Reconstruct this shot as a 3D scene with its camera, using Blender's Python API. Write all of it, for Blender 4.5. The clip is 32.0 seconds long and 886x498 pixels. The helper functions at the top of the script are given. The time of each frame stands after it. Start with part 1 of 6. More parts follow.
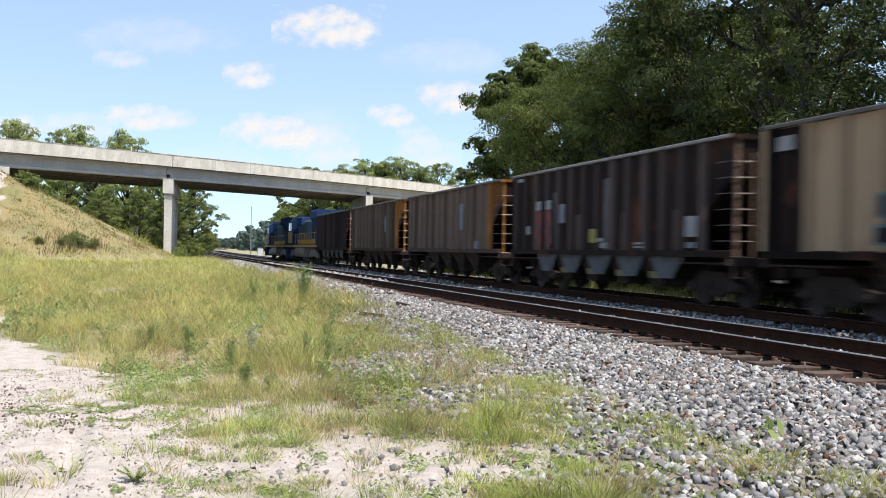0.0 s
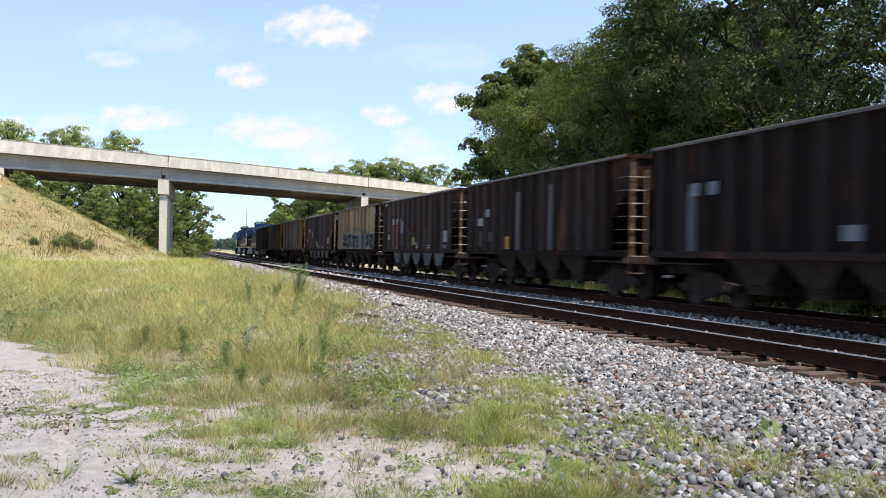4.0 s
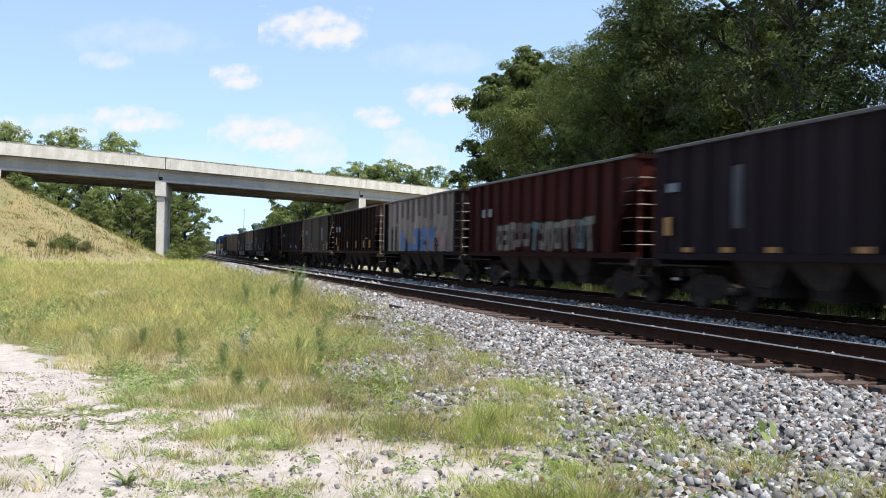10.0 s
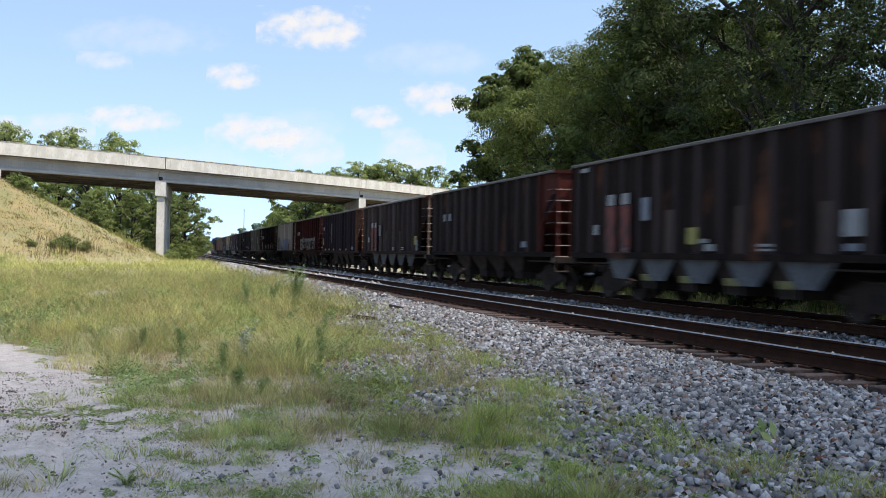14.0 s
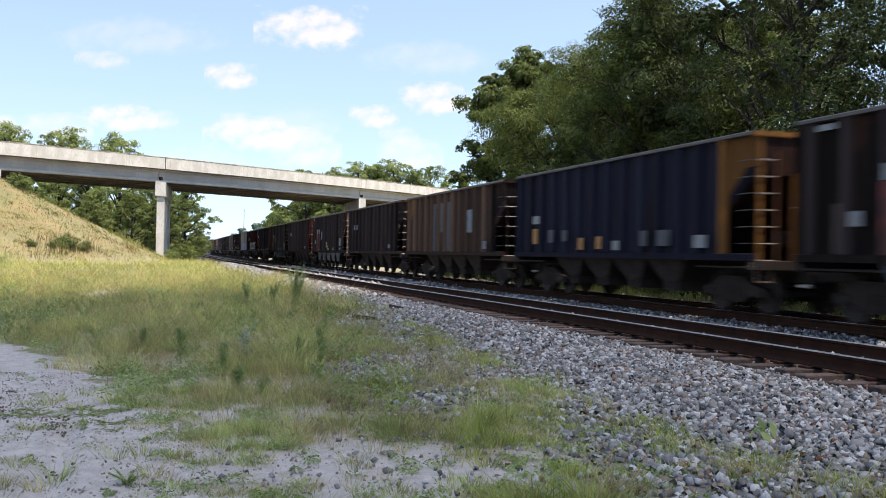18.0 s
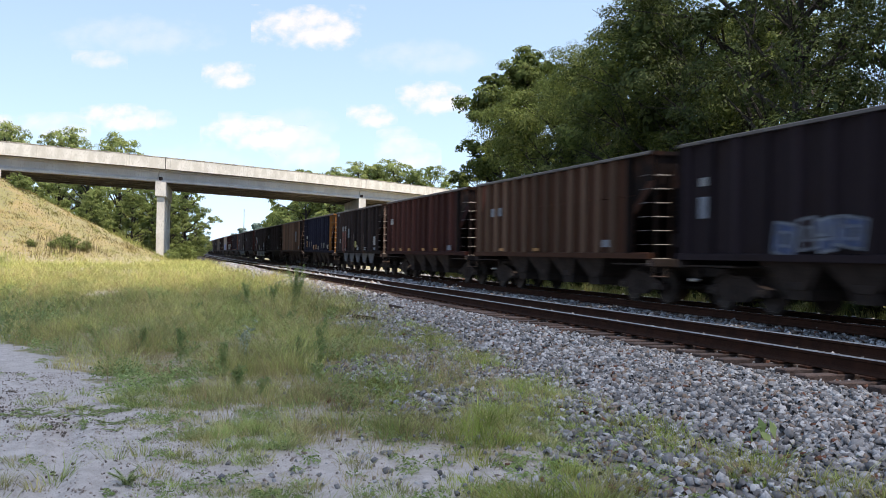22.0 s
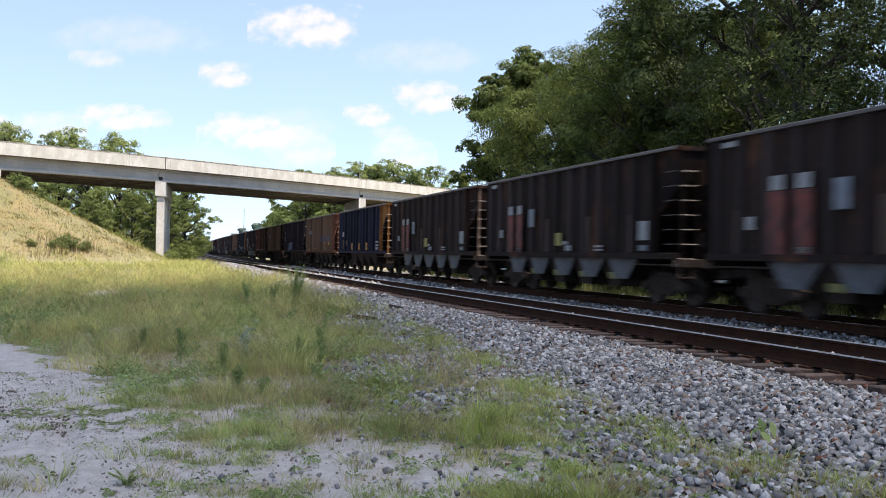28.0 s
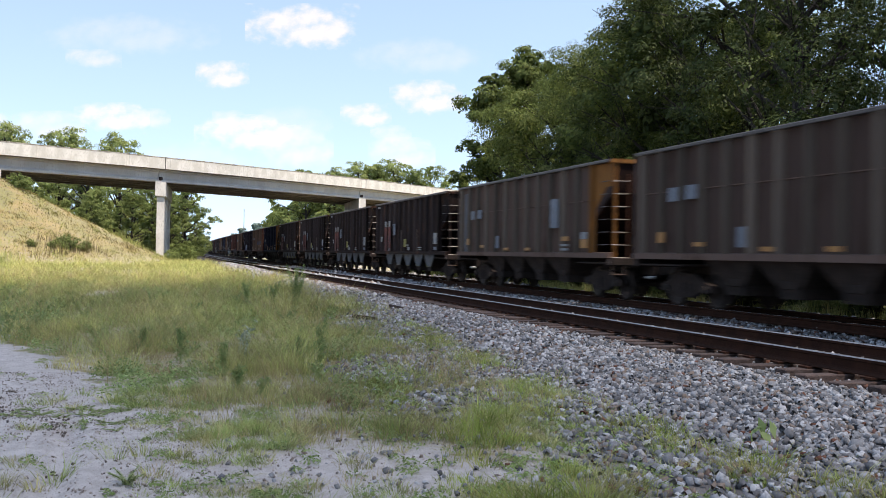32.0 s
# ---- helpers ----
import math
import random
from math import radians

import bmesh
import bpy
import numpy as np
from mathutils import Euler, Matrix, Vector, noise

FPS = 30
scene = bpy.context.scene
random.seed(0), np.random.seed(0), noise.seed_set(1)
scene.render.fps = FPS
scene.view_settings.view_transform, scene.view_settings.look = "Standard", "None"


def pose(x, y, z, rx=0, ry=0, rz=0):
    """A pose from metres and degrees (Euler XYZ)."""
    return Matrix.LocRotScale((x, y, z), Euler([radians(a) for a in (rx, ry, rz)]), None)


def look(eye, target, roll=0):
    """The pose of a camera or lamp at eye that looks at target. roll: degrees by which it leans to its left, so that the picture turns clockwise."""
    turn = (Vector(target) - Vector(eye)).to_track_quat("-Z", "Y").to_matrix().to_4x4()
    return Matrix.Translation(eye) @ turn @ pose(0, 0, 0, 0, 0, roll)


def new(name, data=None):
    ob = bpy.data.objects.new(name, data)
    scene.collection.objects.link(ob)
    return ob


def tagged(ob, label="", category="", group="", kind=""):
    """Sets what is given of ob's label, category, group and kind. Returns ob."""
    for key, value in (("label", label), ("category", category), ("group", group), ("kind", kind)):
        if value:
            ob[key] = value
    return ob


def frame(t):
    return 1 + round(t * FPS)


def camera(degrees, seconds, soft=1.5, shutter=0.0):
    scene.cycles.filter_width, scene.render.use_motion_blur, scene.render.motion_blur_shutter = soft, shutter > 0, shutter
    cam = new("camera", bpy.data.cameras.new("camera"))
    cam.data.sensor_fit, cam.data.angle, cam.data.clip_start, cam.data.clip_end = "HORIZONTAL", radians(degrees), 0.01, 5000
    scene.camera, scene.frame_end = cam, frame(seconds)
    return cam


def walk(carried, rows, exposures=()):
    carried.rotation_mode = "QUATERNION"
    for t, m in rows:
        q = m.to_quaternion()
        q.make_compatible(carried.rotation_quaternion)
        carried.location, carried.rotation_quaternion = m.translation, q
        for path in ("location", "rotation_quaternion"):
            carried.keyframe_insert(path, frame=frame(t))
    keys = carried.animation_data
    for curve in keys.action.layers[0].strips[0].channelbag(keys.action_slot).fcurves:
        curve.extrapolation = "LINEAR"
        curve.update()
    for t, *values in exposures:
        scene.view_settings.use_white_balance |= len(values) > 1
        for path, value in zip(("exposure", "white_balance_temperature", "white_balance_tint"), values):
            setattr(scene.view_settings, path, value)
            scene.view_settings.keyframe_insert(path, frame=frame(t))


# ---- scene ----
cam = camera(50.83, 32.0, soft=0.9, shutter=0.9)

EYE = (0.0, 0.0, 1.6026)


def aim(dx, dy):
    """The camera turned from its resting aim by small angles: dx to the left, dy downward (thousandths of a radian)."""
    yaw = 0.30703 - dx / 1000
    tilt = 0.00595 - dy / 1000
    target = (EYE[0] + math.sin(yaw) * math.cos(tilt) * 10, EYE[1] + math.cos(yaw) * math.cos(tilt) * 10,
              EYE[2] + math.sin(tilt) * 10)
    return look(EYE, target, 1.0565)


walk(cam, [(0.0, aim(7.4, 3.0)), (0.5, aim(5.6, 4.0)), (1.0, aim(5.3, 3.9)), (2.0, aim(4.5, 3.4)), (3.0, aim(3.8, 2.9)),
           (3.5, aim(3.2, 2.4)), (5.5, aim(1.7, 1.2)), (6.0, aim(1.3, 0.9)), (7.0, aim(0.9, 0.5)), (8.0, aim(0.4, 0.1)),
           (9.5, aim(0.0, 0.0)), (20.0, aim(0.0, 0.0)), (32.0, aim(0.0, 0.0))],
     exposures=((0.0, 0.45, 6700, 12), (1.0, 0.58, 6800, 14), (3.5, 0.56, 6750, 13), (5.5, 0.48, 6600, 12), (7.0, 0.5, 6550, 11), (10.0, 0.46, 6500, 11), (12.0, 0.38, 6500, 11), (13.2, 0.40, 6500, 12), (14.1, 0.44, 6550, 12), (15.3, 0.56, 6650, 13), (17.0, 0.6, 6800, 15), (21.5, 0.6, 6820, 15), (24.3, 0.72, 6830, 15), (28.0, 0.61, 6840, 16), (32.0, 0.62, 6850, 16)))

# ---- light ----
SUN = Vector((0.25, -0.34, 0.905)).normalized()
world = bpy.data.worlds.new("sky")
scene.world = world
world.use_nodes = True
wn = world.node_tree.nodes
sky = wn.new("ShaderNodeTexSky")
sky.sky_type = "NISHITA"
sky.sun_disc = False
sky.sun_elevation = math.asin(SUN.z)
sky.sun_rotation = math.atan2(SUN.x, SUN.y)
sky.air_density, sky.dust_density, sky.ozone_density = 1.0, 0.1, 1.0
wn["Background"].inputs["Strength"].default_value = 0.235
tint = wn.new("ShaderNodeMix")
tint.data_type, tint.blend_type = "RGBA", "MULTIPLY"
tint.inputs[0].default_value, tint.inputs[7].default_value = 1.0, (1.09, 1.0, 0.86, 1)
coord, lift, unit = wn.new("ShaderNodeTexCoord"), wn.new("ShaderNodeVectorMath"), wn.new("ShaderNodeVectorMath")
lift.inputs[1].default_value = (0, 0, 0.2)
unit.operation = "NORMALIZE"
world.node_tree.links.new(coord.outputs["Generated"], lift.inputs[0])
world.node_tree.links.new(lift.outputs[0], unit.inputs[0])
world.node_tree.links.new(unit.outputs[0], sky.inputs[0])
world.node_tree.links.new(sky.outputs[0], tint.inputs[6])
world.node_tree.links.new(tint.outputs[2], wn["Background"].inputs[0])
sun = new("sun", bpy.data.lights.new("sun", "SUN"))
sun.data.energy, sun.data.angle, sun.data.color = 4.6, radians(0.53), (1.0, 0.93, 0.82)
sun.matrix_world = look(SUN * 50, (0, 0, 0))

# ---- materials ----


def mix_color(nt, fac, a, b):
    m = nt.nodes.new("ShaderNodeMix")
    m.data_type = "RGBA"
    for socket, value in ((m.inputs[0], fac), (m.inputs[6], a), (m.inputs[7], b)):
        if isinstance(value, (tuple, list)):
            socket.default_value = (*value, 1)
        elif isinstance(value, (int, float)):
            socket.default_value = value
        else:
            nt.links.new(value, socket)
    return m.outputs[2]


def ramp(nt, value, lo, hi):
    r = nt.nodes.new("ShaderNodeMapRange")
    r.interpolation_type = "SMOOTHSTEP"
    nt.links.new(value, r.inputs[0])
    r.inputs[1].default_value, r.inputs[2].default_value = lo, hi
    return r.outputs[0]


def noise_tex(nt, scale, stretch=(1, 1, 1), detail=4.0, rough=0.6, coord="Object"):
    tc = nt.nodes.new("ShaderNodeTexCoord")
    mp = nt.nodes.new("ShaderNodeMapping")
    mp.inputs["Scale"].default_value = stretch
    n = nt.nodes.new("ShaderNodeTexNoise")
    n.inputs["Scale"].default_value, n.inputs["Detail"].default_value, n.inputs["Roughness"].default_value = scale, detail, rough
    nt.links.new(tc.outputs[coord], mp.inputs[0])
    nt.links.new(mp.outputs[0], n.inputs["Vector"])
    return n.outputs["Fac"]


def material(name, a, b, c=None, scale=3.0, fine=40.0, rough=0.8, metal=0.0, bump=0.2, stretch=(1, 1, 1), dist=0.02,
             vary=0.0, island=False, lo=0.38, hi=0.62):
    """Two colours mixed by coarse noise, a third in spots of fine noise, with fine bump; vary: brightness from piece to piece."""
    m = bpy.data.materials.new(name)
    m.use_nodes = True
    nt = m.node_tree
    bsdf = nt.nodes["Principled BSDF"]
    coarse, grain = noise_tex(nt, scale, stretch), noise_tex(nt, fine, stretch)
    col = mix_color(nt, ramp(nt, coarse, lo, hi), a, b)
    if c:
        col = mix_color(nt, ramp(nt, grain, 0.52, 0.68), col, c)
    if vary:
        if island:
            rnd = nt.nodes.new("ShaderNodeNewGeometry").outputs["Random Per Island"]
        else:
            rnd = nt.nodes.new("ShaderNodeObjectInfo").outputs["Random"]
        hs = nt.nodes.new("ShaderNodeHueSaturation")
        mr = nt.nodes.new("ShaderNodeMapRange")
        nt.links.new(rnd, mr.inputs[0])
        mr.inputs[3].default_value, mr.inputs[4].default_value = 1 - vary, 1 + vary
        nt.links.new(mr.outputs[0], hs.inputs["Value"])
        nt.links.new(col, hs.inputs["Color"])
        col = hs.outputs[0]
    nt.links.new(col, bsdf.inputs["Base Color"])
    bsdf.inputs["Roughness"].default_value, bsdf.inputs["Metallic"].default_value = rough, metal
    if bump:
        bp = nt.nodes.new("ShaderNodeBump")
        bp.inputs["Strength"].default_value, bp.inputs["Distance"].default_value = bump, dist
        nt.links.new(grain, bp.inputs["Height"])
        nt.links.new(bp.outputs[0], bsdf.inputs["Normal"])
    return m


def steel_paint(name, base, dirt=(0.03, 0.022, 0.018), rust=(0.10, 0.045, 0.022), amount=0.5, worn=(0.3, 0.3, 0.3)):
    """Old freight-car paint: streaks that run down, patches of grime, specks of rust and dusty wear."""
    if max(base) < 0.09:   # iron-oxide cast of the dark cars
        base, dirt, rust, worn = [(c[0] * 1.13, c[1], c[2] * 1.07) for c in (base, dirt, rust, worn)]
    m = bpy.data.materials.new(name)
    m.use_nodes = True
    nt = m.node_tree
    bsdf = nt.nodes["Principled BSDF"]
    streak = noise_tex(nt, 2.2, (1, 2.4, 0.16), 5, 0.65)
    patch = noise_tex(nt, 0.7, (1, 1, 0.7), 4, 0.6)
    speck = noise_tex(nt, 9.0, (1, 1, 0.35), 6, 0.7)
    col = mix_color(nt, ramp(nt, streak, 0.62 - 0.25 * amount, 0.75), base, dirt)
    col = mix_color(nt, ramp(nt, patch, 0.52, 0.78), col, rust)
    wash = noise_tex(nt, 1.7, (1, 3.2, 0.10), 4, 0.6)
    col = mix_color(nt, ramp(nt, wash, 0.56, 0.80), col, worn)
    col = mix_color(nt, ramp(nt, speck, 0.60, 0.74), col, worn)
    rnd = nt.nodes.new("ShaderNodeObjectInfo").outputs["Random"]
    hs = nt.nodes.new("ShaderNodeHueSaturation")
    mr = nt.nodes.new("ShaderNodeMapRange")
    nt.links.new(rnd, mr.inputs[0])
    mr.inputs[3].default_value, mr.inputs[4].default_value = 0.6, 1.5
    nt.links.new(mr.outputs[0], hs.inputs["Value"])
    nt.links.new(col, hs.inputs["Color"])
    nt.links.new(hs.outputs[0], bsdf.inputs["Base Color"])
    bsdf.inputs["Roughness"].default_value = 0.78
    bsdf.inputs["Specular IOR Level"].default_value = 0.07
    bp = nt.nodes.new("ShaderNodeBump")
    bp.inputs["Strength"].default_value, bp.inputs["Distance"].default_value = 0.25, 0.01
    nt.links.new(speck, bp.inputs["Height"])
    nt.links.new(bp.outputs[0], bsdf.inputs["Normal"])
    return m


def leafy(name, a, b, thin=0.35, rough=0.55, c=None, patch=1.0, tuft=0.0):
    """Leaves and blades: colour from leaf to leaf, some light passing through."""
    m = bpy.data.materials.new(name)
    m.use_nodes = True
    nt = m.node_tree
    bsdf = nt.nodes["Principled BSDF"]
    rnd = nt.nodes.new("ShaderNodeNewGeometry").outputs["Random Per Island"]
    big = noise_tex(nt, 0.35, detail=3)
    col = mix_color(nt, rnd, a, b)
    if c:
        col = mix_color(nt, ramp(nt, noise_tex(nt, patch, detail=4), 0.42, 0.66), col, c)
    hs = nt.nodes.new("ShaderNodeHueSaturation")
    mr = nt.nodes.new("ShaderNodeMapRange")
    nt.links.new(big, mr.inputs[0])
    mr.inputs[1].default_value, mr.inputs[2].default_value = 0.3, 0.7
    mr.inputs[3].default_value, mr.inputs[4].default_value = 0.7, 1.3
    nt.links.new(mr.outputs[0], hs.inputs["Value"])
    nt.links.new(col, hs.inputs["Color"])
    if tuft:
        h2, m2 = nt.nodes.new("ShaderNodeHueSaturation"), nt.nodes.new("ShaderNodeMapRange")
        nt.links.new(noise_tex(nt, tuft, detail=2), m2.inputs[0])
        m2.inputs[1].default_value, m2.inputs[2].default_value = 0.35, 0.65
        m2.inputs[3].default_value, m2.inputs[4].default_value = 0.55, 1.4
        nt.links.new(m2.outputs[0], h2.inputs["Value"])
        nt.links.new(hs.outputs[0], h2.inputs["Color"])
        hs = h2
    nt.links.new(hs.outputs[0], bsdf.inputs["Base Color"])
    bsdf.inputs["Roughness"].default_value = rough
    bsdf.inputs["Specular IOR Level"].default_value = 0.14
    tr = nt.nodes.new("ShaderNodeBsdfTranslucent")
    nt.links.new(hs.outputs[0], tr.inputs[0])
    mx = nt.nodes.new("ShaderNodeMixShader")
    mx.inputs[0].default_value = thin
    nt.links.new(bsdf.outputs[0], mx.inputs[1])
    nt.links.new(tr.outputs[0], mx.inputs[2])
    nt.links.new(mx.outputs[0], nt.nodes["Material Output"].inputs[0])
    return m


def ground_material():
    m = bpy.data.materials.new("ground_cover")
    m.use_nodes = True
    nt = m.node_tree
    bsdf = nt.nodes["Principled BSDF"]

    def attr(key):
        n = nt.nodes.new("ShaderNodeAttribute")
        n.attribute_name = key
        return n.outputs["Fac"]
    n1, n2, n3 = noise_tex(nt, 0.5), noise_tex(nt, 6.0, detail=6), noise_tex(nt, 60.0, detail=6, rough=0.75)
    grass = mix_color(nt, ramp(nt, n1, 0.35, 0.65), (0.20, 0.19, 0.075), (0.31, 0.265, 0.13))
    grass = mix_color(nt, ramp(nt, n2, 0.48, 0.62), grass, (0.40, 0.345, 0.27))
    sand = mix_color(nt, ramp(nt, n2, 0.35, 0.65), (0.53, 0.475, 0.433), (0.42, 0.37, 0.33))
    n4 = noise_tex(nt, 16.0, (1, 0.5, 1), 6, 0.7)
    sand = mix_color(nt, ramp(nt, n4, 0.56, 0.70), sand, (0.33, 0.275, 0.235))
    sand = mix_color(nt, ramp(nt, n3, 0.55, 0.68), sand, (0.22, 0.18, 0.15))
    n5 = noise_tex(nt, 150.0, detail=3, rough=0.8)
    sand = mix_color(nt, ramp(nt, n5, 0.62, 0.70), sand, (0.12, 0.095, 0.08))
    # near-black bed under the ballast: shade in the gaps put into its colour
    stone = mix_color(nt, ramp(nt, n3, 0.4, 0.6), (0.022, 0.021, 0.02), (0.06, 0.057, 0.055))
    dry = mix_color(nt, ramp(nt, n1, 0.4, 0.6), (0.29, 0.215, 0.095), (0.20, 0.185, 0.07))
    dry = mix_color(nt, ramp(nt, n2, 0.52, 0.68), dry, (0.12, 0.10, 0.075))
    add = nt.nodes.new("ShaderNodeMath")
    add.operation = "MULTIPLY_ADD"
    nt.links.new(n2, add.inputs[0])
    add.inputs[1].default_value, add.inputs[2].default_value = 0.9, -0.45
    edge = nt.nodes.new("ShaderNodeMath")
    nt.links.new(attr("sand"), edge.inputs[0])
    nt.links.new(add.outputs[0], edge.inputs[1])
    col = mix_color(nt, attr("dry"), grass, dry)
    col = mix_color(nt, ramp(nt, edge.outputs[0], 0.35, 0.62), col, sand)
    col = mix_color(nt, attr("gravel"), col, stone)
    nt.links.new(col, bsdf.inputs["Base Color"])
    bsdf.inputs["Roughness"].default_value = 0.95
    b2 = nt.nodes.new("ShaderNodeBump")
    b2.inputs["Strength"].default_value, b2.inputs["Distance"].default_value = 0.9, 0.035
    nt.links.new(n4, b2.inputs["Height"])
    b3 = nt.nodes.new("ShaderNodeBump")
    b3.inputs["Strength"].default_value, b3.inputs["Distance"].default_value = 0.5, 0.008
    nt.links.new(n3, b3.inputs["Height"])
    nt.links.new(b2.outputs[0], b3.inputs["Normal"])
    nt.links.new(b3.outputs[0], bsdf.inputs["Normal"])
    return m




def stone_material():
    """Crushed granite: each stone of one tone, a few rusty or tan, with a little mottling."""
    m = bpy.data.materials.new("granite_ballast")
    m.use_nodes = True
    nt = m.node_tree
    bsdf = nt.nodes["Principled BSDF"]
    rnd = nt.nodes.new("ShaderNodeNewGeometry").outputs["Random Per Island"]

    def again(times):
        a, b = nt.nodes.new("ShaderNodeMath"), nt.nodes.new("ShaderNodeMath")
        a.operation, b.operation = "MULTIPLY", "FRACT"
        nt.links.new(rnd, a.inputs[0])
        a.inputs[1].default_value = times
        nt.links.new(a.outputs[0], b.inputs[0])
        return b.outputs[0]
    col = mix_color(nt, ramp(nt, rnd, 0.0, 0.55), (0.112, 0.109, 0.110), (0.232, 0.228, 0.228))
    col = mix_color(nt, ramp(nt, rnd, 0.5, 0.95), col, (0.43, 0.423, 0.418))
    col = mix_color(nt, ramp(nt, again(37.0), 0.84, 0.95), col, (0.215, 0.165, 0.13))
    col = mix_color(nt, ramp(nt, again(53.0), 0.965, 0.98), col, (0.14, 0.066, 0.044))
    mottle = noise_tex(nt, 45.0, detail=4, rough=0.7)
    hs, mr = nt.nodes.new("ShaderNodeHueSaturation"), nt.nodes.new("ShaderNodeMapRange")
    nt.links.new(mottle, mr.inputs[0])
    mr.inputs[1].default_value, mr.inputs[2].default_value = 0.3, 0.7
    mr.inputs[3].default_value, mr.inputs[4].default_value = 0.72, 1.25
    nt.links.new(mr.outputs[0], hs.inputs["Value"])
    nt.links.new(col, hs.inputs["Color"])
    nt.links.new(hs.outputs[0], bsdf.inputs["Base Color"])
    bsdf.inputs["Roughness"].default_value = 0.85
    bp = nt.nodes.new("ShaderNodeBump")
    bp.inputs["Strength"].default_value, bp.inputs["Distance"].default_value = 0.3, 0.005
    nt.links.new(mottle, bp.inputs["Height"])
    nt.links.new(bp.outputs[0], bsdf.inputs["Normal"])
    return m


M_GROUND = ground_material()
M_RAIL = material("rusty_rail_steel", (0.040, 0.0165, 0.0098), (0.026, 0.0115, 0.0072), (0.052, 0.024, 0.014), 4, 60, 1.0, 0.0, 0.2, dist=0.004)
M_RAILTOP = material("dull_rail_head", (0.34, 0.31, 0.29), (0.44, 0.42, 0.40), None, 8, 60, 0.34, 0.7, 0.1, dist=0.002)
M_RAILTOP2 = material("polished_rail_head", (0.5, 0.49, 0.48), (0.42, 0.41, 0.40), None, 8, 60, 0.25, 0.9, 0.05, dist=0.002)
M_TIE = material("weathered_tie_timber", (0.055, 0.031, 0.023), (0.10, 0.066, 0.052), (0.022, 0.015, 0.012), 3, 30, 0.9, 0, 0.6, (1, 4, 4), 0.01, 0.3)
M_STONE = stone_material()
M_CLOD = material("brown_clod", (0.38, 0.325, 0.28), (0.25, 0.20, 0.165), None, 9, 40, 0.95, 0, 0.3, vary=0.4, island=True)
M_DEBRIS = material("dark_rut_debris", (0.11, 0.085, 0.07), (0.17, 0.135, 0.11), None, 9, 40, 0.95, 0, 0.3, vary=0.4, island=True)
M_CONC = material("weathered_concrete", (0.55, 0.525, 0.475), (0.45, 0.425, 0.38), (0.38, 0.355, 0.315), 0.8, 9, 0.9, 0, 0.2, (1, 1, 0.5), 0.01)
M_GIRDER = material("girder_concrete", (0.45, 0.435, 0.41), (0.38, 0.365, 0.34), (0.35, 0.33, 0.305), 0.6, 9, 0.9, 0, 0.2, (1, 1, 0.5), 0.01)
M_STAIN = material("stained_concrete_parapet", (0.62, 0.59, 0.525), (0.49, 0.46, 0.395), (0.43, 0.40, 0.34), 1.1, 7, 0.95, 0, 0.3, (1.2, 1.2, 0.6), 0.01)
# darker brownish concrete: shade beneath the overpass is put into this colour
M_SHADED_SOFFIT = material("shade_dark_concrete", (0.17, 0.145, 0.12), (0.12, 0.10, 0.085), (0.22, 0.195, 0.165), 0.7, 8, 0.95, 0, 0.2, (1, 1, 0.5), 0.01)
M_MOULD = material("mould_dark_coping", (0.20, 0.175, 0.135), (0.42, 0.385, 0.32), (0.12, 0.10, 0.08), 2.2, 16, 0.95, 0, 0.3, (1, 1, 1), 0.01)
M_BARK = material("grey_brown_bark", (0.036, 0.029, 0.024), (0.022, 0.018, 0.015), (0.06, 0.053, 0.045), 4, 30, 0.95, 0, 0.8, (1, 1, 0.2), 0.03)
M_LEAF_DARK = leafy("dark_oak_leaf", (0.028, 0.042, 0.013), (0.082, 0.104, 0.029), 0.2)
M_LEAF_MID = leafy("mid_green_leaf", (0.14, 0.185, 0.06), (0.24, 0.285, 0.095), 0.45)
M_LEAF_OAK = leafy("sunny_oak_leaf", (0.052, 0.078, 0.02), (0.165, 0.195, 0.05), 0.38)
M_FENNEL = leafy("feathery_weed_leaf", (0.13, 0.20, 0.065), (0.25, 0.33, 0.12), 0.35)
M_GRASS_TAWNY = leafy("tawny_seed_grass", (0.42, 0.33, 0.17), (0.34, 0.33, 0.13), 0.3, c=(0.30, 0.19, 0.12), patch=1.2)
M_PURPLE = leafy("purple_weed_flower", (0.30, 0.16, 0.28), (0.24, 0.22, 0.16), 0.4)
M_GRASS_LUSH = leafy("lush_grass_blade", (0.25, 0.34, 0.06), (0.44, 0.48, 0.14), 0.5, c=(0.46, 0.40, 0.17), patch=2.2, tuft=4.0)
M_RUSSET = leafy("russet_weed_leaf", (0.26, 0.10, 0.05), (0.36, 0.22, 0.10), 0.3)
M_HILL_DARK = leafy("dark_bank_weed", (0.20, 0.145, 0.085), (0.17, 0.17, 0.065), 0.3)
M_WHITEBOX = material("white_cabinet_paint", (0.7, 0.7, 0.7), (0.6, 0.6, 0.6), None, 3, 20, 0.5)
M_CREEP = leafy("creeping_weed_leaf", (0.30, 0.36, 0.16), (0.48, 0.50, 0.26), 0.45)
M_LEAF_PALE = leafy("yellow_green_leaf", (0.20, 0.26, 0.085), (0.37, 0.40, 0.15), 0.48)
# pale bluish leaf colour, with the haze of distance mixed into it
M_LEAF_FAR = leafy("haze_tinted_far_leaf", (0.13, 0.19, 0.16), (0.20, 0.26, 0.21), 0.3)
M_GRASS = leafy("meadow_grass_blade", (0.30, 0.36, 0.095), (0.56, 0.555, 0.20), 0.33, c=(0.50, 0.44, 0.17), patch=0.7, tuft=3.0)
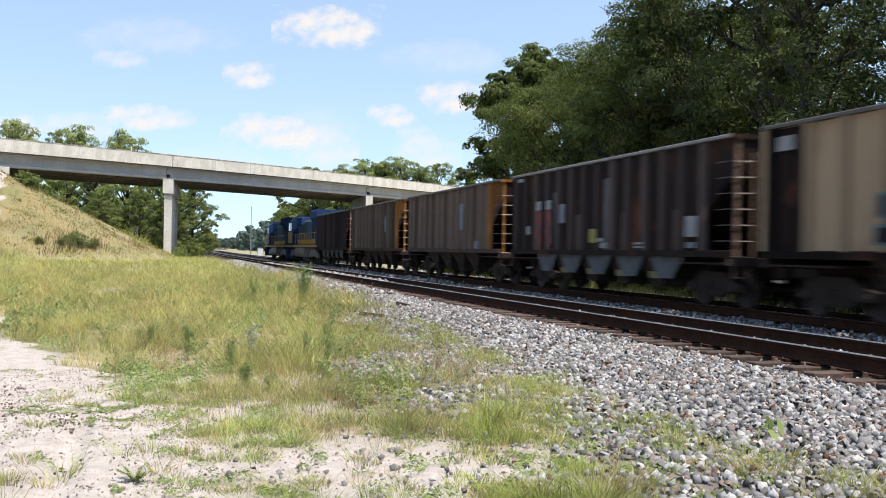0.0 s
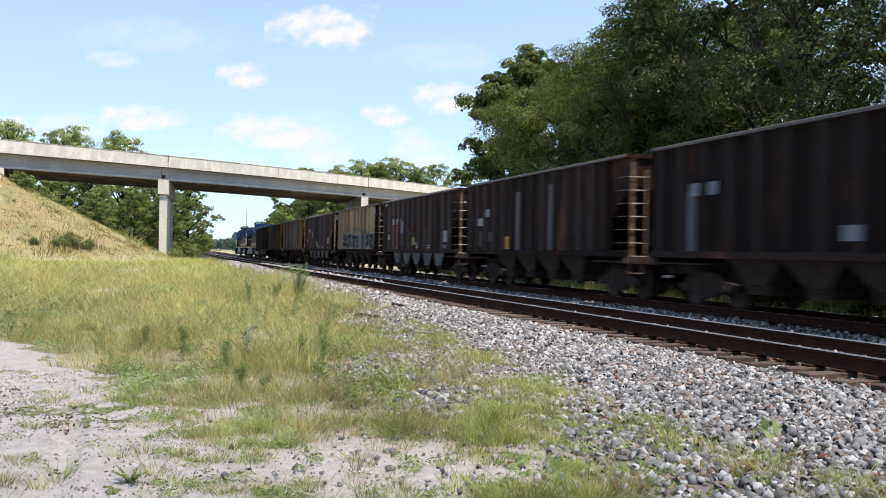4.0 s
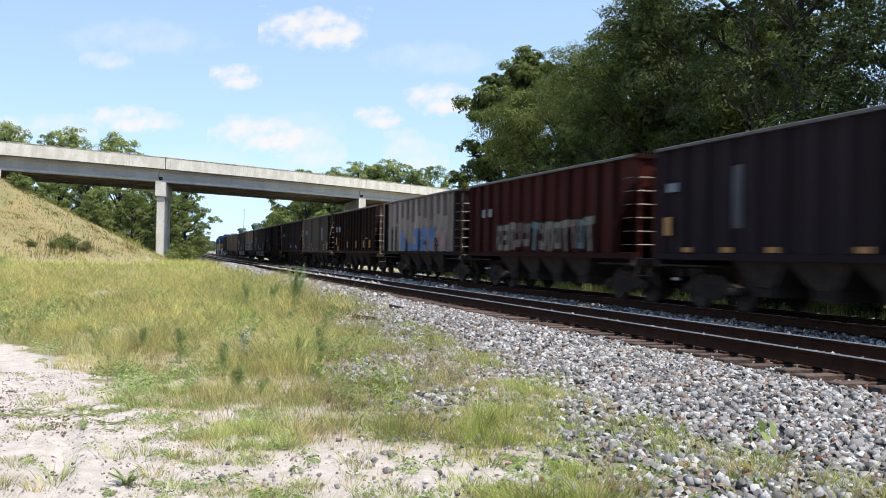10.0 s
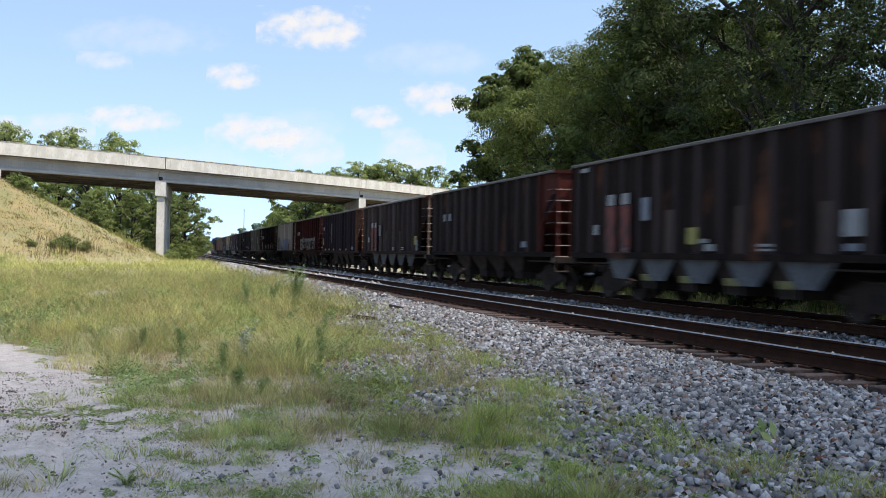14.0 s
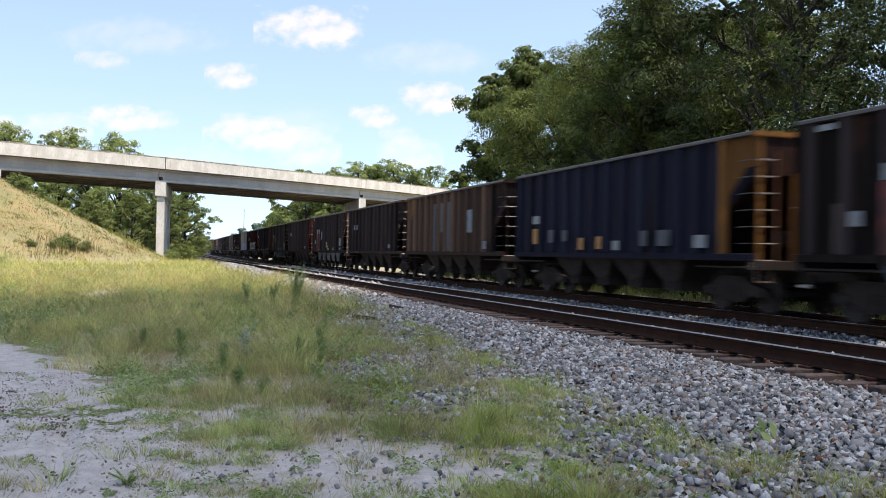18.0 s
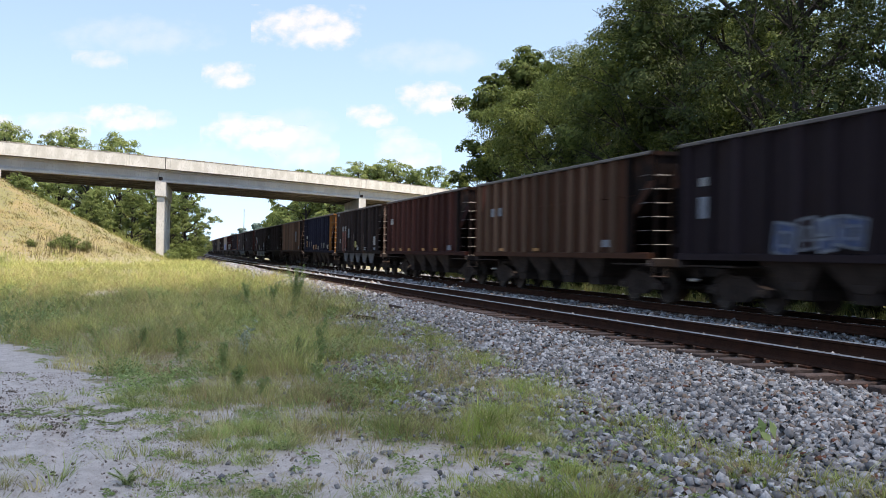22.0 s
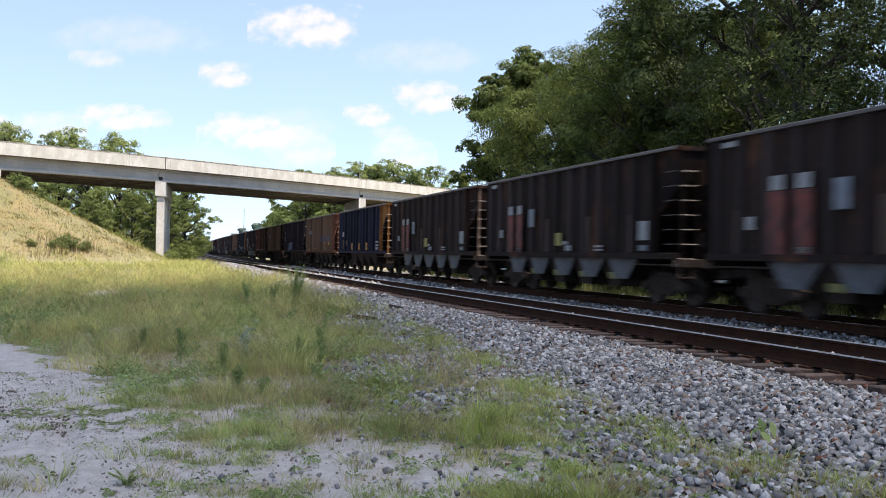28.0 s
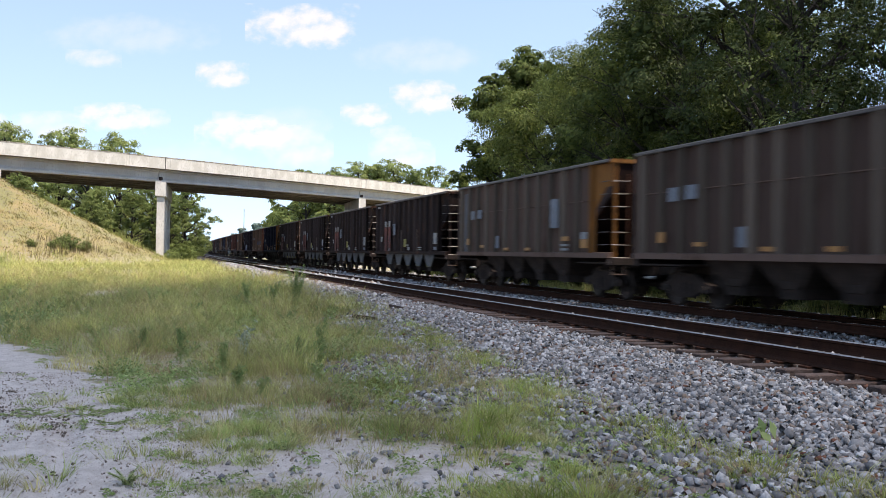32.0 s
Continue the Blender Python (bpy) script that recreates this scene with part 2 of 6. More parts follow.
M_GRASS_DRY = leafy("dry_grass_blade", (0.52, 0.42, 0.22), (0.44, 0.40, 0.155), 0.33, c=(0.42, 0.28, 0.16), patch=1.4, tuft=5.0)
M_HILL = leafy("embankment_grass_blade", (0.36, 0.265, 0.11), (0.25, 0.215, 0.08), 0.35, c=(0.23, 0.26, 0.065), patch=0.45, tuft=2.2)
M_GRASS_NEW = leafy("fresh_grass_blade", (0.225, 0.31, 0.085), (0.43, 0.455, 0.175), 0.36, c=(0.48, 0.42, 0.20), patch=1.8, tuft=5.0)
M_WEED = leafy("weed_leaf", (0.19, 0.27, 0.085), (0.36, 0.42, 0.17), 0.36)
M_SILVER = leafy("silvery_weed_leaf", (0.30, 0.34, 0.24), (0.45, 0.48, 0.38), 0.3)
M_BLACK = steel_paint("sooty_black_paint", (0.012, 0.0115, 0.012), (0.008, 0.007, 0.006), (0.02, 0.013, 0.01), worn=(0.03, 0.028, 0.028))
M_UNDER = material("underframe_grime", (0.030, 0.023, 0.020), (0.046, 0.034, 0.029), (0.018, 0.014, 0.012), 3, 20, 0.85, 0.1, 0.3)
M_WHEEL = material("wheel_steel", (0.035, 0.028, 0.025), (0.06, 0.048, 0.042), None, 4, 30, 0.65, 0.4, 0.1)
M_CHUTE = material("blue_grey_chute", (0.085, 0.096, 0.112), (0.052, 0.058, 0.067), (0.04, 0.037, 0.035), 2, 14, 0.7, 0.1, 0.2)
M_CHUTE_DIRTY = material("dirty_grey_chute", (0.045, 0.046, 0.05), (0.025, 0.025, 0.026), (0.06, 0.06, 0.062), 2, 14, 0.75, 0.1, 0.2)
M_GATE = material("yellow_gate_paint", (0.24, 0.23, 0.07), (0.15, 0.14, 0.05), (0.10, 0.09, 0.05), 4, 20, 0.7, 0, 0.1)
M_WHITE = material("faded_white_stencil", (0.25, 0.25, 0.25), (0.18, 0.18, 0.18), (0.22, 0.22, 0.22), 5, 30, 0.7, 0, 0.05)
M_PALEBLUE = material("faded_pale_blue_panel", (0.16, 0.18, 0.21), (0.12, 0.135, 0.16), (0.07, 0.07, 0.075), 5, 30, 0.7, 0, 0.05)
M_STREAK = material("pale_grime_streak", (0.080, 0.080, 0.090), (0.045, 0.043, 0.047), (0.10, 0.10, 0.11), 2.5, 14, 0.8, 0, 0.05, (1, 1, 0.2))
M_YELLOW = material("yellow_tag", (0.24, 0.22, 0.05), (0.18, 0.16, 0.04), None, 5, 30, 0.7, 0, 0.05)
M_ORANGE = material("orange_reflector", (0.36, 0.16, 0.03), (0.28, 0.12, 0.025), None, 5, 30, 0.5, 0, 0.05)
M_REDPATCH = material("faded_red_panel", (0.14, 0.026, 0.018), (0.05, 0.015, 0.012), (0.025, 0.01, 0.009), 3, 20, 0.75, 0, 0.1)
M_RUSTY = material("rust_brown_streak", (0.06, 0.036, 0.025), (0.04, 0.024, 0.018), (0.025, 0.015, 0.011), 3, 20, 0.85, 0, 0.1, (1, 1, 0.3))
# dusty steel; on top chords its lightness stands in for sunlight
M_SILVERBAR = material("dusty_and_sunlit_steel", (0.20, 0.19, 0.185), (0.14, 0.13, 0.12), (0.08, 0.065, 0.055), 4, 30, 0.6, 0.2, 0.1)
M_CHORD = material("dull_chord_steel", (0.075, 0.064, 0.056), (0.05, 0.04, 0.035), (0.10, 0.088, 0.08), 3, 24, 0.6, 0.1, 0.1)
M_DUST = material("dusty_rusted_end_steel", (0.15, 0.09, 0.06), (0.08, 0.046, 0.032), (0.26, 0.18, 0.135), 4, 25, 0.8, 0, 0.2)
# very pale steel for the added block that imitates a glint
M_BRIGHT = material("glint_bright_steel", (0.6, 0.6, 0.6), (0.5, 0.5, 0.5), None, 6, 40, 0.3, 0.6, 0.05)
M_RUNG = material("worn_rung_steel", (0.30, 0.27, 0.24), (0.20, 0.165, 0.135), None, 6, 40, 0.55, 0.3, 0.05)
M_BLUE = material("blue_spray_paint", (0.03, 0.12, 0.34), (0.025, 0.08, 0.24), None, 4, 30, 0.6, 0, 0.05)
M_TEAL = material("teal_spray_paint", (0.06, 0.12, 0.135), (0.035, 0.075, 0.09), (0.03, 0.025, 0.022), 2.5, 7, 0.6, 0, 0.05)
M_PINK = material("pink_spray_paint", (0.15, 0.08, 0.075), (0.06, 0.03, 0.03), (0.03, 0.014, 0.012), 2.5, 7, 0.6, 0, 0.05)
M_CREAM = material("cream_spray_paint", (0.17, 0.155, 0.12), (0.06, 0.045, 0.035), (0.03, 0.014, 0.012), 2.5, 7, 0.6, 0, 0.05)
M_LOCO_BLUE = steel_paint("locomotive_blue", (0.018, 0.045, 0.115), (0.008, 0.01, 0.015), (0.018, 0.016, 0.014), 0.3, (0.035, 0.045, 0.06))
M_LOCO_GREY = steel_paint("locomotive_grey_green", (0.035, 0.065, 0.085), (0.02, 0.022, 0.02), (0.028, 0.024, 0.02), 0.3, (0.08, 0.08, 0.08))
M_LOCO_YELLOW = material("locomotive_yellow", (0.42, 0.23, 0.02), (0.30, 0.17, 0.02), (0.14, 0.085, 0.02), 3, 20, 0.6)
M_GLASS = material("dark_cab_glass", (0.02, 0.025, 0.03), (0.03, 0.035, 0.04), None, 3, 20, 0.08, 0, 0)
M_GALV = material("galvanised_steel", (0.36, 0.37, 0.38), (0.28, 0.29, 0.30), None, 3, 20, 0.5, 0.5, 0.05)
M_ASPHALT = material("road_asphalt", (0.055, 0.053, 0.05), (0.075, 0.072, 0.068), (0.10, 0.10, 0.09), 1.5, 50, 0.9, 0, 0.3)


for m in (M_UNDER, M_WHEEL, M_RAIL, M_STONE):
    m.node_tree.nodes["Principled BSDF"].inputs["Specular IOR Level"].default_value = 0.12


def cloud_material(name, density, soft, tint, rag=2.6, grain=0.012, level=1.72):
    """White vapour with a ragged, thinning edge."""
    m = bpy.data.materials.new(name)
    m.use_nodes = True
    nt = m.node_tree
    nt.nodes.remove(nt.nodes["Principled BSDF"])
    tc = nt.nodes.new("ShaderNodeTexCoord")
    gr = nt.nodes.new("ShaderNodeAttribute")
    gr.attribute_name = "core"
    n = noise_tex(nt, grain, (1, 1.5, 1), 7, 0.55)
    rnd = nt.nodes.new("ShaderNodeObjectInfo").outputs["Random"]
    s = nt.nodes.new("ShaderNodeMath")
    s.operation = "MULTIPLY_ADD"
    nt.links.new(n, s.inputs[0])
    s.inputs[1].default_value = rag
    nt.links.new(gr.outputs["Fac"], s.inputs[2])
    alpha = ramp(nt, s.outputs[0], level - soft / 2, level + soft)
    mul = nt.nodes.new("ShaderNodeMath")
    mul.operation = "MULTIPLY"
    nt.links.new(alpha, mul.inputs[0])
    mul.inputs[1].default_value = density
    em = nt.nodes.new("ShaderNodeEmission")
    em.inputs[0].default_value, em.inputs[1].default_value = (*tint, 1), 0.70
    tr = nt.nodes.new("ShaderNodeBsdfTransparent")
    mx = nt.nodes.new("ShaderNodeMixShader")
    nt.links.new(mul.outputs[0], mx.inputs[0])
    nt.links.new(tr.outputs[0], mx.inputs[1])
    nt.links.new(em.outputs[0], mx.inputs[2])
    nt.links.new(mx.outputs[0], nt.nodes["Material Output"].inputs[0])
    return m


M_CLOUD = cloud_material("bright_cumulus", 0.95, 1.3, (1.0, 0.985, 0.975), 4.6, 0.013, 2.5)
M_CLOUD_THIN = cloud_material("thin_cumulus", 0.7, 1.9, (1.0, 0.985, 0.975), 4.6, 0.013, 2.45)
M_CLOUD_VEIL = cloud_material("veil_of_cloud", 0.35, 1.3, (0.97, 0.985, 1.0))

# ---- mesh helpers ----


def mesh_from(name, verts, faces, mat, smooth=False):
    me = bpy.data.meshes.new(name)
    me.from_pydata([tuple(v) for v in verts], [], faces)
    me.update()
    if smooth:
        me.shade_smooth()
    if mat:
        me.materials.append(mat)
    return me


def mesh_arrays(name, verts, polys, mat):
    """A mesh from numpy arrays; polys is (n, k) with k corners each."""
    me = bpy.data.meshes.new(name)
    n, k = polys.shape
    me.vertices.add(len(verts))
    me.vertices.foreach_set("co", np.ascontiguousarray(verts, dtype=np.float32).ravel())
    me.loops.add(n * k)
    me.loops.foreach_set("vertex_index", np.ascontiguousarray(polys, dtype=np.int32).ravel())
    me.polygons.add(n)
    me.polygons.foreach_set("loop_start", np.arange(0, n * k, k, dtype=np.int32))
    me.update(calc_edges=True)
    me.materials.append(mat)
    return me


def part(name, data, mat, parent, label="", at=None):
    """Links a bmesh or a mesh as ONE mesh object under parent."""
    if isinstance(data, bmesh.types.BMesh):
        me = bpy.data.meshes.new(name)
        data.to_mesh(me)
        data.free()
        me.materials.append(mat)
    else:
        me = data
    ob = new(name, me)
    if mat and me.materials and me.materials[0] != mat:
        ob.material_slots[0].link = "OBJECT"
        ob.material_slots[0].material = mat
    ob.parent = parent
    if at is not None:
        ob.matrix_basis = at
    if label:
        ob["label"] = label
    return ob


def thing(name, label, category, group="", kind="", at=None):
    ob = new(name)
    ob.empty_display_size = 0.2
    tagged(ob, label, category, group, kind)
    if at is not None:
        ob.matrix_basis = at
    return ob


def box(bm, x0, x1, y0, y1, z0, z1, bevel=0.0):
    """A box, its upright and level edges bevelled."""
    vs = [bm.verts.new((x, y, z)) for z in (z0, z1) for x, y in ((x0, y0), (x1, y0), (x1, y1), (x0, y1))]
    fs = [bm.faces.new([vs[i] for i in q]) for q in ((3, 2, 1, 0), (4, 5, 6, 7), (0, 1, 5, 4), (1, 2, 6, 5), (2, 3, 7, 6), (3, 0, 4, 7))]
    if bevel:
        es = list({e for f in fs for e in f.edges})
        bmesh.ops.bevel(bm, geom=es, offset=bevel, segments=1, affect="EDGES", profile=0.5)
    return bm


def boxmesh(name, x0, x1, y0, y1, z0, z1, mat, bevel=0.0):
    bm = box(bmesh.new(), x0, x1, y0, y1, z0, z1, bevel)
    me = bpy.data.meshes.new(name)
    bm.to_mesh(me)
    bm.free()
    me.materials.append(mat)
    return me


def prism(profile, a, b, axis="y"):
    """A bmesh: a closed outline of (u, v) swept from a to b along an axis; x-z outline for y, y-z for x, x-y for z."""
    bm = bmesh.new()

    def put(u, v, w):
        return {"y": (u, w, v), "x": (w, u, v), "z": (u, v, w)}[axis]
    lo = [bm.verts.new(put(u, v, a)) for u, v in profile]
    hi = [bm.verts.new(put(u, v, b)) for u, v in profile]
    n = len(profile)
    bm.faces.new(lo)
    bm.faces.new(hi[::-1])
    for i in range(n):
        bm.faces.new((lo[i], hi[i], hi[(i + 1) % n], lo[(i + 1) % n]))
    bmesh.ops.recalc_face_normals(bm, faces=bm.faces)
    return bm


def tube(bm, points, radii, sides=8):
    """A tapered tube through points."""
    rings = []
    for i, (p, r) in enumerate(zip(points, radii)):
        p = Vector(p)
        d = Vector(points[min(i + 1, len(points) - 1)]) - Vector(points[max(i - 1, 0)])
        d = d.normalized() if d.length > 1e-6 else Vector((0, 0, 1))
        a = d.orthogonal().normalized()
        b = d.cross(a)
        rings.append([bm.verts.new(p + (a * math.cos(2 * math.pi * j / sides) + b * math.sin(2 * math.pi * j / sides)) * r) for j in range(sides)])
    for r0, r1 in zip(rings, rings[1:]):
        best = min(range(sides), key=lambda k: (r0[0].co - r1[k].co).length)
        for j in range(sides):
            bm.faces.new((r0[j], r0[(j + 1) % sides], r1[(j + 1 + best) % sides], r1[(j + best) % sides]))
    bm.faces.new(rings[0][::-1])
    bm.faces.new(rings[-1])
    return bm


def wheel_mesh(name, r, width, mat):
    """A flanged wheel on the x axis, with hub and dished plate."""
    prof = [(0, 0.10), (0.03, 0.11), (0.03, 0.06), (0.05, r * 0.55), (0.02, r * 0.86), (0.0, r * 0.9), (0.0, r), (width, r), (width, r + 0.028),
            (width + 0.03, r + 0.028), (width + 0.03, r * 0.86), (0.09, r * 0.8), (0.10, r * 0.45), (0.13, 0.11), (0.16, 0.1), (0.16, 0.0), (0.0, 0.0)]
    n, vs, fs = 14, [], []
    for i in range(n):
        a = 2 * math.pi * i / n
        vs += [(x, q * math.cos(a), q * math.sin(a)) for x, q in prof]
    k = len(prof)
    for i in range(n):
        for j in range(k - 1):
            a, b = i * k + j, ((i + 1) % n) * k + j
            fs.append((a, b, b + 1, a + 1))
    return mesh_from(name, vs, fs, mat)

# ---- the lie of the land ----
BEND = 6.856e-5          # both tracks bend gently to the right
RAIL_Z = 0.40            # top of rail
NEAR_TRACK, FAR_TRACK = 9.357, 14.027
BT, BN = Vector((0.83, 0.5578, 0)), Vector((0.5578, -0.83, 0))   # along and square to the overpass
B0 = Vector((1.04, 86.44, 0))                                     # foot of its first pier


def sm(a, b, x):
    t = np.clip((x - a) / (b - a), 0, 1)
    return t * t * (3 - 2 * t)


def wob(x, y):
    """Gentle unevenness, in -1..1."""
    return (np.sin(x * 0.9 + 1.3 * np.sin(y * 0.37)) + np.sin(y * 0.71 + 1.7 * np.sin(x * 0.53 + 2)) + 0.6 * np.sin(x * 2.3 + y * 1.9)
            + 0.5 * np.sin(y * 2.9 - x * 1.3)) / 3.1


def land(x, y):
    """Height of the ground."""
    xr = x - BEND * np.maximum(y, 0) ** 2
    z = 0.03 * wob(x, y)
    rut = x + 0.55 + 0.05 * (y - 6) + 0.06 * np.sin(y * 1.3)
    z = z - (0.075 * np.exp(-(rut / 0.10) ** 2) - 0.03 * np.exp(-((rut - 0.2) / 0.09) ** 2) + 0.04 * np.exp(-((rut + 0.62) / 0.12) ** 2)) * (1 - sm(9, 13, y)) * (0.6 + 0.4 * np.sin(y * 9 + 2 * np.sin(y * 4)))
    z = z + (0.010 * wob(x * 9 + 2, y * 6) + 0.009 * wob(x * 17, y * 13 + 4)) * (1 - sm(12, 16, y)) * (1 - sm(2.5, 4, x))
    z = z + 0.50 * sm(14, 60, y) * (1 - sm(5.6, 7.2, xr))
    bed = 0.10 * sm(3.9, 7.3, xr) * (1 - sm(17.2, 19.0, xr))
    z = z * (1 - sm(6.4, 7.5, xr) * (1 - sm(17.2, 19.5, xr))) + bed
    z = z - 0.02 * sm(10.4, 11.1, xr) * (1 - sm(12.3, 12.9, xr)) - 0.035 * sm(7.62, 7.92, xr) * (1 - sm(8.6, 8.85, xr)) + 0.05 * sm(8.7, 9.0, xr) * (1 - sm(9.7, 10.0, xr))
    z = z + 0.5 * sm(20, 30, xr) * sm(-20, 20, y)
    u = (x - B0.x) * BT.x + (y - B0.y) * BT.y
    w = (x - B0.x) * BN.x + (y - B0.y) * BN.y
    dw = np.maximum(np.maximum(w - 1.2, -w - 12.2), 0)
    for du in (np.maximum(u + 16.3, 0), np.maximum(41.5 - u, 0)):
        d = np.hypot(du, dw)
        z = np.maximum(z, 7.35 - d * 0.5 + 0.12 * wob(x * 0.7, y * 0.7))
    return z


SAND_EDGE = ((-60, -8.0), (0, 0.5), (5, 0.42), (6.3, 0.3), (8.2, 0.2), (10.5, -0.1), (12.8, -0.5), (15, -1.3), (17.7, -2.5), (21, -2.6), (26, -5.5), (40, -9), (300, -20))


def sandy(x, y):
    """1 on the bare sand of the track by the line, 0 under growth."""
    e = np.interp(y, [p[0] for p in SAND_EDGE], [p[1] for p in SAND_EDGE]) + 0.42 * wob(x * 2.2, y * 2.6) + 0.2 * np.sin(y * 7.3 + x * 5)
    road = 1 - sm(-0.35, 0.35, x - e)
    patch = np.exp(-(((x - 1.5) / 0.75) ** 2 + ((y - 6.9) / 1.3) ** 2) * 1.1)
    spot = np.exp(-(((x + 1.2) / 0.8) ** 2 + ((y - 31.5) / 2.2) ** 2))
    streak = 0.75 * np.exp(-(((x - 2.9) / 0.5) ** 2 + ((y - 9.5) / 2.2) ** 2))
    return np.clip(np.maximum.reduce([road, patch * 0.8, spot, streak]), 0, 1)


def stony(x, y):
    """1 on the ballast, falling to 0 at its ragged foot."""
    xr = x - BEND * np.maximum(y, 0) ** 2
    shift = 1.7 * sm(9, 26, y)
    return sm(1.9 + shift, 4.3 + shift * 0.6, xr + 0.8 * wob(x * 1.3, y * 1.1)) * (1 - sm(17.5, 18.8, xr))


def axis(pieces):
    out = []
    for a, b, step in pieces:
        out.append(np.arange(a, b, step))
    return np.concatenate(out + [[pieces[-1][1]]])


gx = axis([(-4000, -400, 400), (-400, -60, 34), (-60, -24, 3), (-24, -6, 0.8), (-6, -2.4, 0.2), (-2.4, 1.4, 0.06), (1.4, 7.6, 0.2), (7.6, 20, 0.3), (20, 60, 2.5), (60, 400, 34), (400, 4000, 400)])
gy = axis([(-400, -20, 38), (-20, 2, 1.5), (2, 4.4, 0.22), (4.4, 13, 0.08), (13, 30, 0.22), (30, 70, 0.7), (70, 130, 1.2), (130, 400, 18), (400, 4600, 300)])
GX, GY = np.meshgrid(gx, gy)
GZ = land(GX, GY)
verts = np.stack([GX.ravel(), GY.ravel(), GZ.ravel()], 1)
ii, jj = np.meshgrid(np.arange(len(gy) - 1), np.arange(len(gx) - 1), indexing="ij")
a = (ii * len(gx) + jj).ravel()
ground_me = mesh_arrays("ground", verts, np.stack([a, a + 1, a + 1 + len(gx), a + len(gx)], 1), M_GROUND)
ground_me.shade_smooth()
dryness = np.clip((GZ - 0.62) / 0.8, 0, 1) * (0.75 + 0.25 * wob(GX * 0.4, GY * 0.4))
bare = np.maximum(sandy(GX, GY), (0.62 + 0.3 * wob(GX * 2.3, GY * 2.1)) * (1 - sm(10, 15, GY)))
for key, val in (("sand", bare), ("gravel", stony(GX, GY) * (GY > -100) * (GZ < 0.8)), ("dry", dryness)):
    at = ground_me.attributes.new(key, "FLOAT", "POINT")
    at.data.foreach_set("value", np.ascontiguousarray(val.ravel(), dtype=np.float32))
ground = tagged(new("ground", ground_me), "grassy ground with bare pale sand beside the railway", "ground", kind="structure")

# ---- the two tracks ----
RAIL_PROFILE = [(-0.07, 0.000), (0.07, 0.000), (0.07, 0.014), (0.02, 0.040), (0.009, 0.062), (0.009, 0.149), (0.034, 0.167), (0.034, 0.199), (0.026, 0.210),
                (-0.026, 0.210), (-0.034, 0.199), (-0.034, 0.167), (-0.009, 0.149), (-0.009, 0.062), (-0.02, 0.040), (-0.07, 0.014)]
RUN = list(np.arange(-40, 60, 4.0)) + list(np.arange(60, 300, 12.0)) + list(np.arange(300, 1001, 50.0))


def bend(x, s):
    return x + BEND * max(s, 0) ** 2


def swept(name, outline, x0, z0, mat, top=None):
    """A rail along the bend; faces of the running surface take the second material."""
    vs, fs, k = [], [], len(outline)
    for s in RUN:
        vs += [(bend(x0 + u, s), s, z0 + v) for u, v in outline]
    for i in range(len(RUN) - 1):
        for j in range(k):
            b = i * k
            fs.append((b + j, b + (j + 1) % k, b + k + (j + 1) % k, b + k + j))
    fs += [tuple(range(k))[::-1], tuple(range(len(vs) - k, len(vs)))]
    me = mesh_from(name, vs, fs, mat)
    if top:
        me.materials.append(top)
        for i in range(len(RUN) - 1):
            me.polygons[i * k + 8].material_index = me.polygons[i * k + 9].material_index = 1
    return me


TIE_TOP = RAIL_Z - 0.236
for centre, head, nm in ((NEAR_TRACK, M_RAILTOP, "disused, rust-brown"), (FAR_TRACK, M_RAILTOP2, "used, bright-topped")):
    track = thing("railway_track", "%s railway track of steel rails on timber ties in ballast" % nm, "track", "pair of tracks", "structure")
    for side in (-1, 1):
        part("rail", swept("rail", RAIL_PROFILE, centre + side * 0.7545, RAIL_Z - 0.210, M_RAIL, head), M_RAIL, track)
    bm = box(bmesh.new(), -1.37, 1.37, -0.115, 0.115, -0.17, 0.0, 0.012)
    tie_me = bpy.data.meshes.new("tie")
    bm.to_mesh(tie_me)
    bm.free()
    tie_me.materials.append(M_TIE)
    plate_me = boxmesh("tie_plate", -0.17, 0.17, -0.09, 0.09, 0, 0.026, M_RAIL)
    rng = random.Random(4)
    s, n = -6.0, 0
    while s < 78:
        near = s < 50
        tie = part("tie", tie_me, M_TIE, track, at=pose(bend(centre, s) + rng.uniform(-0.10, 0.10), s, TIE_TOP + rng.uniform(-0.02, 0.004),
                                                      0, rng.uniform(-0.3, 0.3), rng.uniform(-1.2, 1.2)))
        if near and centre == NEAR_TRACK:
            for side in (-1, 1):
                part("tie_plate", plate_me, M_RAIL, track, at=pose(bend(centre, s) + side * 0.7545, s, TIE_TOP + 0.001))
        s += 0.60 + rng.uniform(-0.05, 0.05)
    vs, fs = [], []
    for s in np.arange(78, 420, 0.6):
        x, b = bend(centre, s), len(vs)
        vs += [(x + px, s + py, TIE_TOP + pz) for pz in (-0.15, 0) for px, py in ((-1.3, -0.115), (1.3, -0.115), (1.3, 0.115), (-1.3, 0.115))]
        fs += [(b + 4, b + 5, b + 6, b + 7), (b, b + 1, b + 5, b + 4), (b + 3, b, b + 4, b + 7), (b + 1, b + 2, b + 6, b + 5)]
    far_ties = part("distant_ties", mesh_from("distant_ties", vs, fs, M_TIE), M_TIE, track)
    far_ties["kind"] = "stuff"

# ---- the overpass ----
bridge = thing("overpass", "pale concrete road overpass on square piers above the tracks", "bridge", "", "structure")
BASE = Matrix(((BT.x, -BN.x, 0, B0.x), (BT.y, -BN.y, 0, B0.y), (0, 0, 1, 0), (0, 0, 0, 1)))   # local x along the deck, y away from the eye
bridge.matrix_basis = BASE
DECK0, DECK1, WIDE = -20.0, 62.0, 11.0
G0 = 7.60                 # underside of the girders


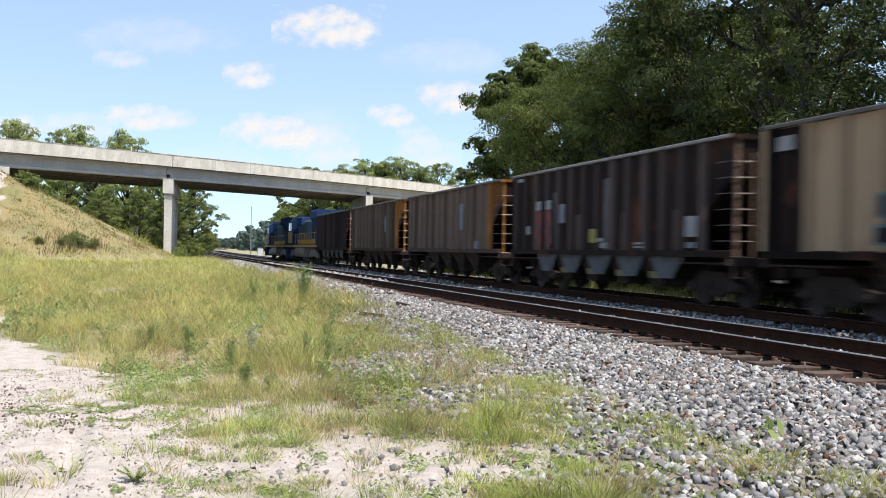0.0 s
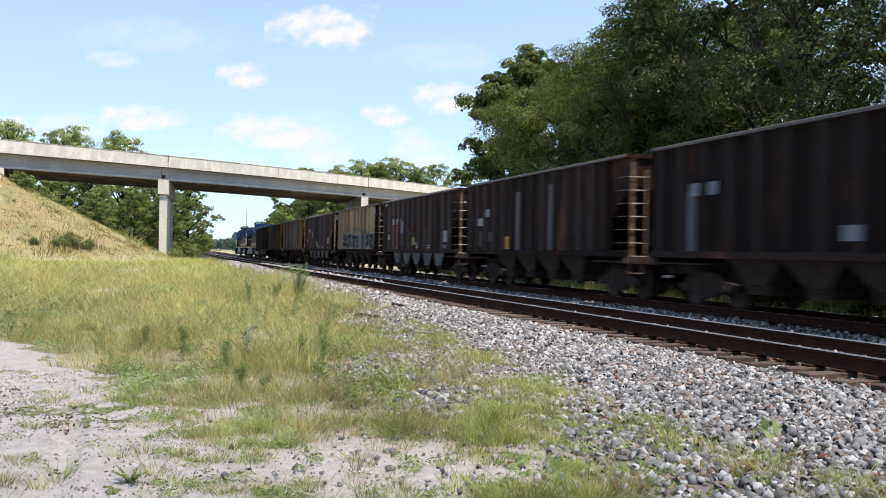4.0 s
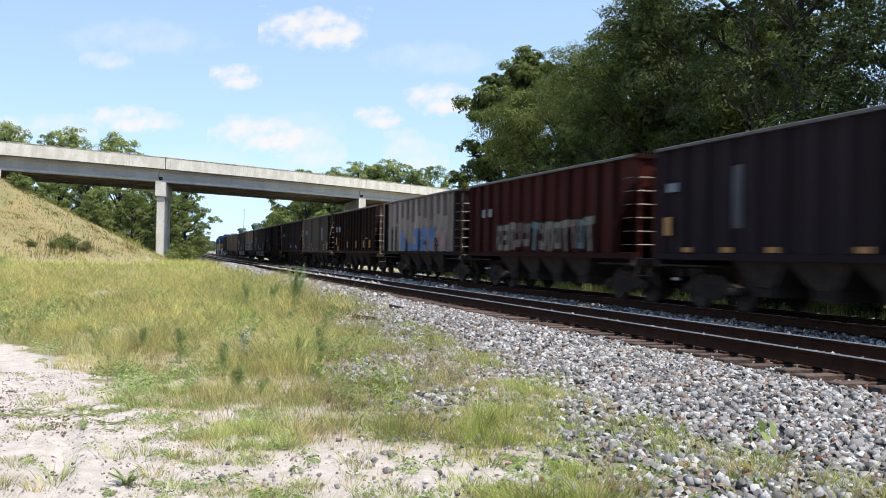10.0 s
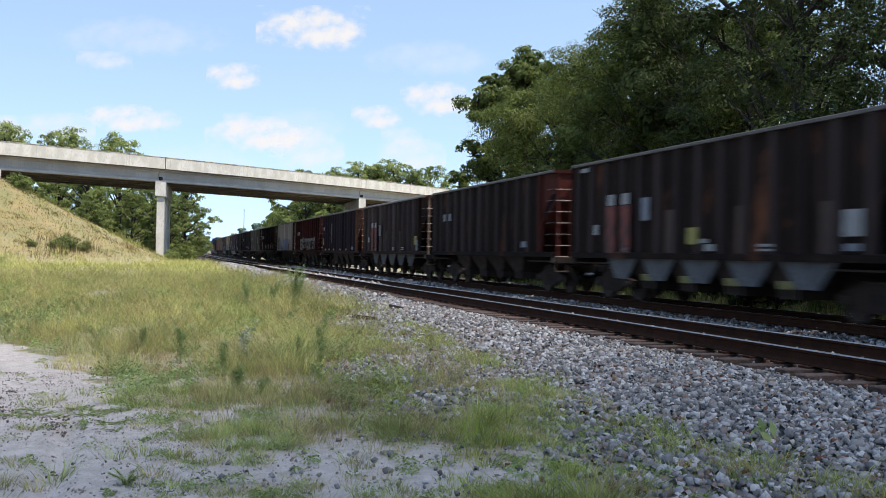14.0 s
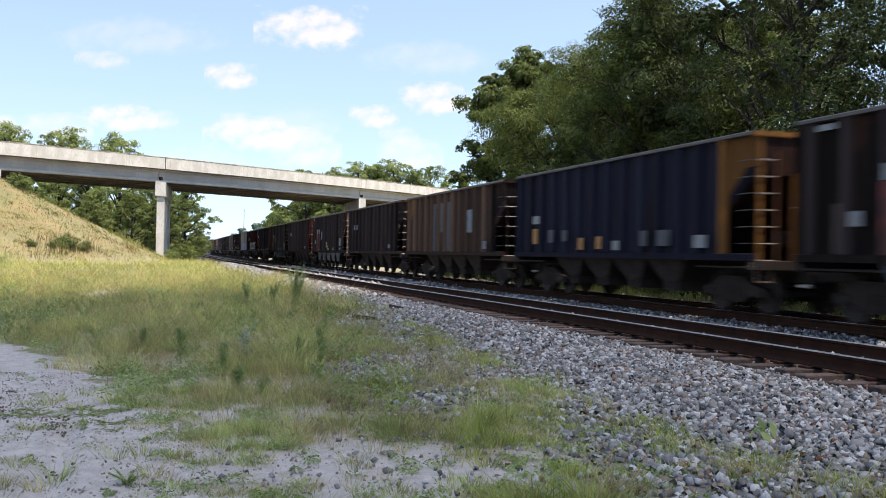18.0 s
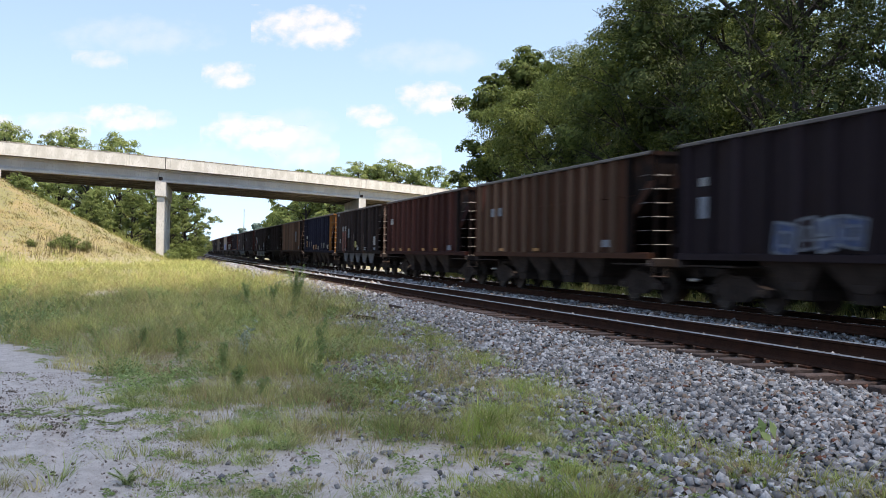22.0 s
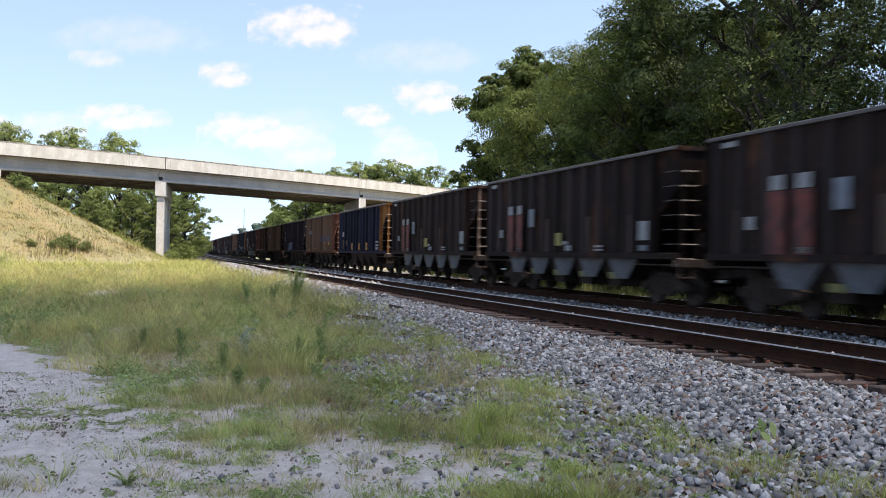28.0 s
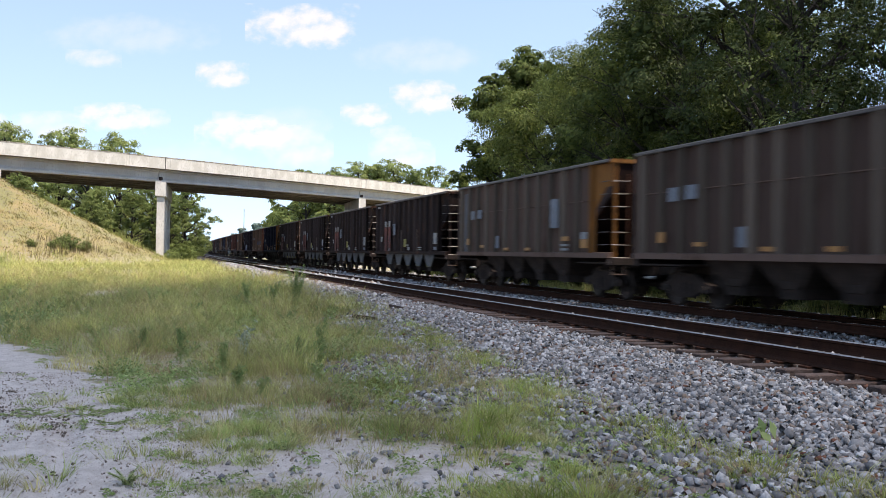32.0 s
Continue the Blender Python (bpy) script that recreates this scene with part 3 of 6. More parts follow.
def along(name, outline, us, mat, label=""):
    """A member swept along the deck, following its rise. Outline in (y, z)."""
    vs, fs, k = [], [], len(outline)
    for u in us:
        vs += [(u, y, z + rise(u)) for y, z in outline]
    for i in range(len(us) - 1):
        for j in range(k):
            fs.append((i * k + j, i * k + k + j, i * k + k + (j + 1) % k, i * k + (j + 1) % k))
    fs += [tuple(range(k)), tuple(range(len(vs) - k, len(vs)))[::-1]]
    me = mesh_from(name, vs, fs, mat)
    bm = bmesh.new()
    bm.from_mesh(me)
    bmesh.ops.recalc_face_normals(bm, faces=bm.faces)
    bm.to_mesh(me)
    bm.free()
    return part(name, me, mat, bridge, label)


def rise(u):
    return 0.30 * (1 - ((u - 13) / 40.0) ** 2) - 0.27


SPANS = ((-20.0, 0.0), (0.0, 25.8), (25.8, 45.0), (45.0, 62.0))
for u0, u1 in SPANS:
    us = list(np.linspace(u0 + 0.03, u1 - 0.03, 9))
    for y in (0.45, 2.95, 5.5, 8.05, 10.55):
        # I-shaped beam with a heavier bottom flange
        o = [(-0.33, 0), (0.33, 0), (0.33, 0.17), (0.10, 0.36), (0.10, 0.86), (0.26, 0.98), (0.26, 1.10), (-0.26, 1.10), (-0.26, 0.98), (-0.10, 0.86), (-0.10, 0.36), (-0.33, 0.17)]
        # beams behind the outer one get the concrete with shade in its colour
        along("girder", [(y + a, G0 + b) for a, b in o], us, M_GIRDER if y < 1 else M_SHADED_SOFFIT, "" if y < 1 else "inner beam with the shade under the deck in its colour")
us = list(np.linspace(DECK0, DECK1, 40))
# the deck slab too is coloured dark for the shade below it
along("deck", [(-0.55, G0 + 1.104), (WIDE + 0.55, G0 + 1.104), (WIDE + 0.55, G0 + 1.34), (-0.55, G0 + 1.34)], us, M_SHADED_SOFFIT)
along("road_surface", [(0.1, G0 + 1.344), (WIDE - 0.1, G0 + 1.344), (WIDE - 0.1, G0 + 1.39), (0.1, G0 + 1.39)], us, M_ASPHALT)
for u0 in np.arange(DECK0, DECK1 - 0.1, 4.1):
    seg = list(np.linspace(u0 + 0.008, u0 + 4.092, 3))
    for y, f in ((-0.60, 1), (WIDE + 0.60, -1)):
        along("parapet_panel", [(y, G0 + 1.10), (y + f * 0.055, G0 + 1.10), (y + f * 0.055, G0 + 1.344), (y + f * 0.45, G0 + 1.344), (y + f * 0.24, G0 + 1.62), (y + f * 0.20, G0 + 2.14), (y, G0 + 2.14)][::f],
              seg, M_STAIN)
        along("parapet_coping", [(y - f * 0.012, G0 + 2.05), (y - f * 0.012, G0 + 2.152), (y + f * 0.215, G0 + 2.152), (y + f * 0.215, G0 + 2.143), (y - f * 0.002, G0 + 2.143), (y - f * 0.002, G0 + 2.05)][::f], seg, M_MOULD)
SKEW = 0.778              # the piers stand nearly square to the tracks, not to the deck


def slanted(u0, u1, y0, y1, z0, z1):
    """A block between two depths whose plan follows the slant of the piers."""
    return prism([(u0 + SKEW * y0, y0), (u1 + SKEW * y0, y0), (u1 + SKEW * y1, y1), (u0 + SKEW * y1, y1)], z0, z1, "z")


for u in (0.0, 25.8, 45.0):
    for y in (0.3, 4.4, 8.5):
        foot = BASE @ Vector((u + SKEW * y, y, 0))
        gz = float(land(np.array(foot.x), np.array(foot.y)))
        part("pier_column", slanted(u - 0.38, u + 0.38, y - 0.40, y + 0.40, gz - 0.6, G0 - 1.28 + rise(u)), M_CONC, bridge)
    part("pier_cap", slanted(u - 0.54, u + 0.54, -0.35, 9.0, G0 - 1.28 + rise(u), G0 + rise(u) - 0.004), M_CONC, bridge)
    for y in (0.45, 2.95, 5.5, 8.05, 10.55):
        for d in (-0.3, 0.3):
            c = u + SKEW * y + d
            part("bearing_pad", box(bmesh.new(), c - 0.12, c + 0.12, y - 0.22, y + 0.22, G0 + rise(u) - 0.004, G0 + rise(u) + 0.02), M_UNDER, bridge)
    part("deck_joint", box(bmesh.new(), u - 0.03, u + 0.03, -0.612, -0.60, G0 + 1.1 + rise(u), G0 + 2.14 + rise(u)), M_UNDER, bridge)
    part("joint_stain", box(bmesh.new(), u - 0.12, u + 0.14, -0.05, 0.14, G0 + 0.16 + rise(u), G0 + 0.42 + rise(u)), M_UNDER, bridge)
for u in (-15.2, 42.2):
    part("abutment", box(bmesh.new(), u - 0.7, u + 0.7, -0.5, WIDE + 0.5, 4.5, G0 + rise(u) - 0.02, 0.05), M_CONC, bridge)

# ---- the train ----
# distance along the line of the first car's rear corner post, by time
LEAD = ((0.0, 62.83), (3.0, 99.53), (6.0, 136.26), (10.0, 185.23), (13.0, 222.02), (17.0, 271.0), (20.0, 307.63), (23.0, 344.17), (28.0, 404.85), (32.0, 453.18))
PITCH = (14.95, 14.95, 14.82, 14.67, 14.8, 14.89, 14.89, 14.71, 14.76, 14.97, 14.68, 14.63, 14.55, 14.66, 14.92, 14.85, 14.7, 14.82, 14.91, 14.87, 14.7,
         14.84, 14.65, 14.73, 14.99, 14.9, 14.82, 14.83, 15.18, 14.96, 14.95, 14.95)
BACK = [0.0]
for gap in PITCH:
    BACK.append(BACK[-1] + gap)
MOVERS = []               # (thing, distance of its middle ahead of the first car's rear post)
HALF = 6.75               # half the length of a car's body
SILL, TOP = 1.185, 3.985
W2 = 1.62                 # half width over the side sheets

M_BAY = material("brown_bare_bay", (0.075, 0.042, 0.034), (0.05, 0.028, 0.023), (0.11, 0.075, 0.062), 3, 14, 0.8, 0, 0.1, (1, 1, 0.4))
M_PINKWASH = material("washed_pink_spray", (0.20, 0.10, 0.09), (0.24, 0.17, 0.145), (0.13, 0.05, 0.05), 1.5, 6, 0.7, 0, 0.05)
M_FADEDBLUE = material("faded_blue_stencil", (0.022, 0.05, 0.135), (0.03, 0.045, 0.09), (0.05, 0.035, 0.03), 3, 14, 0.75, 0, 0.05)

PAINT = {
    "black": steel_paint("car_black", (0.008918, 0.006753, 0.005321), worn=(0.02972, 0.0225, 0.01774)),
    "charcoal": steel_paint("car_charcoal", (0.01546, 0.01181, 0.00951), worn=(0.04756, 0.03697, 0.02915)),
    "soot_brown": steel_paint("car_soot_brown", (0.01586, 0.009, 0.006287), worn=(0.03964, 0.02572, 0.01901)),
    "olive": steel_paint("car_olive_grey", (0.0535, 0.036, 0.02155), (0.02775, 0.01768, 0.01065), (0.03964, 0.0225, 0.01141), 0.4, (0.07927, 0.05786, 0.03802)),
    "grey": steel_paint("car_dusty_grey", (0.089, 0.066, 0.049), (0.02378, 0.01607, 0.01115), (0.03964, 0.02089, 0.01141), 0.4, (0.07927, 0.05947, 0.04309)),
    "dusk": steel_paint("car_dusky_brown", (0.040, 0.027, 0.019), (0.018, 0.012, 0.0085), (0.032, 0.017, 0.0095), 0.4, (0.058, 0.043, 0.032)),
    "tan": steel_paint("car_tan", (0.30, 0.215, 0.135), (0.1577, 0.1116, 0.07088), (0.169, 0.1009, 0.05378), 0.4, (0.2816, 0.2232, 0.1565)),
    "cream": steel_paint("car_pale_grey", (0.29, 0.235, 0.19), (0.1127, 0.08766, 0.06844), (0.1352, 0.09036, 0.06111), 0.45, (0.2535, 0.2232, 0.1906)),
    "red": steel_paint("car_dark_red", (0.0266, 0.00697, 0.00513), (0.02434, 0.0082, 0.006639), (0.03477, 0.01476, 0.009053), 0.4, (0.06606, 0.02952, 0.02112)),
    "maroon": steel_paint("car_brown_red", (0.0266, 0.01063, 0.008148), (0.01738, 0.0082, 0.006639), (0.02781, 0.01312, 0.008446), 0.4, (0.04868, 0.0246, 0.01811)),
    "brown": steel_paint("car_rust_brown", (0.070, 0.034, 0.0185), (0.02955, 0.0164, 0.01026), (0.04868, 0.02296, 0.01056), 0.4, (0.07649, 0.0492, 0.03018)),
    "navy": steel_paint("car_navy_blue", (0.0165, 0.0185, 0.0275), (0.007649, 0.007872, 0.01086), (0.01738, 0.01148, 0.009053), 0.35, (0.02781, 0.02952, 0.03923)),
    "slate": steel_paint("car_blue_grey", (0.0205, 0.0160, 0.0170), (0.01109, 0.009004, 0.008364), (0.01982, 0.01286, 0.008872), 0.35, (0.03964, 0.03375, 0.03041)),
    "orange": steel_paint("car_end_orange", (0.205, 0.088, 0.025), (0.10, 0.042, 0.014), (0.085, 0.033, 0.012), 0.5, (0.22, 0.115, 0.042)),
    # rib paints: dusty, and lightened so the shading between ribs is in the colour
    "pale_rib": steel_paint("dusty_lit_pale_rib", (0.060, 0.050, 0.042), (0.036, 0.028, 0.022), (0.05, 0.03, 0.02), 0.4, (0.09, 0.078, 0.068)),
    "dull_rib": steel_paint("dusty_lit_dull_rib", (0.032, 0.026, 0.022), (0.020, 0.016, 0.013), (0.034, 0.02, 0.014), 0.4, (0.055, 0.046, 0.04)),
    "brown_rib": steel_paint("rust_brown_rib", (0.115, 0.068, 0.044), (0.066, 0.038, 0.025), (0.085, 0.042, 0.022), 0.4, (0.15, 0.10, 0.07)),
    "red_rib": steel_paint("brown_red_rib", (0.062, 0.028, 0.02), (0.036, 0.016, 0.012), (0.05, 0.022, 0.014), 0.4, (0.085, 0.048, 0.036)),
    "grey_rib": steel_paint("dusty_lit_brown_rib", (0.11, 0.084, 0.064), (0.05, 0.035, 0.025), (0.07, 0.04, 0.022), 0.4, (0.12, 0.095, 0.073)),
    "brick": steel_paint("car_end_brick", (0.060, 0.019, 0.014), (0.03, 0.011, 0.008), (0.04, 0.016, 0.01), 0.35, (0.08, 0.034, 0.025)),
    "rust_red": steel_paint("car_end_red", (0.125, 0.045, 0.028), (0.06, 0.022, 0.014), (0.08, 0.03, 0.016), 0.35, (0.15, 0.07, 0.046)),
}


def side_panel_mesh(open_end):
    """Side sheet; with an open end it is cut away below the top plate by the trailing corner."""
    pts = [(-HALF, SILL + 0.1), (-HALF, TOP - 0.09), (HALF, TOP - 0.09), (HALF, SILL + 0.1)]
    if open_end:
        pts = [(-HALF + 1.0, SILL + 0.1), (-HALF + 1.0, 2.62), (-HALF + 0.3, 3.22), (-HALF, 3.22)] + pts[1:]
    bm = prism(pts, -W2, -W2 + 0.02, "x")
    me = bpy.data.meshes.new("side_sheet")
    bm.to_mesh(me)
    bm.free()
    me.materials.append(M_BLACK)
    return me


def solid(name, profile, a, b, ax, mat=None):
    bm = prism(profile, a, b, ax)
    me = bpy.data.meshes.new(name)
    bm.to_mesh(me)
    bm.free()
    me.materials.append(mat or M_BLACK)
    return me


ME = {}
ME["side"] = side_panel_mesh(False)
ME["side_cut"] = side_panel_mesh(True)
ME["endplate"] = solid("end_panel", [(-HALF + 1.0, SILL + 0.14), (-HALF + 1.0, 2.62), (-HALF + 0.3, 3.22), (-HALF, 3.22), (-HALF, TOP - 0.1), (-HALF + 1.28, TOP - 0.1), (-HALF + 1.28, SILL + 0.14)], -W2 - 0.006, -W2 + 0.001, "x")
ME["frontplate"] = solid("front_panel", [(HALF, TOP - 0.1), (HALF - 0.85, TOP - 0.1), (HALF - 0.78, 3.35), (HALF - 0.55, 2.95), (HALF - 0.2, 2.7), (HALF, 2.65)], -W2 - 0.009, -W2 + 0.001, "x")
ME["seam"] = solid("lap_seam", [(-W2 - 0.035, 2.865), (-W2 - 0.035, 2.885), (-W2 + 0.001, 2.89), (-W2 + 0.001, 2.86)], -HALF + 1.0, HALF - 0.1, "y")
ME["endpanel"] = boxmesh("end_panel", -W2 - 0.005, -W2, -0.6, 0.6, SILL + 0.14, TOP - 0.1, M_BLACK)
ME["rib"] = solid("rib", [(-W2 - 0.13, -0.06), (-W2 - 0.13, 0.06), (-W2 - 0.10, 0.075), (-W2 + 0.001, 0.10), (-W2 + 0.001, -0.10), (-W2 - 0.10, -0.075)], SILL + 0.12, TOP - 0.086, "z")
ME["chord"] = solid("top_chord", [(-W2 - 0.14, TOP - 0.085), (-W2 - 0.14, TOP - 0.025), (-W2 - 0.115, TOP), (-W2 + 0.06, TOP), (-W2 + 0.06, TOP - 0.085)], -HALF, HALF, "y")
ME["endchord"] = solid("end_chord", [(HALF - 0.10, TOP - 0.11), (HALF - 0.10, TOP - 0.002), (HALF + 0.06, TOP - 0.002), (HALF + 0.06, TOP - 0.11)], -W2 - 0.08, W2 + 0.08, "x")
ME["sill"] = solid("side_sill", [(-W2 - 0.14, SILL), (-W2 - 0.14, SILL + 0.14), (-W2 + 0.02, SILL + 0.17), (-W2 + 0.02, SILL)], -HALF, HALF, "y")
ME["endsheet"] = solid("end_sheet", [(HALF - 0.06, 3.08), (HALF - 0.03, TOP - 0.11), (HALF - 0.01, TOP - 0.11), (HALF - 0.03, 3.05)], -W2 + 0.03, W2 - 0.03, "x")
ME["slope"] = solid("slope_sheet", [(HALF - 0.05, 3.1), (4.15, 1.25), (4.15, 1.21), (HALF - 0.03, 3.06)], -W2 + 0.03, W2 - 0.03, "x")
ME["post"] = solid("corner_post", [(-W2 - 0.10, HALF - 0.05), (-W2 - 0.10, HALF + 0.02), (-W2 - 0.01, HALF + 0.02), (-W2 - 0.01, HALF - 0.05)], SILL - 0.02, TOP - 0.1, "z")
ME["strut"] = solid("end_strut", [(0.55, HALF - 0.10), (0.55, HALF), (0.67, HALF), (0.67, HALF - 0.10)], SILL, 3.1, "z")
ME["endsill"] = boxmesh("end_sill", -W2 - 0.05, W2 + 0.05, HALF - 0.12, HALF + 0.10, 0.98, 1.20, M_UNDER, 0.02)
ME["platform"] = boxmesh("end_platform", -W2, W2, HALF - 2.2, HALF - 0.12, 1.02, 1.06, M_UNDER)
ME["centre"] = boxmesh("centre_sill", -0.33, 0.33, -HALF - 0.2, HALF + 0.2, 0.72, 1.05, M_UNDER)
bm = box(bmesh.new(), -0.16, 0.16, HALF + 0.1, HALF + 0.42, 0.74, 1.0, 0.03)
box(bm, -0.06, 0.06, HALF + 0.42, HALF + 0.62, 0.78, 0.97, 0.02)
box(bm, -0.13, 0.17, HALF + 0.58, HALF + 0.80, 0.75, 1.0, 0.04)
ME["coupler"] = bpy.data.meshes.new("coupler")
bm.to_mesh(ME["coupler"])
bm.free()
ME["coupler"].materials.append(M_WHEEL)
# added block, no known part: a bright glint beside the coupler
ME["glint"] = boxmesh("uncoupling_lever", 0.42, 0.62, HALF + 0.14, HALF + 0.34, 0.62, 0.70, M_BRIGHT, 0.02)
bm = box(bmesh.new(), -0.2, 0.2, -0.04, 0.08, 0.72, 0.75)
box(bm, -0.2, -0.175, 0.0, 0.04, 0.75, 1.14)
box(bm, 0.175, 0.2, 0.0, 0.04, 0.75, 1.14)
box(bm, -0.30, 0.30, -0.02, 0.12, 1.0, 1.16)
ME["step"] = bpy.data.meshes.new("corner_step")
bm.to_mesh(ME["step"])
bm.free()
ME["step"].materials.append(M_DUST)
ME["rail_l"] = boxmesh("ladder_rail", -0.02, 0.02, -0.03, 0.03, 0, 2.45, M_BLACK)
ME["rung"] = solid("rung", [(0.014 * math.cos(i), 0.014 * math.sin(i)) for i in np.linspace(0, 5.24, 6)], -0.24, 0.24, "x", M_RUNG)
ME["rung_side"] = solid("rung", [(0.014 * math.cos(i), 0.014 * math.sin(i)) for i in np.linspace(0, 5.24, 6)], -0.22, 0.22, "y", M_RUNG)
# a bay: funnel that narrows downward, a gate below
vs = []
for z, hy, hx in ((1.21, 0.98, 1.52), (0.62, 0.36, 1.30), (0.40, 0.34, 1.28)):
    vs += [(-hx, -hy, z), (hx, -hy, z), (hx, hy, z), (-hx, hy, z)]
ME["bay"] = mesh_from("hopper_bay", vs, [(0, 1, 5, 4), (1, 2, 6, 5), (2, 3, 7, 6), (3, 0, 4, 7), (4, 5, 9, 8), (5, 6, 10, 9), (6, 7, 11, 10), (7, 4, 8, 11), (11, 10, 9, 8), (0, 3, 2, 1)], M_UNDER)
ME["apron"] = solid("bay_apron", [(-0.84, 1.20), (0.84, 1.20), (0.34, 0.63), (-0.34, 0.63)], -1.60, -1.57, "x", M_CHUTE)
ME["gate"] = boxmesh("bay_gate", -1.36, -1.30, -0.24, 0.24, 0.60, 0.78, M_UNDER, 0.015)
ME["wheel"] = wheel_mesh("wheel", 0.457, 0.10, M_WHEEL)
ME["axle"] = solid("axle", [(0.075 * math.cos(i), 0.075 * math.sin(i)) for i in np.linspace(0, 5.5, 8)], -0.98, 0.98, "x", M_WHEEL)
ME["frame"] = solid("side_frame", [(-1.15, 0.38), (-1.15, 0.56), (-0.78, 0.64), (-0.38, 0.84), (0.38, 0.84), (0.78, 0.64), (1.15, 0.56), (1.15, 0.38), (0.72, 0.42), (0.34, 0.24), (-0.34, 0.24), (-0.72, 0.42)], -1.10, -0.96, "x", M_UNDER)
ME["spring"] = solid("spring_nest", [(0.11 * math.cos(i), 0.11 * math.sin(i)) for i in np.linspace(0, 5.5, 8)], 0.30, 0.62, "z", M_UNDER)
ME["bolster"] = boxmesh("bolster", -1.12, 1.12, -0.2, 0.2, 0.58, 0.80, M_UNDER, 0.03)
ME["cap"] = solid("bearing_cap", [(0.09 * math.cos(i), 0.09 * math.sin(i)) for i in np.linspace(0, 5.5, 8)], -1.16, -1.09, "x", M_SILVERBAR)
bm = bmesh.new()
n = 16
for r0 in (0.26,):
    ring = []
    for i in range(n):
        a = 2 * math.pi * i / n
        ring.append([bm.verts.new(((r0 + dr) * math.cos(a), dy, (r0 + dr) * math.sin(a))) for dr, dy in ((-0.018, -0.018), (0.018, -0.018), (0.018, 0.018), (-0.018, 0.018))])
    for i in range(n):
        for j in range(4):
            bm.faces.new((ring[i][j], ring[i][(j + 1) % 4], ring[(i + 1) % n][(j + 1) % 4], ring[(i + 1) % n][j]))
box(bm, -0.26, 0.26, -0.01, 0.01, -0.02, 0.02)
box(bm, -0.02, 0.02, -0.01, 0.01, -0.26, 0.26)
ME["brakewheel"] = bpy.data.meshes.new("brake_wheel")
bm.to_mesh(ME["brakewheel"])
bm.free()
ME["brakewheel"].materials.append(M_SILVERBAR)
ME["tank"] = solid("brake_cylinder", [(0.2 * math.cos(i), 1.7 + 0.2 * math.sin(i)) for i in np.linspace(0, 5.7, 10)], -0.35, 0.35, "x", M_UNDER)
FLIP = pose(0, 0, 0, 0, 0, 180)
MARK = {}


def plate(w, h):
    key = (round(w, 2), round(h, 2))
    if key not in MARK:
        MARK[key] = boxmesh("marking", -0.004, 0.0, -w / 2, w / 2, -h / 2, h / 2, M_WHITE)
    return MARK[key]


def truck(parent, y, name="truck"):
    t = part(name, ME["bolster"], M_UNDER, parent, "cast steel freight truck", pose(0, y, 0))
    for side in (pose(0, 0, 0), FLIP):
        part("side_frame", ME["frame"], M_UNDER, t, at=side)
        for dy in (-0.14, 0.14):
            part("spring_nest", ME["spring"], M_UNDER, t, at=side @ pose(-1.03, dy, 0))
    for dy in (-0.89, 0.89):
        part("axle", ME["axle"], M_WHEEL, t, at=pose(0, dy, 0.457))
        part("wheel", ME["wheel"], M_WHEEL, t, at=pose(-0.80, dy, 0.457))
        part("wheel", ME["wheel"], M_WHEEL, t, at=pose(0.80, dy, 0.457, 0, 0, 180))
        part("bearing_cap", ME["cap"], M_WHEEL, t, at=pose(0, dy, 0.457))


# strokes of sprayed shapes: centre and half size in shares of their width and height
STROKES = (((-0.3, 0, 0.14, 0.5), (0.3, 0, 0.14, 0.5), (0, 0.36, 0.3, 0.12)), ((-0.3, 0, 0.14, 0.5), (0.05, 0.38, 0.35, 0.11), (0.05, 0, 0.3, 0.1), (0.05, -0.38, 0.35, 0.11)),
           ((0, 0, 0.15, 0.5), (0, 0.38, 0.45, 0.12)), ((-0.32, 0, 0.13, 0.46), (0.32, 0, 0.13, 0.46), (0, 0.38, 0.3, 0.1), (0, -0.38, 0.3, 0.1)), ((-0.28, 0.1, 0.14, 0.4), (0.1, -0.3, 0.36, 0.15), (0.3, 0.3, 0.14, 0.2)))


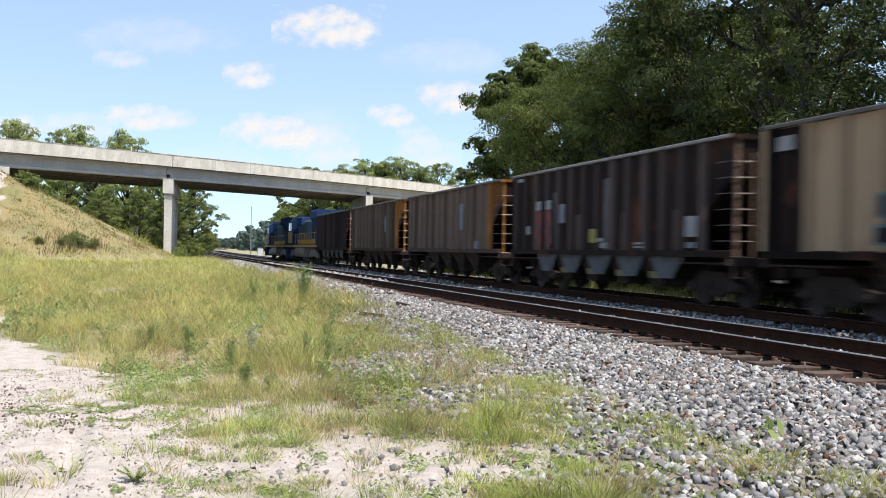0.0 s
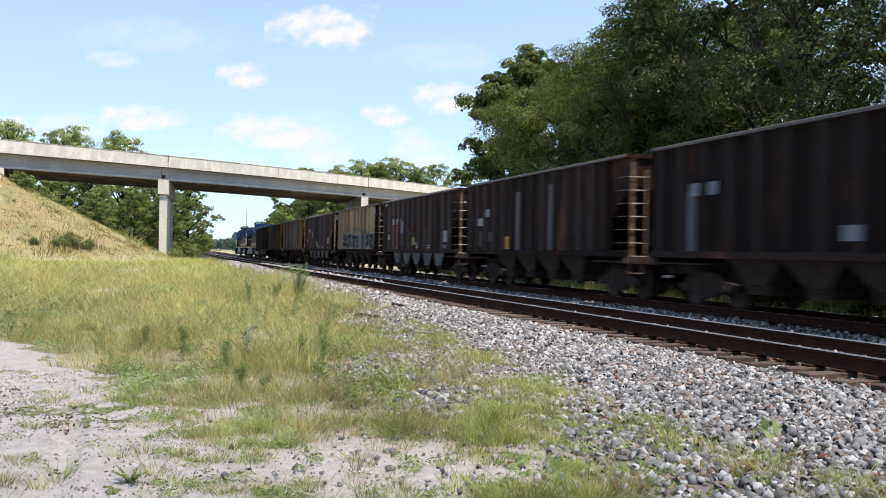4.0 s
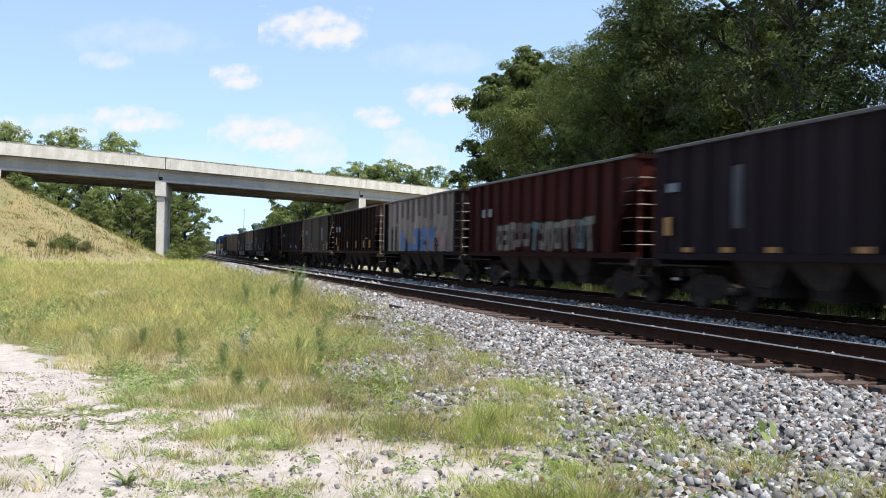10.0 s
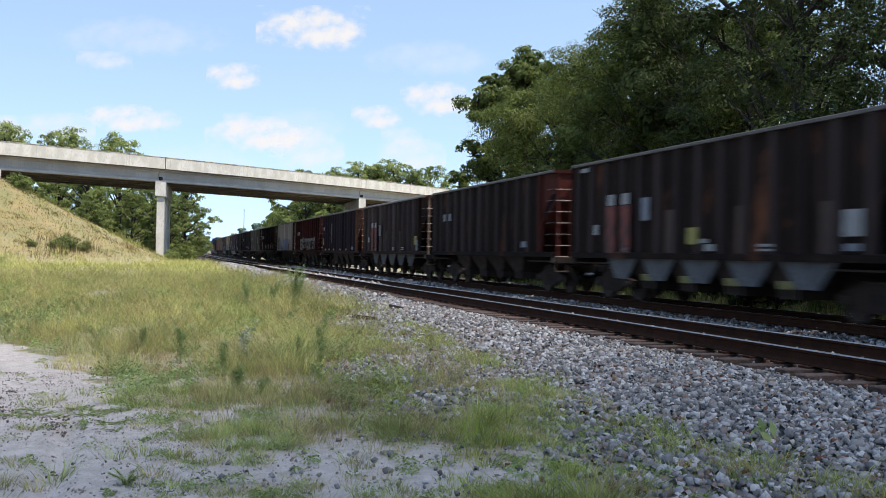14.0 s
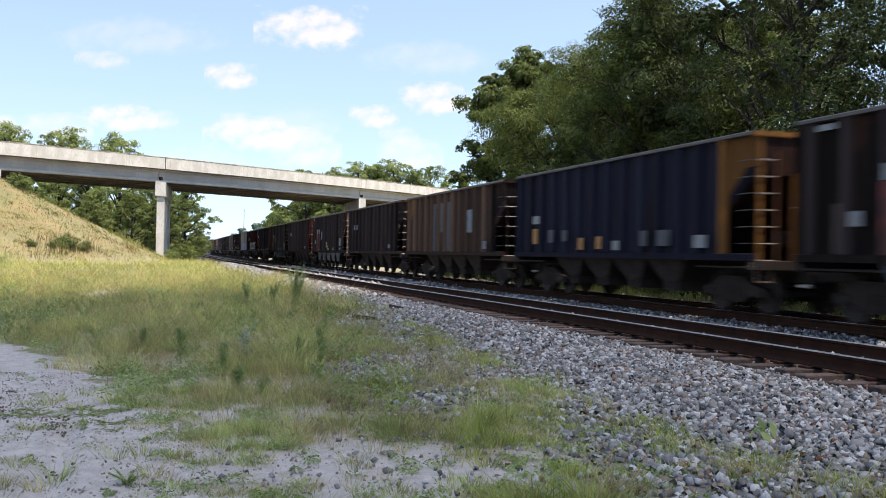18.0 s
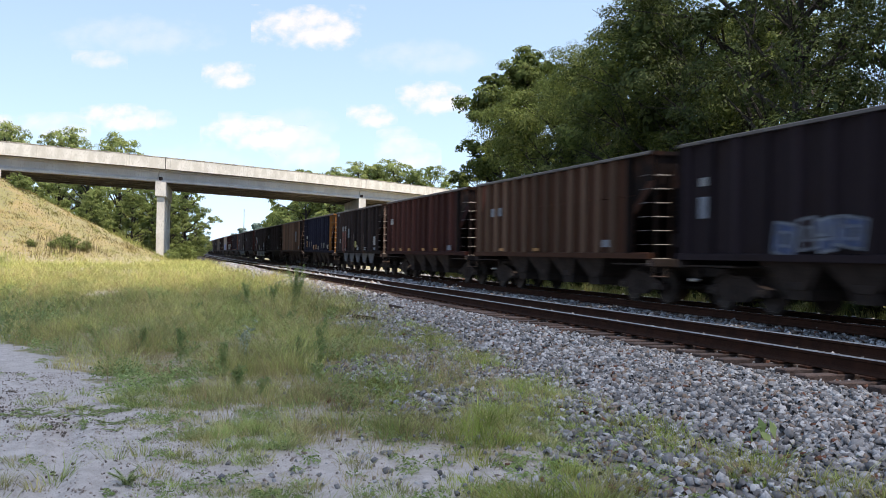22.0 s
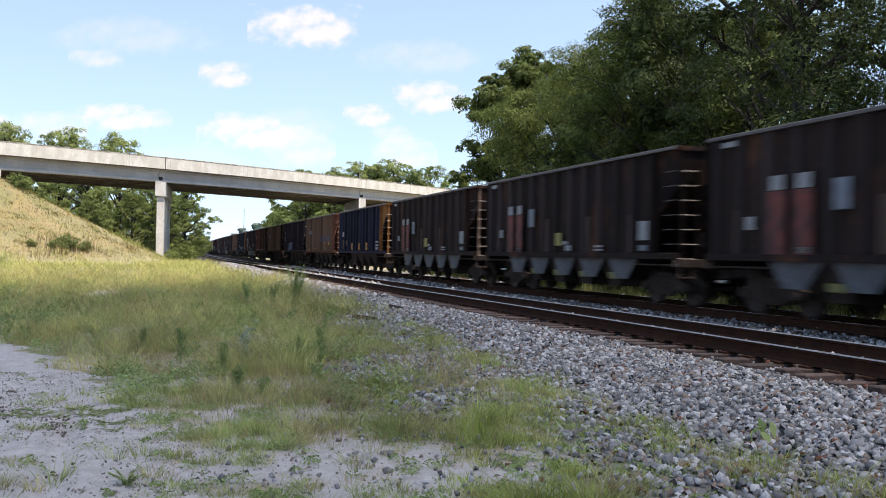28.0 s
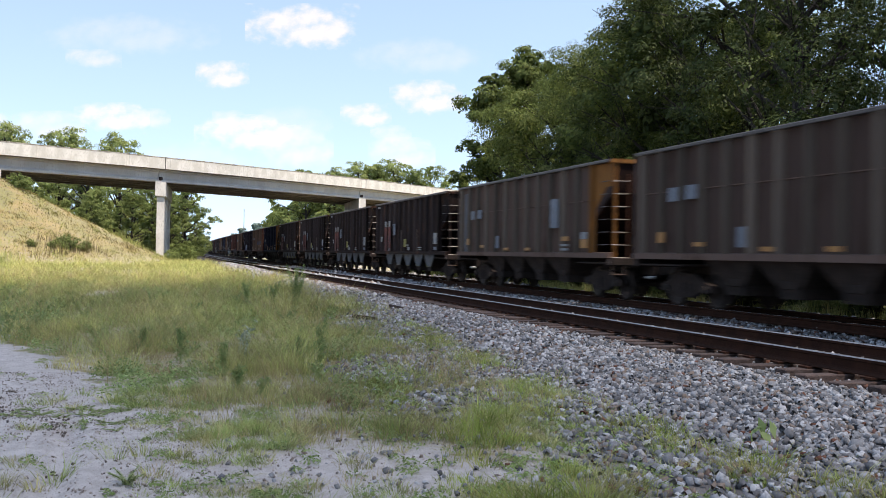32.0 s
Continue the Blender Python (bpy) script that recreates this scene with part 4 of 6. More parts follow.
def hopper(colour, end="", aprons=False, marks=(), label="", ribs=14, seed=0, streaks=(), graffiti=None, rib_mat=None):
    """A coal hopper car; +y is the way it runs, the near side is -x."""
    rng = random.Random(seed)
    body, ends = PAINT[colour], PAINT[end or colour]
    car = thing("hopper_car", label, "freight car", "cars of the coal train")
    for m in (Matrix.Identity(4), FLIP):
        part("side_sheet", ME["side" if colour in ("tan", "cream") else "side_cut"], body, car, at=m)
        # three apron cars get a paler chord: the sunlit top edge as colour
        part("top_chord", ME["chord"], M_SILVERBAR if aprons and seed in (4, 6, 14) else M_CHORD, car, at=m)
        part("side_sill", ME["sill"], ends if colour in ("tan", "cream") else body, car, at=m)
    if end:
        if colour in ("tan", "cream"):
            for y in (-HALF + 0.6, HALF - 0.6):
                part("end_panel", ME["endpanel"], ends, car, at=pose(0, y, 0))
        else:
            part("end_panel", ME["endplate"], ends, car)
    ribbed = PAINT[rib_mat] if rib_mat else body
    bare = 0.55 if colour in ("tan", "cream") else 1.15
    if colour in ("brown", "grey", "dusk"):
        part("lap_seam", ME["seam"], body, car)
    step = (2 * HALF - 0.35 - bare) / (ribs - 1)
    for i in range(ribs):
        y = -HALF + bare + i * step
        part("rib", ME["rib"], ends if end and (i == 0 or (i == ribs - 1 and colour in ("tan", "cream"))) else ribbed, car, at=pose(0, y, 0))
        part("rib", ME["rib"], body, car, at=pose(0, y, 0, 0, 0, 180) @ pose(0, 2 * y, 0))
    for k, m in enumerate((Matrix.Identity(4), FLIP)):
        em = ends if k == 1 else body
        # orange ends: the dark of the hollow end is painted onto its sheets
        shaded_end = PAINT["soot_brown"] if end == "orange" else em
        pm = (M_DUST if end in ("", "soot_brown") and colour not in ("red", "slate") else ends) if k == 1 else body
        part("end_chord", ME["endchord"], em, car, at=m)
        part("end_sheet", ME["endsheet"], shaded_end, car, at=m)
        part("slope_sheet", ME["slope"], shaded_end, car, at=m)
        part("end_sill", ME["endsill"], M_UNDER, car, at=m)
        part("end_platform", ME["platform"], M_UNDER, car, at=m)
        part("coupler", ME["coupler"], M_WHEEL, car, at=m)
        part("uncoupling_lever", ME["glint"], M_BRIGHT, car, at=m)
        for mir in (1, -1):
            part("corner_post", ME["post"], pm, car, at=m @ pose(0 if mir == 1 else 2 * W2 - 0.04, 0, 0))
            part("end_strut", ME["strut"], em, car, at=m @ pose(0 if mir == 1 else -1.22, 0, 0))
    # ladders on the trailing end and on the near side by the corners
    rail_mat = PAINT["brown"] if end == "orange" else pm
    lad = part("ladder", ME["rail_l"], rail_mat, car, "steel ladder with worn rungs", pose(-1.14, -HALF - 0.05, 1.12))
    for i in range(7):
        part("rung", ME["rung"], M_RUNG, lad, at=pose(-0.25, -0.02, 0.08 + i * 0.36))
        part("rung", ME["rung_side"], M_CHORD, lad, at=pose(-0.60, 0.28, 0.08 + i * 0.36))
    part("grab_iron", ME["rung"], M_RUNG, car, at=pose(0.4, -HALF - 0.1, 1.3))
    part("grab_iron", ME["rung"], M_RUNG, car, at=pose(-0.55, -HALF - 0.12, 2.35))
    part("corner_step", ME["step"], M_DUST, car, "dusty steel corner step", pose(-1.4, -HALF - 0.02, 0))
    part("brake_wheel", ME["brakewheel"], M_SILVERBAR, car, at=pose(0.95, -HALF - 0.16, 2.3))
    part("brake_cylinder", ME["tank"], M_UNDER, car, at=pose(0, -HALF + 1.0, 0))
    part("centre_sill", ME["centre"], M_UNDER, car)
    for i in range(4):
        y = -2.85 + i * 1.9
        bay = part("hopper_bay", ME["bay"], M_UNDER, car, at=pose(0, y, 0))
        part("bay_gate", ME["gate"], M_GATE if aprons else M_UNDER, bay, "faded yellow gate" if aprons else "", pose(-0.03 if aprons else 0, 0, 0))
    if aprons:
        for i in range(5):
            part("bay_apron", ME["apron"], M_CHUTE_DIRTY if seed in (1, 14) else M_CHUTE, car, "blue-grey steel apron", pose(0, -3.8 + i * 1.9, 0))
    truck(car, -HALF + 1.55)
    truck(car, HALF - 1.55)
    for y, z, w, h, mt in marks:
        part("marking", plate(w, h), mt, car, at=pose(-W2 - 0.134, y, z))
    for y, w, z0, z1, mt in streaks:
        part("streak", plate(w, z1 - z0), mt, car, at=pose(-W2 - 0.0325, y, (z0 + z1) / 2))
    if graffiti:
        fills, rims, y0, y1, z0, z1 = graffiti
        y = y1
        while y > y0:
            w, tilt = rng.uniform(0.42, 0.66), rng.uniform(-9, 9)
            hh, zc = (z1 - z0) * rng.uniform(0.78, 1.0), (z0 + z1) / 2 + rng.uniform(-0.06, 0.06)
            fill, rim = rng.choice(fills), rng.choice(rims)
            shape = rng.choice(STROKES)
            for k, (grow, mt) in enumerate(((0.06, rim), (0.0, fill))):
                bm = bmesh.new()
                for u, v, du, dv in shape:
                    box(bm, -0.004 - 0.004 * k, -0.0045 * k, (u - du) * w - grow, (u + du) * w + grow, (v - dv) * hh - grow, (v + dv) * hh + grow)
                part("painted_stroke", bm, mt, car, at=pose(-W2 - 0.1335 - rng.uniform(0, 0.003), y - w / 2, zc, tilt))
            y -= w * rng.uniform(1.0, 1.25)
    return car


REDCAR = ((5.86, 3.76, 0.5, 0.12, M_WHITE), (5.07, 1.99, 0.3, 0.28, M_WHITE), (4.18, 2.80, 0.42, 0.30, M_WHITE), (3.36, 2.80, 0.42, 0.30, M_WHITE), (4.18, 1.98, 0.55, 1.3, M_REDPATCH),
          (3.36, 1.98, 0.55, 1.3, M_REDPATCH), (3.36, 1.42, 0.4, 0.12, M_WHITE), (2.29, 2.48, 0.42, 0.6, M_PALEBLUE), (0.07, 1.75, 0.45, 0.40, M_YELLOW), (-0.42, 1.63, 0.35, 0.10, M_WHITE),
          (-0.64, 1.47, 0.4, 0.16, M_WHITE), (-2.68, 1.52, 0.5, 0.06, M_WHITE), (-2.68, 1.42, 0.5, 0.05, M_WHITE), (-5.22, 1.92, 0.5, 0.50, M_WHITE), (-5.22, 1.47, 0.4, 0.14, M_PALEBLUE))
REDCAR_B = REDCAR[1:8] + ((-0.79, 1.50, 0.35, 0.06, M_WHITE), (-0.79, 1.41, 0.35, 0.05, M_WHITE), (-2.73, 1.52, 0.5, 0.06, M_WHITE), (-2.73, 1.42, 0.5, 0.05, M_WHITE),
                          (-5.20, 1.86, 0.4, 0.42, M_YELLOW), (-5.45, 1.62, 0.3, 0.5, M_PALEBLUE))
RUSTBARS = ((1.26, 0.4, 1.3, 2.42, M_RUSTY), (-1.72, 0.4, 1.3, 2.40, M_RUSTY), (-4.45, 0.4, 1.3, 2.36, M_RUSTY), (5.6, 0.3, 1.3, 2.3, M_RUSTY))
GREYCAR = ((4.8, 2.78, 0.45, 0.34, M_PALEBLUE), (4.0, 2.80, 0.48, 0.34, M_PALEBLUE), (-3.1, 2.57, 0.6, 0.92, M_PALEBLUE), (5.34, 1.73, 0.3, 0.26, M_ORANGE), (3.65, 1.55, 0.42, 0.1, M_ORANGE),
           (2.0, 1.70, 0.3, 0.45, M_PALEBLUE), (1.11, 1.44, 0.42, 0.1, M_ORANGE), (-0.9, 1.44, 0.42, 0.1, M_ORANGE), (-3.94, 1.76, 0.5, 0.14, M_ORANGE), (-3.9, 1.56, 0.55, 0.07, M_WHITE), (-3.9, 1.43, 0.5, 0.07, M_WHITE),
           (-5.25, 1.84, 0.42, 0.2, M_WHITE), (-5.25, 1.60, 0.46, 0.26, M_ORANGE))
PLAIN = ((4.75, 2.8, 0.36, 0.3, M_PALEBLUE), (4.0, 2.8, 0.36, 0.3, M_PALEBLUE), (-4.4, 1.6, 0.45, 0.2, M_PALEBLUE))
ORANGE_ROW = ((5.5, 2.9, 0.5, 0.3, M_WHITE), (5.2, 1.42, 0.4, 0.12, M_ORANGE), (3.6, 1.42, 0.4, 0.12, M_ORANGE), (2.0, 1.42, 0.4, 0.12, M_ORANGE), (-0.6, 1.42, 0.4, 0.12, M_ORANGE), (-2.6, 1.42, 0.4, 0.12, M_ORANGE), (-4.6, 1.5, 0.5, 0.2, M_PALEBLUE))
NAVYCAR = ((4.88, 2.40, 0.55, 0.26, M_WHITE), (4.94, 1.86, 0.38, 0.5, M_ORANGE), (3.65, 1.85, 0.4, 0.4, M_STREAK), (2.63, 1.85, 0.35, 0.34, M_STREAK), (1.5, 1.6, 0.3, 0.36, M_ORANGE), (0.33, 1.62, 0.3, 0.36, M_ORANGE),
           (-0.69, 1.54, 0.35, 0.26, M_WHITE), (-2.22, 1.72, 0.35, 0.4, M_STREAK), (-3.2, 1.72, 0.6, 0.4, M_STREAK), (-4.83, 1.62, 0.5, 0.3, M_WHITE))
NAVYCAR_B = ((5.0, 2.42, 0.55, 0.30, M_WHITE), (4.95, 1.75, 0.35, 0.6, M_RUSTY), (3.8, 1.85, 0.5, 0.32, M_RUSTY), (2.1, 1.6, 0.36, 0.45, M_ORANGE), (-0.1, 1.6, 0.36, 0.45, M_ORANGE), (-2.2, 1.6, 0.36, 0.45, M_ORANGE),
             (-4.9, 1.86, 0.6, 0.10, M_WHITE), (-4.9, 1.66, 0.6, 0.10, M_WHITE), (-4.9, 1.48, 0.6, 0.14, M_WHITE))
# the pale car: brown bays above, black bars, a pink patch and a small sign below
PALEBAYS = tuple((-6.20 + 1.05 * i + 0.525, 0.78, 2.80 + 0.12 * (i % 3), 3.84, M_BAY) for i in range(1, 10))
PALEMARKS = ((4.59, 2.0, 0.32, 1.25, M_BLACK), (3.82, 2.0, 0.30, 1.25, M_BLACK), (4.59, 2.55, 0.3, 0.1, M_WHITE), (3.82, 2.55, 0.3, 0.1, M_WHITE), (-4.15, 1.82, 1.6, 0.92, M_PINKWASH), (-3.5, 1.66, 0.62, 0.60, M_BLACK))
BLUE_BLOCKS = ((2.71, 2.35, 1.38, 2.42), (2.36, 2.05, 1.80, 2.05), (2.15, 1.82, 1.38, 1.85), (1.15, 0.42, 1.38, 1.66), (0.29, -0.52, 2.08, 2.42), (0.0, -0.52, 1.66, 2.10), (0.29, -0.52, 1.38, 1.68),
               (-0.98, -1.90, 2.08, 2.40), (-1.35, -1.9, 1.85, 2.10), (-1.0, -1.45, 1.62, 1.88), (-0.98, -1.90, 1.38, 1.64), (-2.27, -2.62, 1.95, 2.42), (-2.85, -3.2, 1.95, 2.45), (-2.45, -3.0, 1.78, 2.02), (-2.55, -2.9, 1.38, 1.80))
TEAL_DASHES = tuple((2.2 - 1.0 * i, 2.66 - 0.03 * i, 0.3, 0.2, M_TEAL) for i in range(7))
LIGHTBARS = ((1.3, 0.4, 1.3, 3.4, M_STREAK), (-1.6, 0.45, 1.3, 3.5, M_STREAK))
CARS = (
    ("black", "", True, (), "sooty black coal hopper with grey hopper aprons", (), None),
    ("olive", "orange", False, ((-3.2, 2.7, 0.3, 0.9, M_PALEBLUE),), "olive-brown coal hopper with a rusty orange end", (), None),
    ("grey", "orange", False, ((-2.2, 2.7, 0.45, 1.1, M_PALEBLUE), (-4.2, 1.5, 0.5, 0.3, M_PALEBLUE)), "dusty grey coal hopper with a bright orange end", (), None),
    ("charcoal", "", True, REDCAR, "black coal hopper with a faded red panel and blue-grey aprons", RUSTBARS + ((3.0, 0.35, 1.3, 3.2, M_STREAK), (-0.6, 0.35, 1.3, 3.4, M_STREAK)), None),
    ("tan", "black", False, TEAL_DASHES + ((-5.95, 3.55, 0.6, 0.34, M_WHITE), (5.95, 3.55, 0.5, 0.3, M_WHITE)), "tan coal hopper with teal and black spray-painted lettering and black ends", (), ((M_BLACK, M_BLACK, M_BLACK, M_TEAL, M_PALEBLUE, M_BLACK), (M_WHITE, M_TEAL, M_TEAL), -5.2, 3.4, 1.38, 2.3)),
    ("charcoal", "", True, REDCAR, "black coal hopper with pale dusty ribs and blue-grey aprons", RUSTBARS + ((3.1, 0.4, 1.5, 3.0, M_STREAK), (0.6, 0.45, 1.4, 3.3, M_STREAK), (-2.4, 0.4, 1.4, 3.0, M_STREAK)), None),
    ("charcoal", "soot_brown", False, NAVYCAR_B[:4] + ((4.2, 2.75, 0.45, 0.3, M_PALEBLUE),), "charcoal coal hopper streaked with pale grime", LIGHTBARS, None),
    ("charcoal", "", False, PLAIN + ((-0.5, 1.7, 0.5, 0.3, M_PALEBLUE), (-3.5, 1.7, 0.5, 0.3, M_PALEBLUE)), "charcoal ribbed coal hopper", ((5.0, 0.4, 1.3, 2.8, M_STREAK),), None),
    ("grey", "black", False, GREYCAR, "dusty tan-grey coal hopper with a pale panel and black end", (), None),
    ("soot_brown", "", False, ((5.5, 2.8, 0.5, 0.35, M_PALEBLUE), (4.5, 2.8, 0.6, 0.35, M_PALEBLUE), (5.6, 2.0, 0.4, 0.5, M_ORANGE)) + ((4.94, 1.5, 0.3, 0.36, M_ORANGE), (1.7, 1.75, 0.3, 0.4, M_ORANGE), (-1.0, 1.75, 0.3, 0.42, M_ORANGE), (-3.3, 1.75, 0.3, 0.42, M_ORANGE), (-4.9, 1.75, 0.34, 0.46, M_ORANGE), (-4.0, 2.1, 0.6, 0.06, M_WHITE)), "soot-brown coal hopper with white squares", (), None),
    ("cream", "black", False, PALEMARKS, "pale grey coal hopper with brown bays, blue and pink spray paint", PALEBAYS, None),
    ("red", "", False, ((4.9, 2.8, 0.3, 0.3, M_WHITE), (4.2, 2.8, 0.3, 0.3, M_WHITE)), "dark red coal hopper with cream spray-painted lettering", (), ((M_CREAM, M_PINK, M_TEAL, M_CREAM), (PAINT["red"],), -4.4, 3.4, 1.38, 2.4)),
    ("slate", "brown", False, ((5.9, 2.95, 0.5, 0.22, M_PALEBLUE), (6.1, 2.0, 0.3, 0.45, M_ORANGE)) + ORANGE_ROW[1:], "blue-black coal hopper with orange reflectors and rusty end", ((3.4, 0.4, 1.9, 3.3, M_STREAK),), None),
    ("charcoal", "soot_brown", True, REDCAR_B, "black coal hopper with a faded red panel and dirty grey aprons", RUSTBARS, None),
    ("black", "brick", False, PLAIN, "sooty black coal hopper with a rusty red end", (), None),
    ("black", "", True, REDCAR, "black coal hopper with a faded red panel and pale aprons", RUSTBARS, None),
    ("charcoal", "black", False, PLAIN, "charcoal coal hopper with small white marks", (), None),
    ("dusk", "black", False, GREYCAR[2:3] + ((-4.9, 1.6, 0.4, 0.3, M_PALEBLUE),), "dusky brown coal hopper with pale streaks and a white panel", ((2.1, 0.4, 1.35, 3.5, M_STREAK), (1.0, 0.4, 2.2, 3.5, M_STREAK), (0.0, 0.4, 1.35, 3.5, M_STREAK)), None),
    ("navy", "orange", False, NAVYCAR, "navy blue coal hopper with a rusty orange end", (), None),
    ("black", "", True, REDCAR, "black coal hopper with a red panel and pale blue aprons", RUSTBARS, None),
    ("maroon", "black", False, ORANGE_ROW, "brown-red coal hopper with a row of orange reflectors", (), None),
    ("brown", "black", False, PLAIN + ((3.8, 1.42, 0.42, 0.1, M_ORANGE), (0.6, 1.42, 0.42, 0.1, M_ORANGE)), "rust-brown coal hopper with a dark end", (), None),
    ("slate", "", False, ((5.6, 3.0, 0.3, 0.2, M_WHITE), (5.6, 2.4, 0.35, 0.5, M_PALEBLUE)), "blue-grey coal hopper with a small spray-painted tag", (), ((PAINT["slate"], PAINT["slate"], M_FADEDBLUE), (M_PALEBLUE,), 0.9, 3.0, 1.38, 2.0)),
    ("brown", "rust_red", False, PLAIN[:2] + ((6.2, 1.7, 0.25, 0.2, M_ORANGE), (5.0, 1.42, 0.4, 0.1, M_ORANGE), (2.0, 1.5, 0.4, 0.1, M_ORANGE), (-0.6, 2.2, 0.4, 0.38, M_FADEDBLUE), (-1.6, 2.2, 0.35, 0.38, M_FADEDBLUE), (-2.5, 2.22, 0.4, 0.38, M_FADEDBLUE), (-3.4, 2.24, 0.35, 0.38, M_FADEDBLUE), (-4.2, 2.26, 0.4, 0.38, M_FADEDBLUE), (-2.5, 1.9, 0.4, 0.14, M_ORANGE), (-4.2, 1.85, 0.4, 0.2, M_ORANGE), (-2.5, 1.55, 0.4, 0.06, M_WHITE), (-2.5, 1.42, 0.4, 0.06, M_WHITE)), "rust-brown coal hopper with a reddish end", (), None),
    ("navy", "orange", False, NAVYCAR_B, "dark navy coal hopper with an orange end", (), None),
    ("charcoal", "soot_brown", True, REDCAR, "black coal hopper with red panel, white squares and pale aprons", RUSTBARS, None),
    ("charcoal", "black", True, REDCAR, "black coal hopper with faded red panel and yellow gates", RUSTBARS, None),
    ("charcoal", "black", True, REDCAR, "black coal hopper with red panel and blue-grey aprons", RUSTBARS, None),
    ("charcoal", "black", True, REDCAR, "black coal hopper with faded red panel beside white squares", RUSTBARS, None),
    ("grey", "orange", False, GREYCAR, "dusty brown-grey coal hopper with pale panel and orange end", ((5.9, 0.4, 1.3, 3.7, M_STREAK),), None),
    ("grey", "black", False, GREYCAR, "dusty brown-grey coal hopper with orange reflectors", (), None),
    ("grey", "black", False, GREYCAR, "dusty grey coal hopper at the rear", (), None),
)
FRONT_ENDS = {8: "orange", 17: "orange", 21: "rust_red"}
for k, (colour, end, aprons, marks, label, streaks, graffiti) in enumerate(CARS):
    # ribs lighter than their sheets paint in the shaded bays between them
    ribs = "pale_rib" if k in (3, 5, 13) else {"black": "dull_rib", "charcoal": "dull_rib", "brown": "brown_rib", "maroon": "red_rib", "grey": "grey_rib", "olive": "grey_rib", "dusk": "brown_rib"}.get(colour)
    car = hopper(colour, end, aprons, marks, label, 13 if k % 3 else 14, k + 1, streaks, graffiti, ribs)
    if k in FRONT_ENDS:
        part("front_panel", ME["frontplate"], PAINT[FRONT_ENDS[k]], car, "rusty front corner panel")
    if colour == "cream":
        for y1, y0, z0, z1 in BLUE_BLOCKS:
            part("painted_stroke", plate(y1 - y0, z1 - z0), M_BLUE, car, at=pose(-W2 - 0.1375, (y0 + y1) / 2, (z0 + z1) / 2))
    MOVERS.append((car, HALF + 0.02 - BACK[k]))


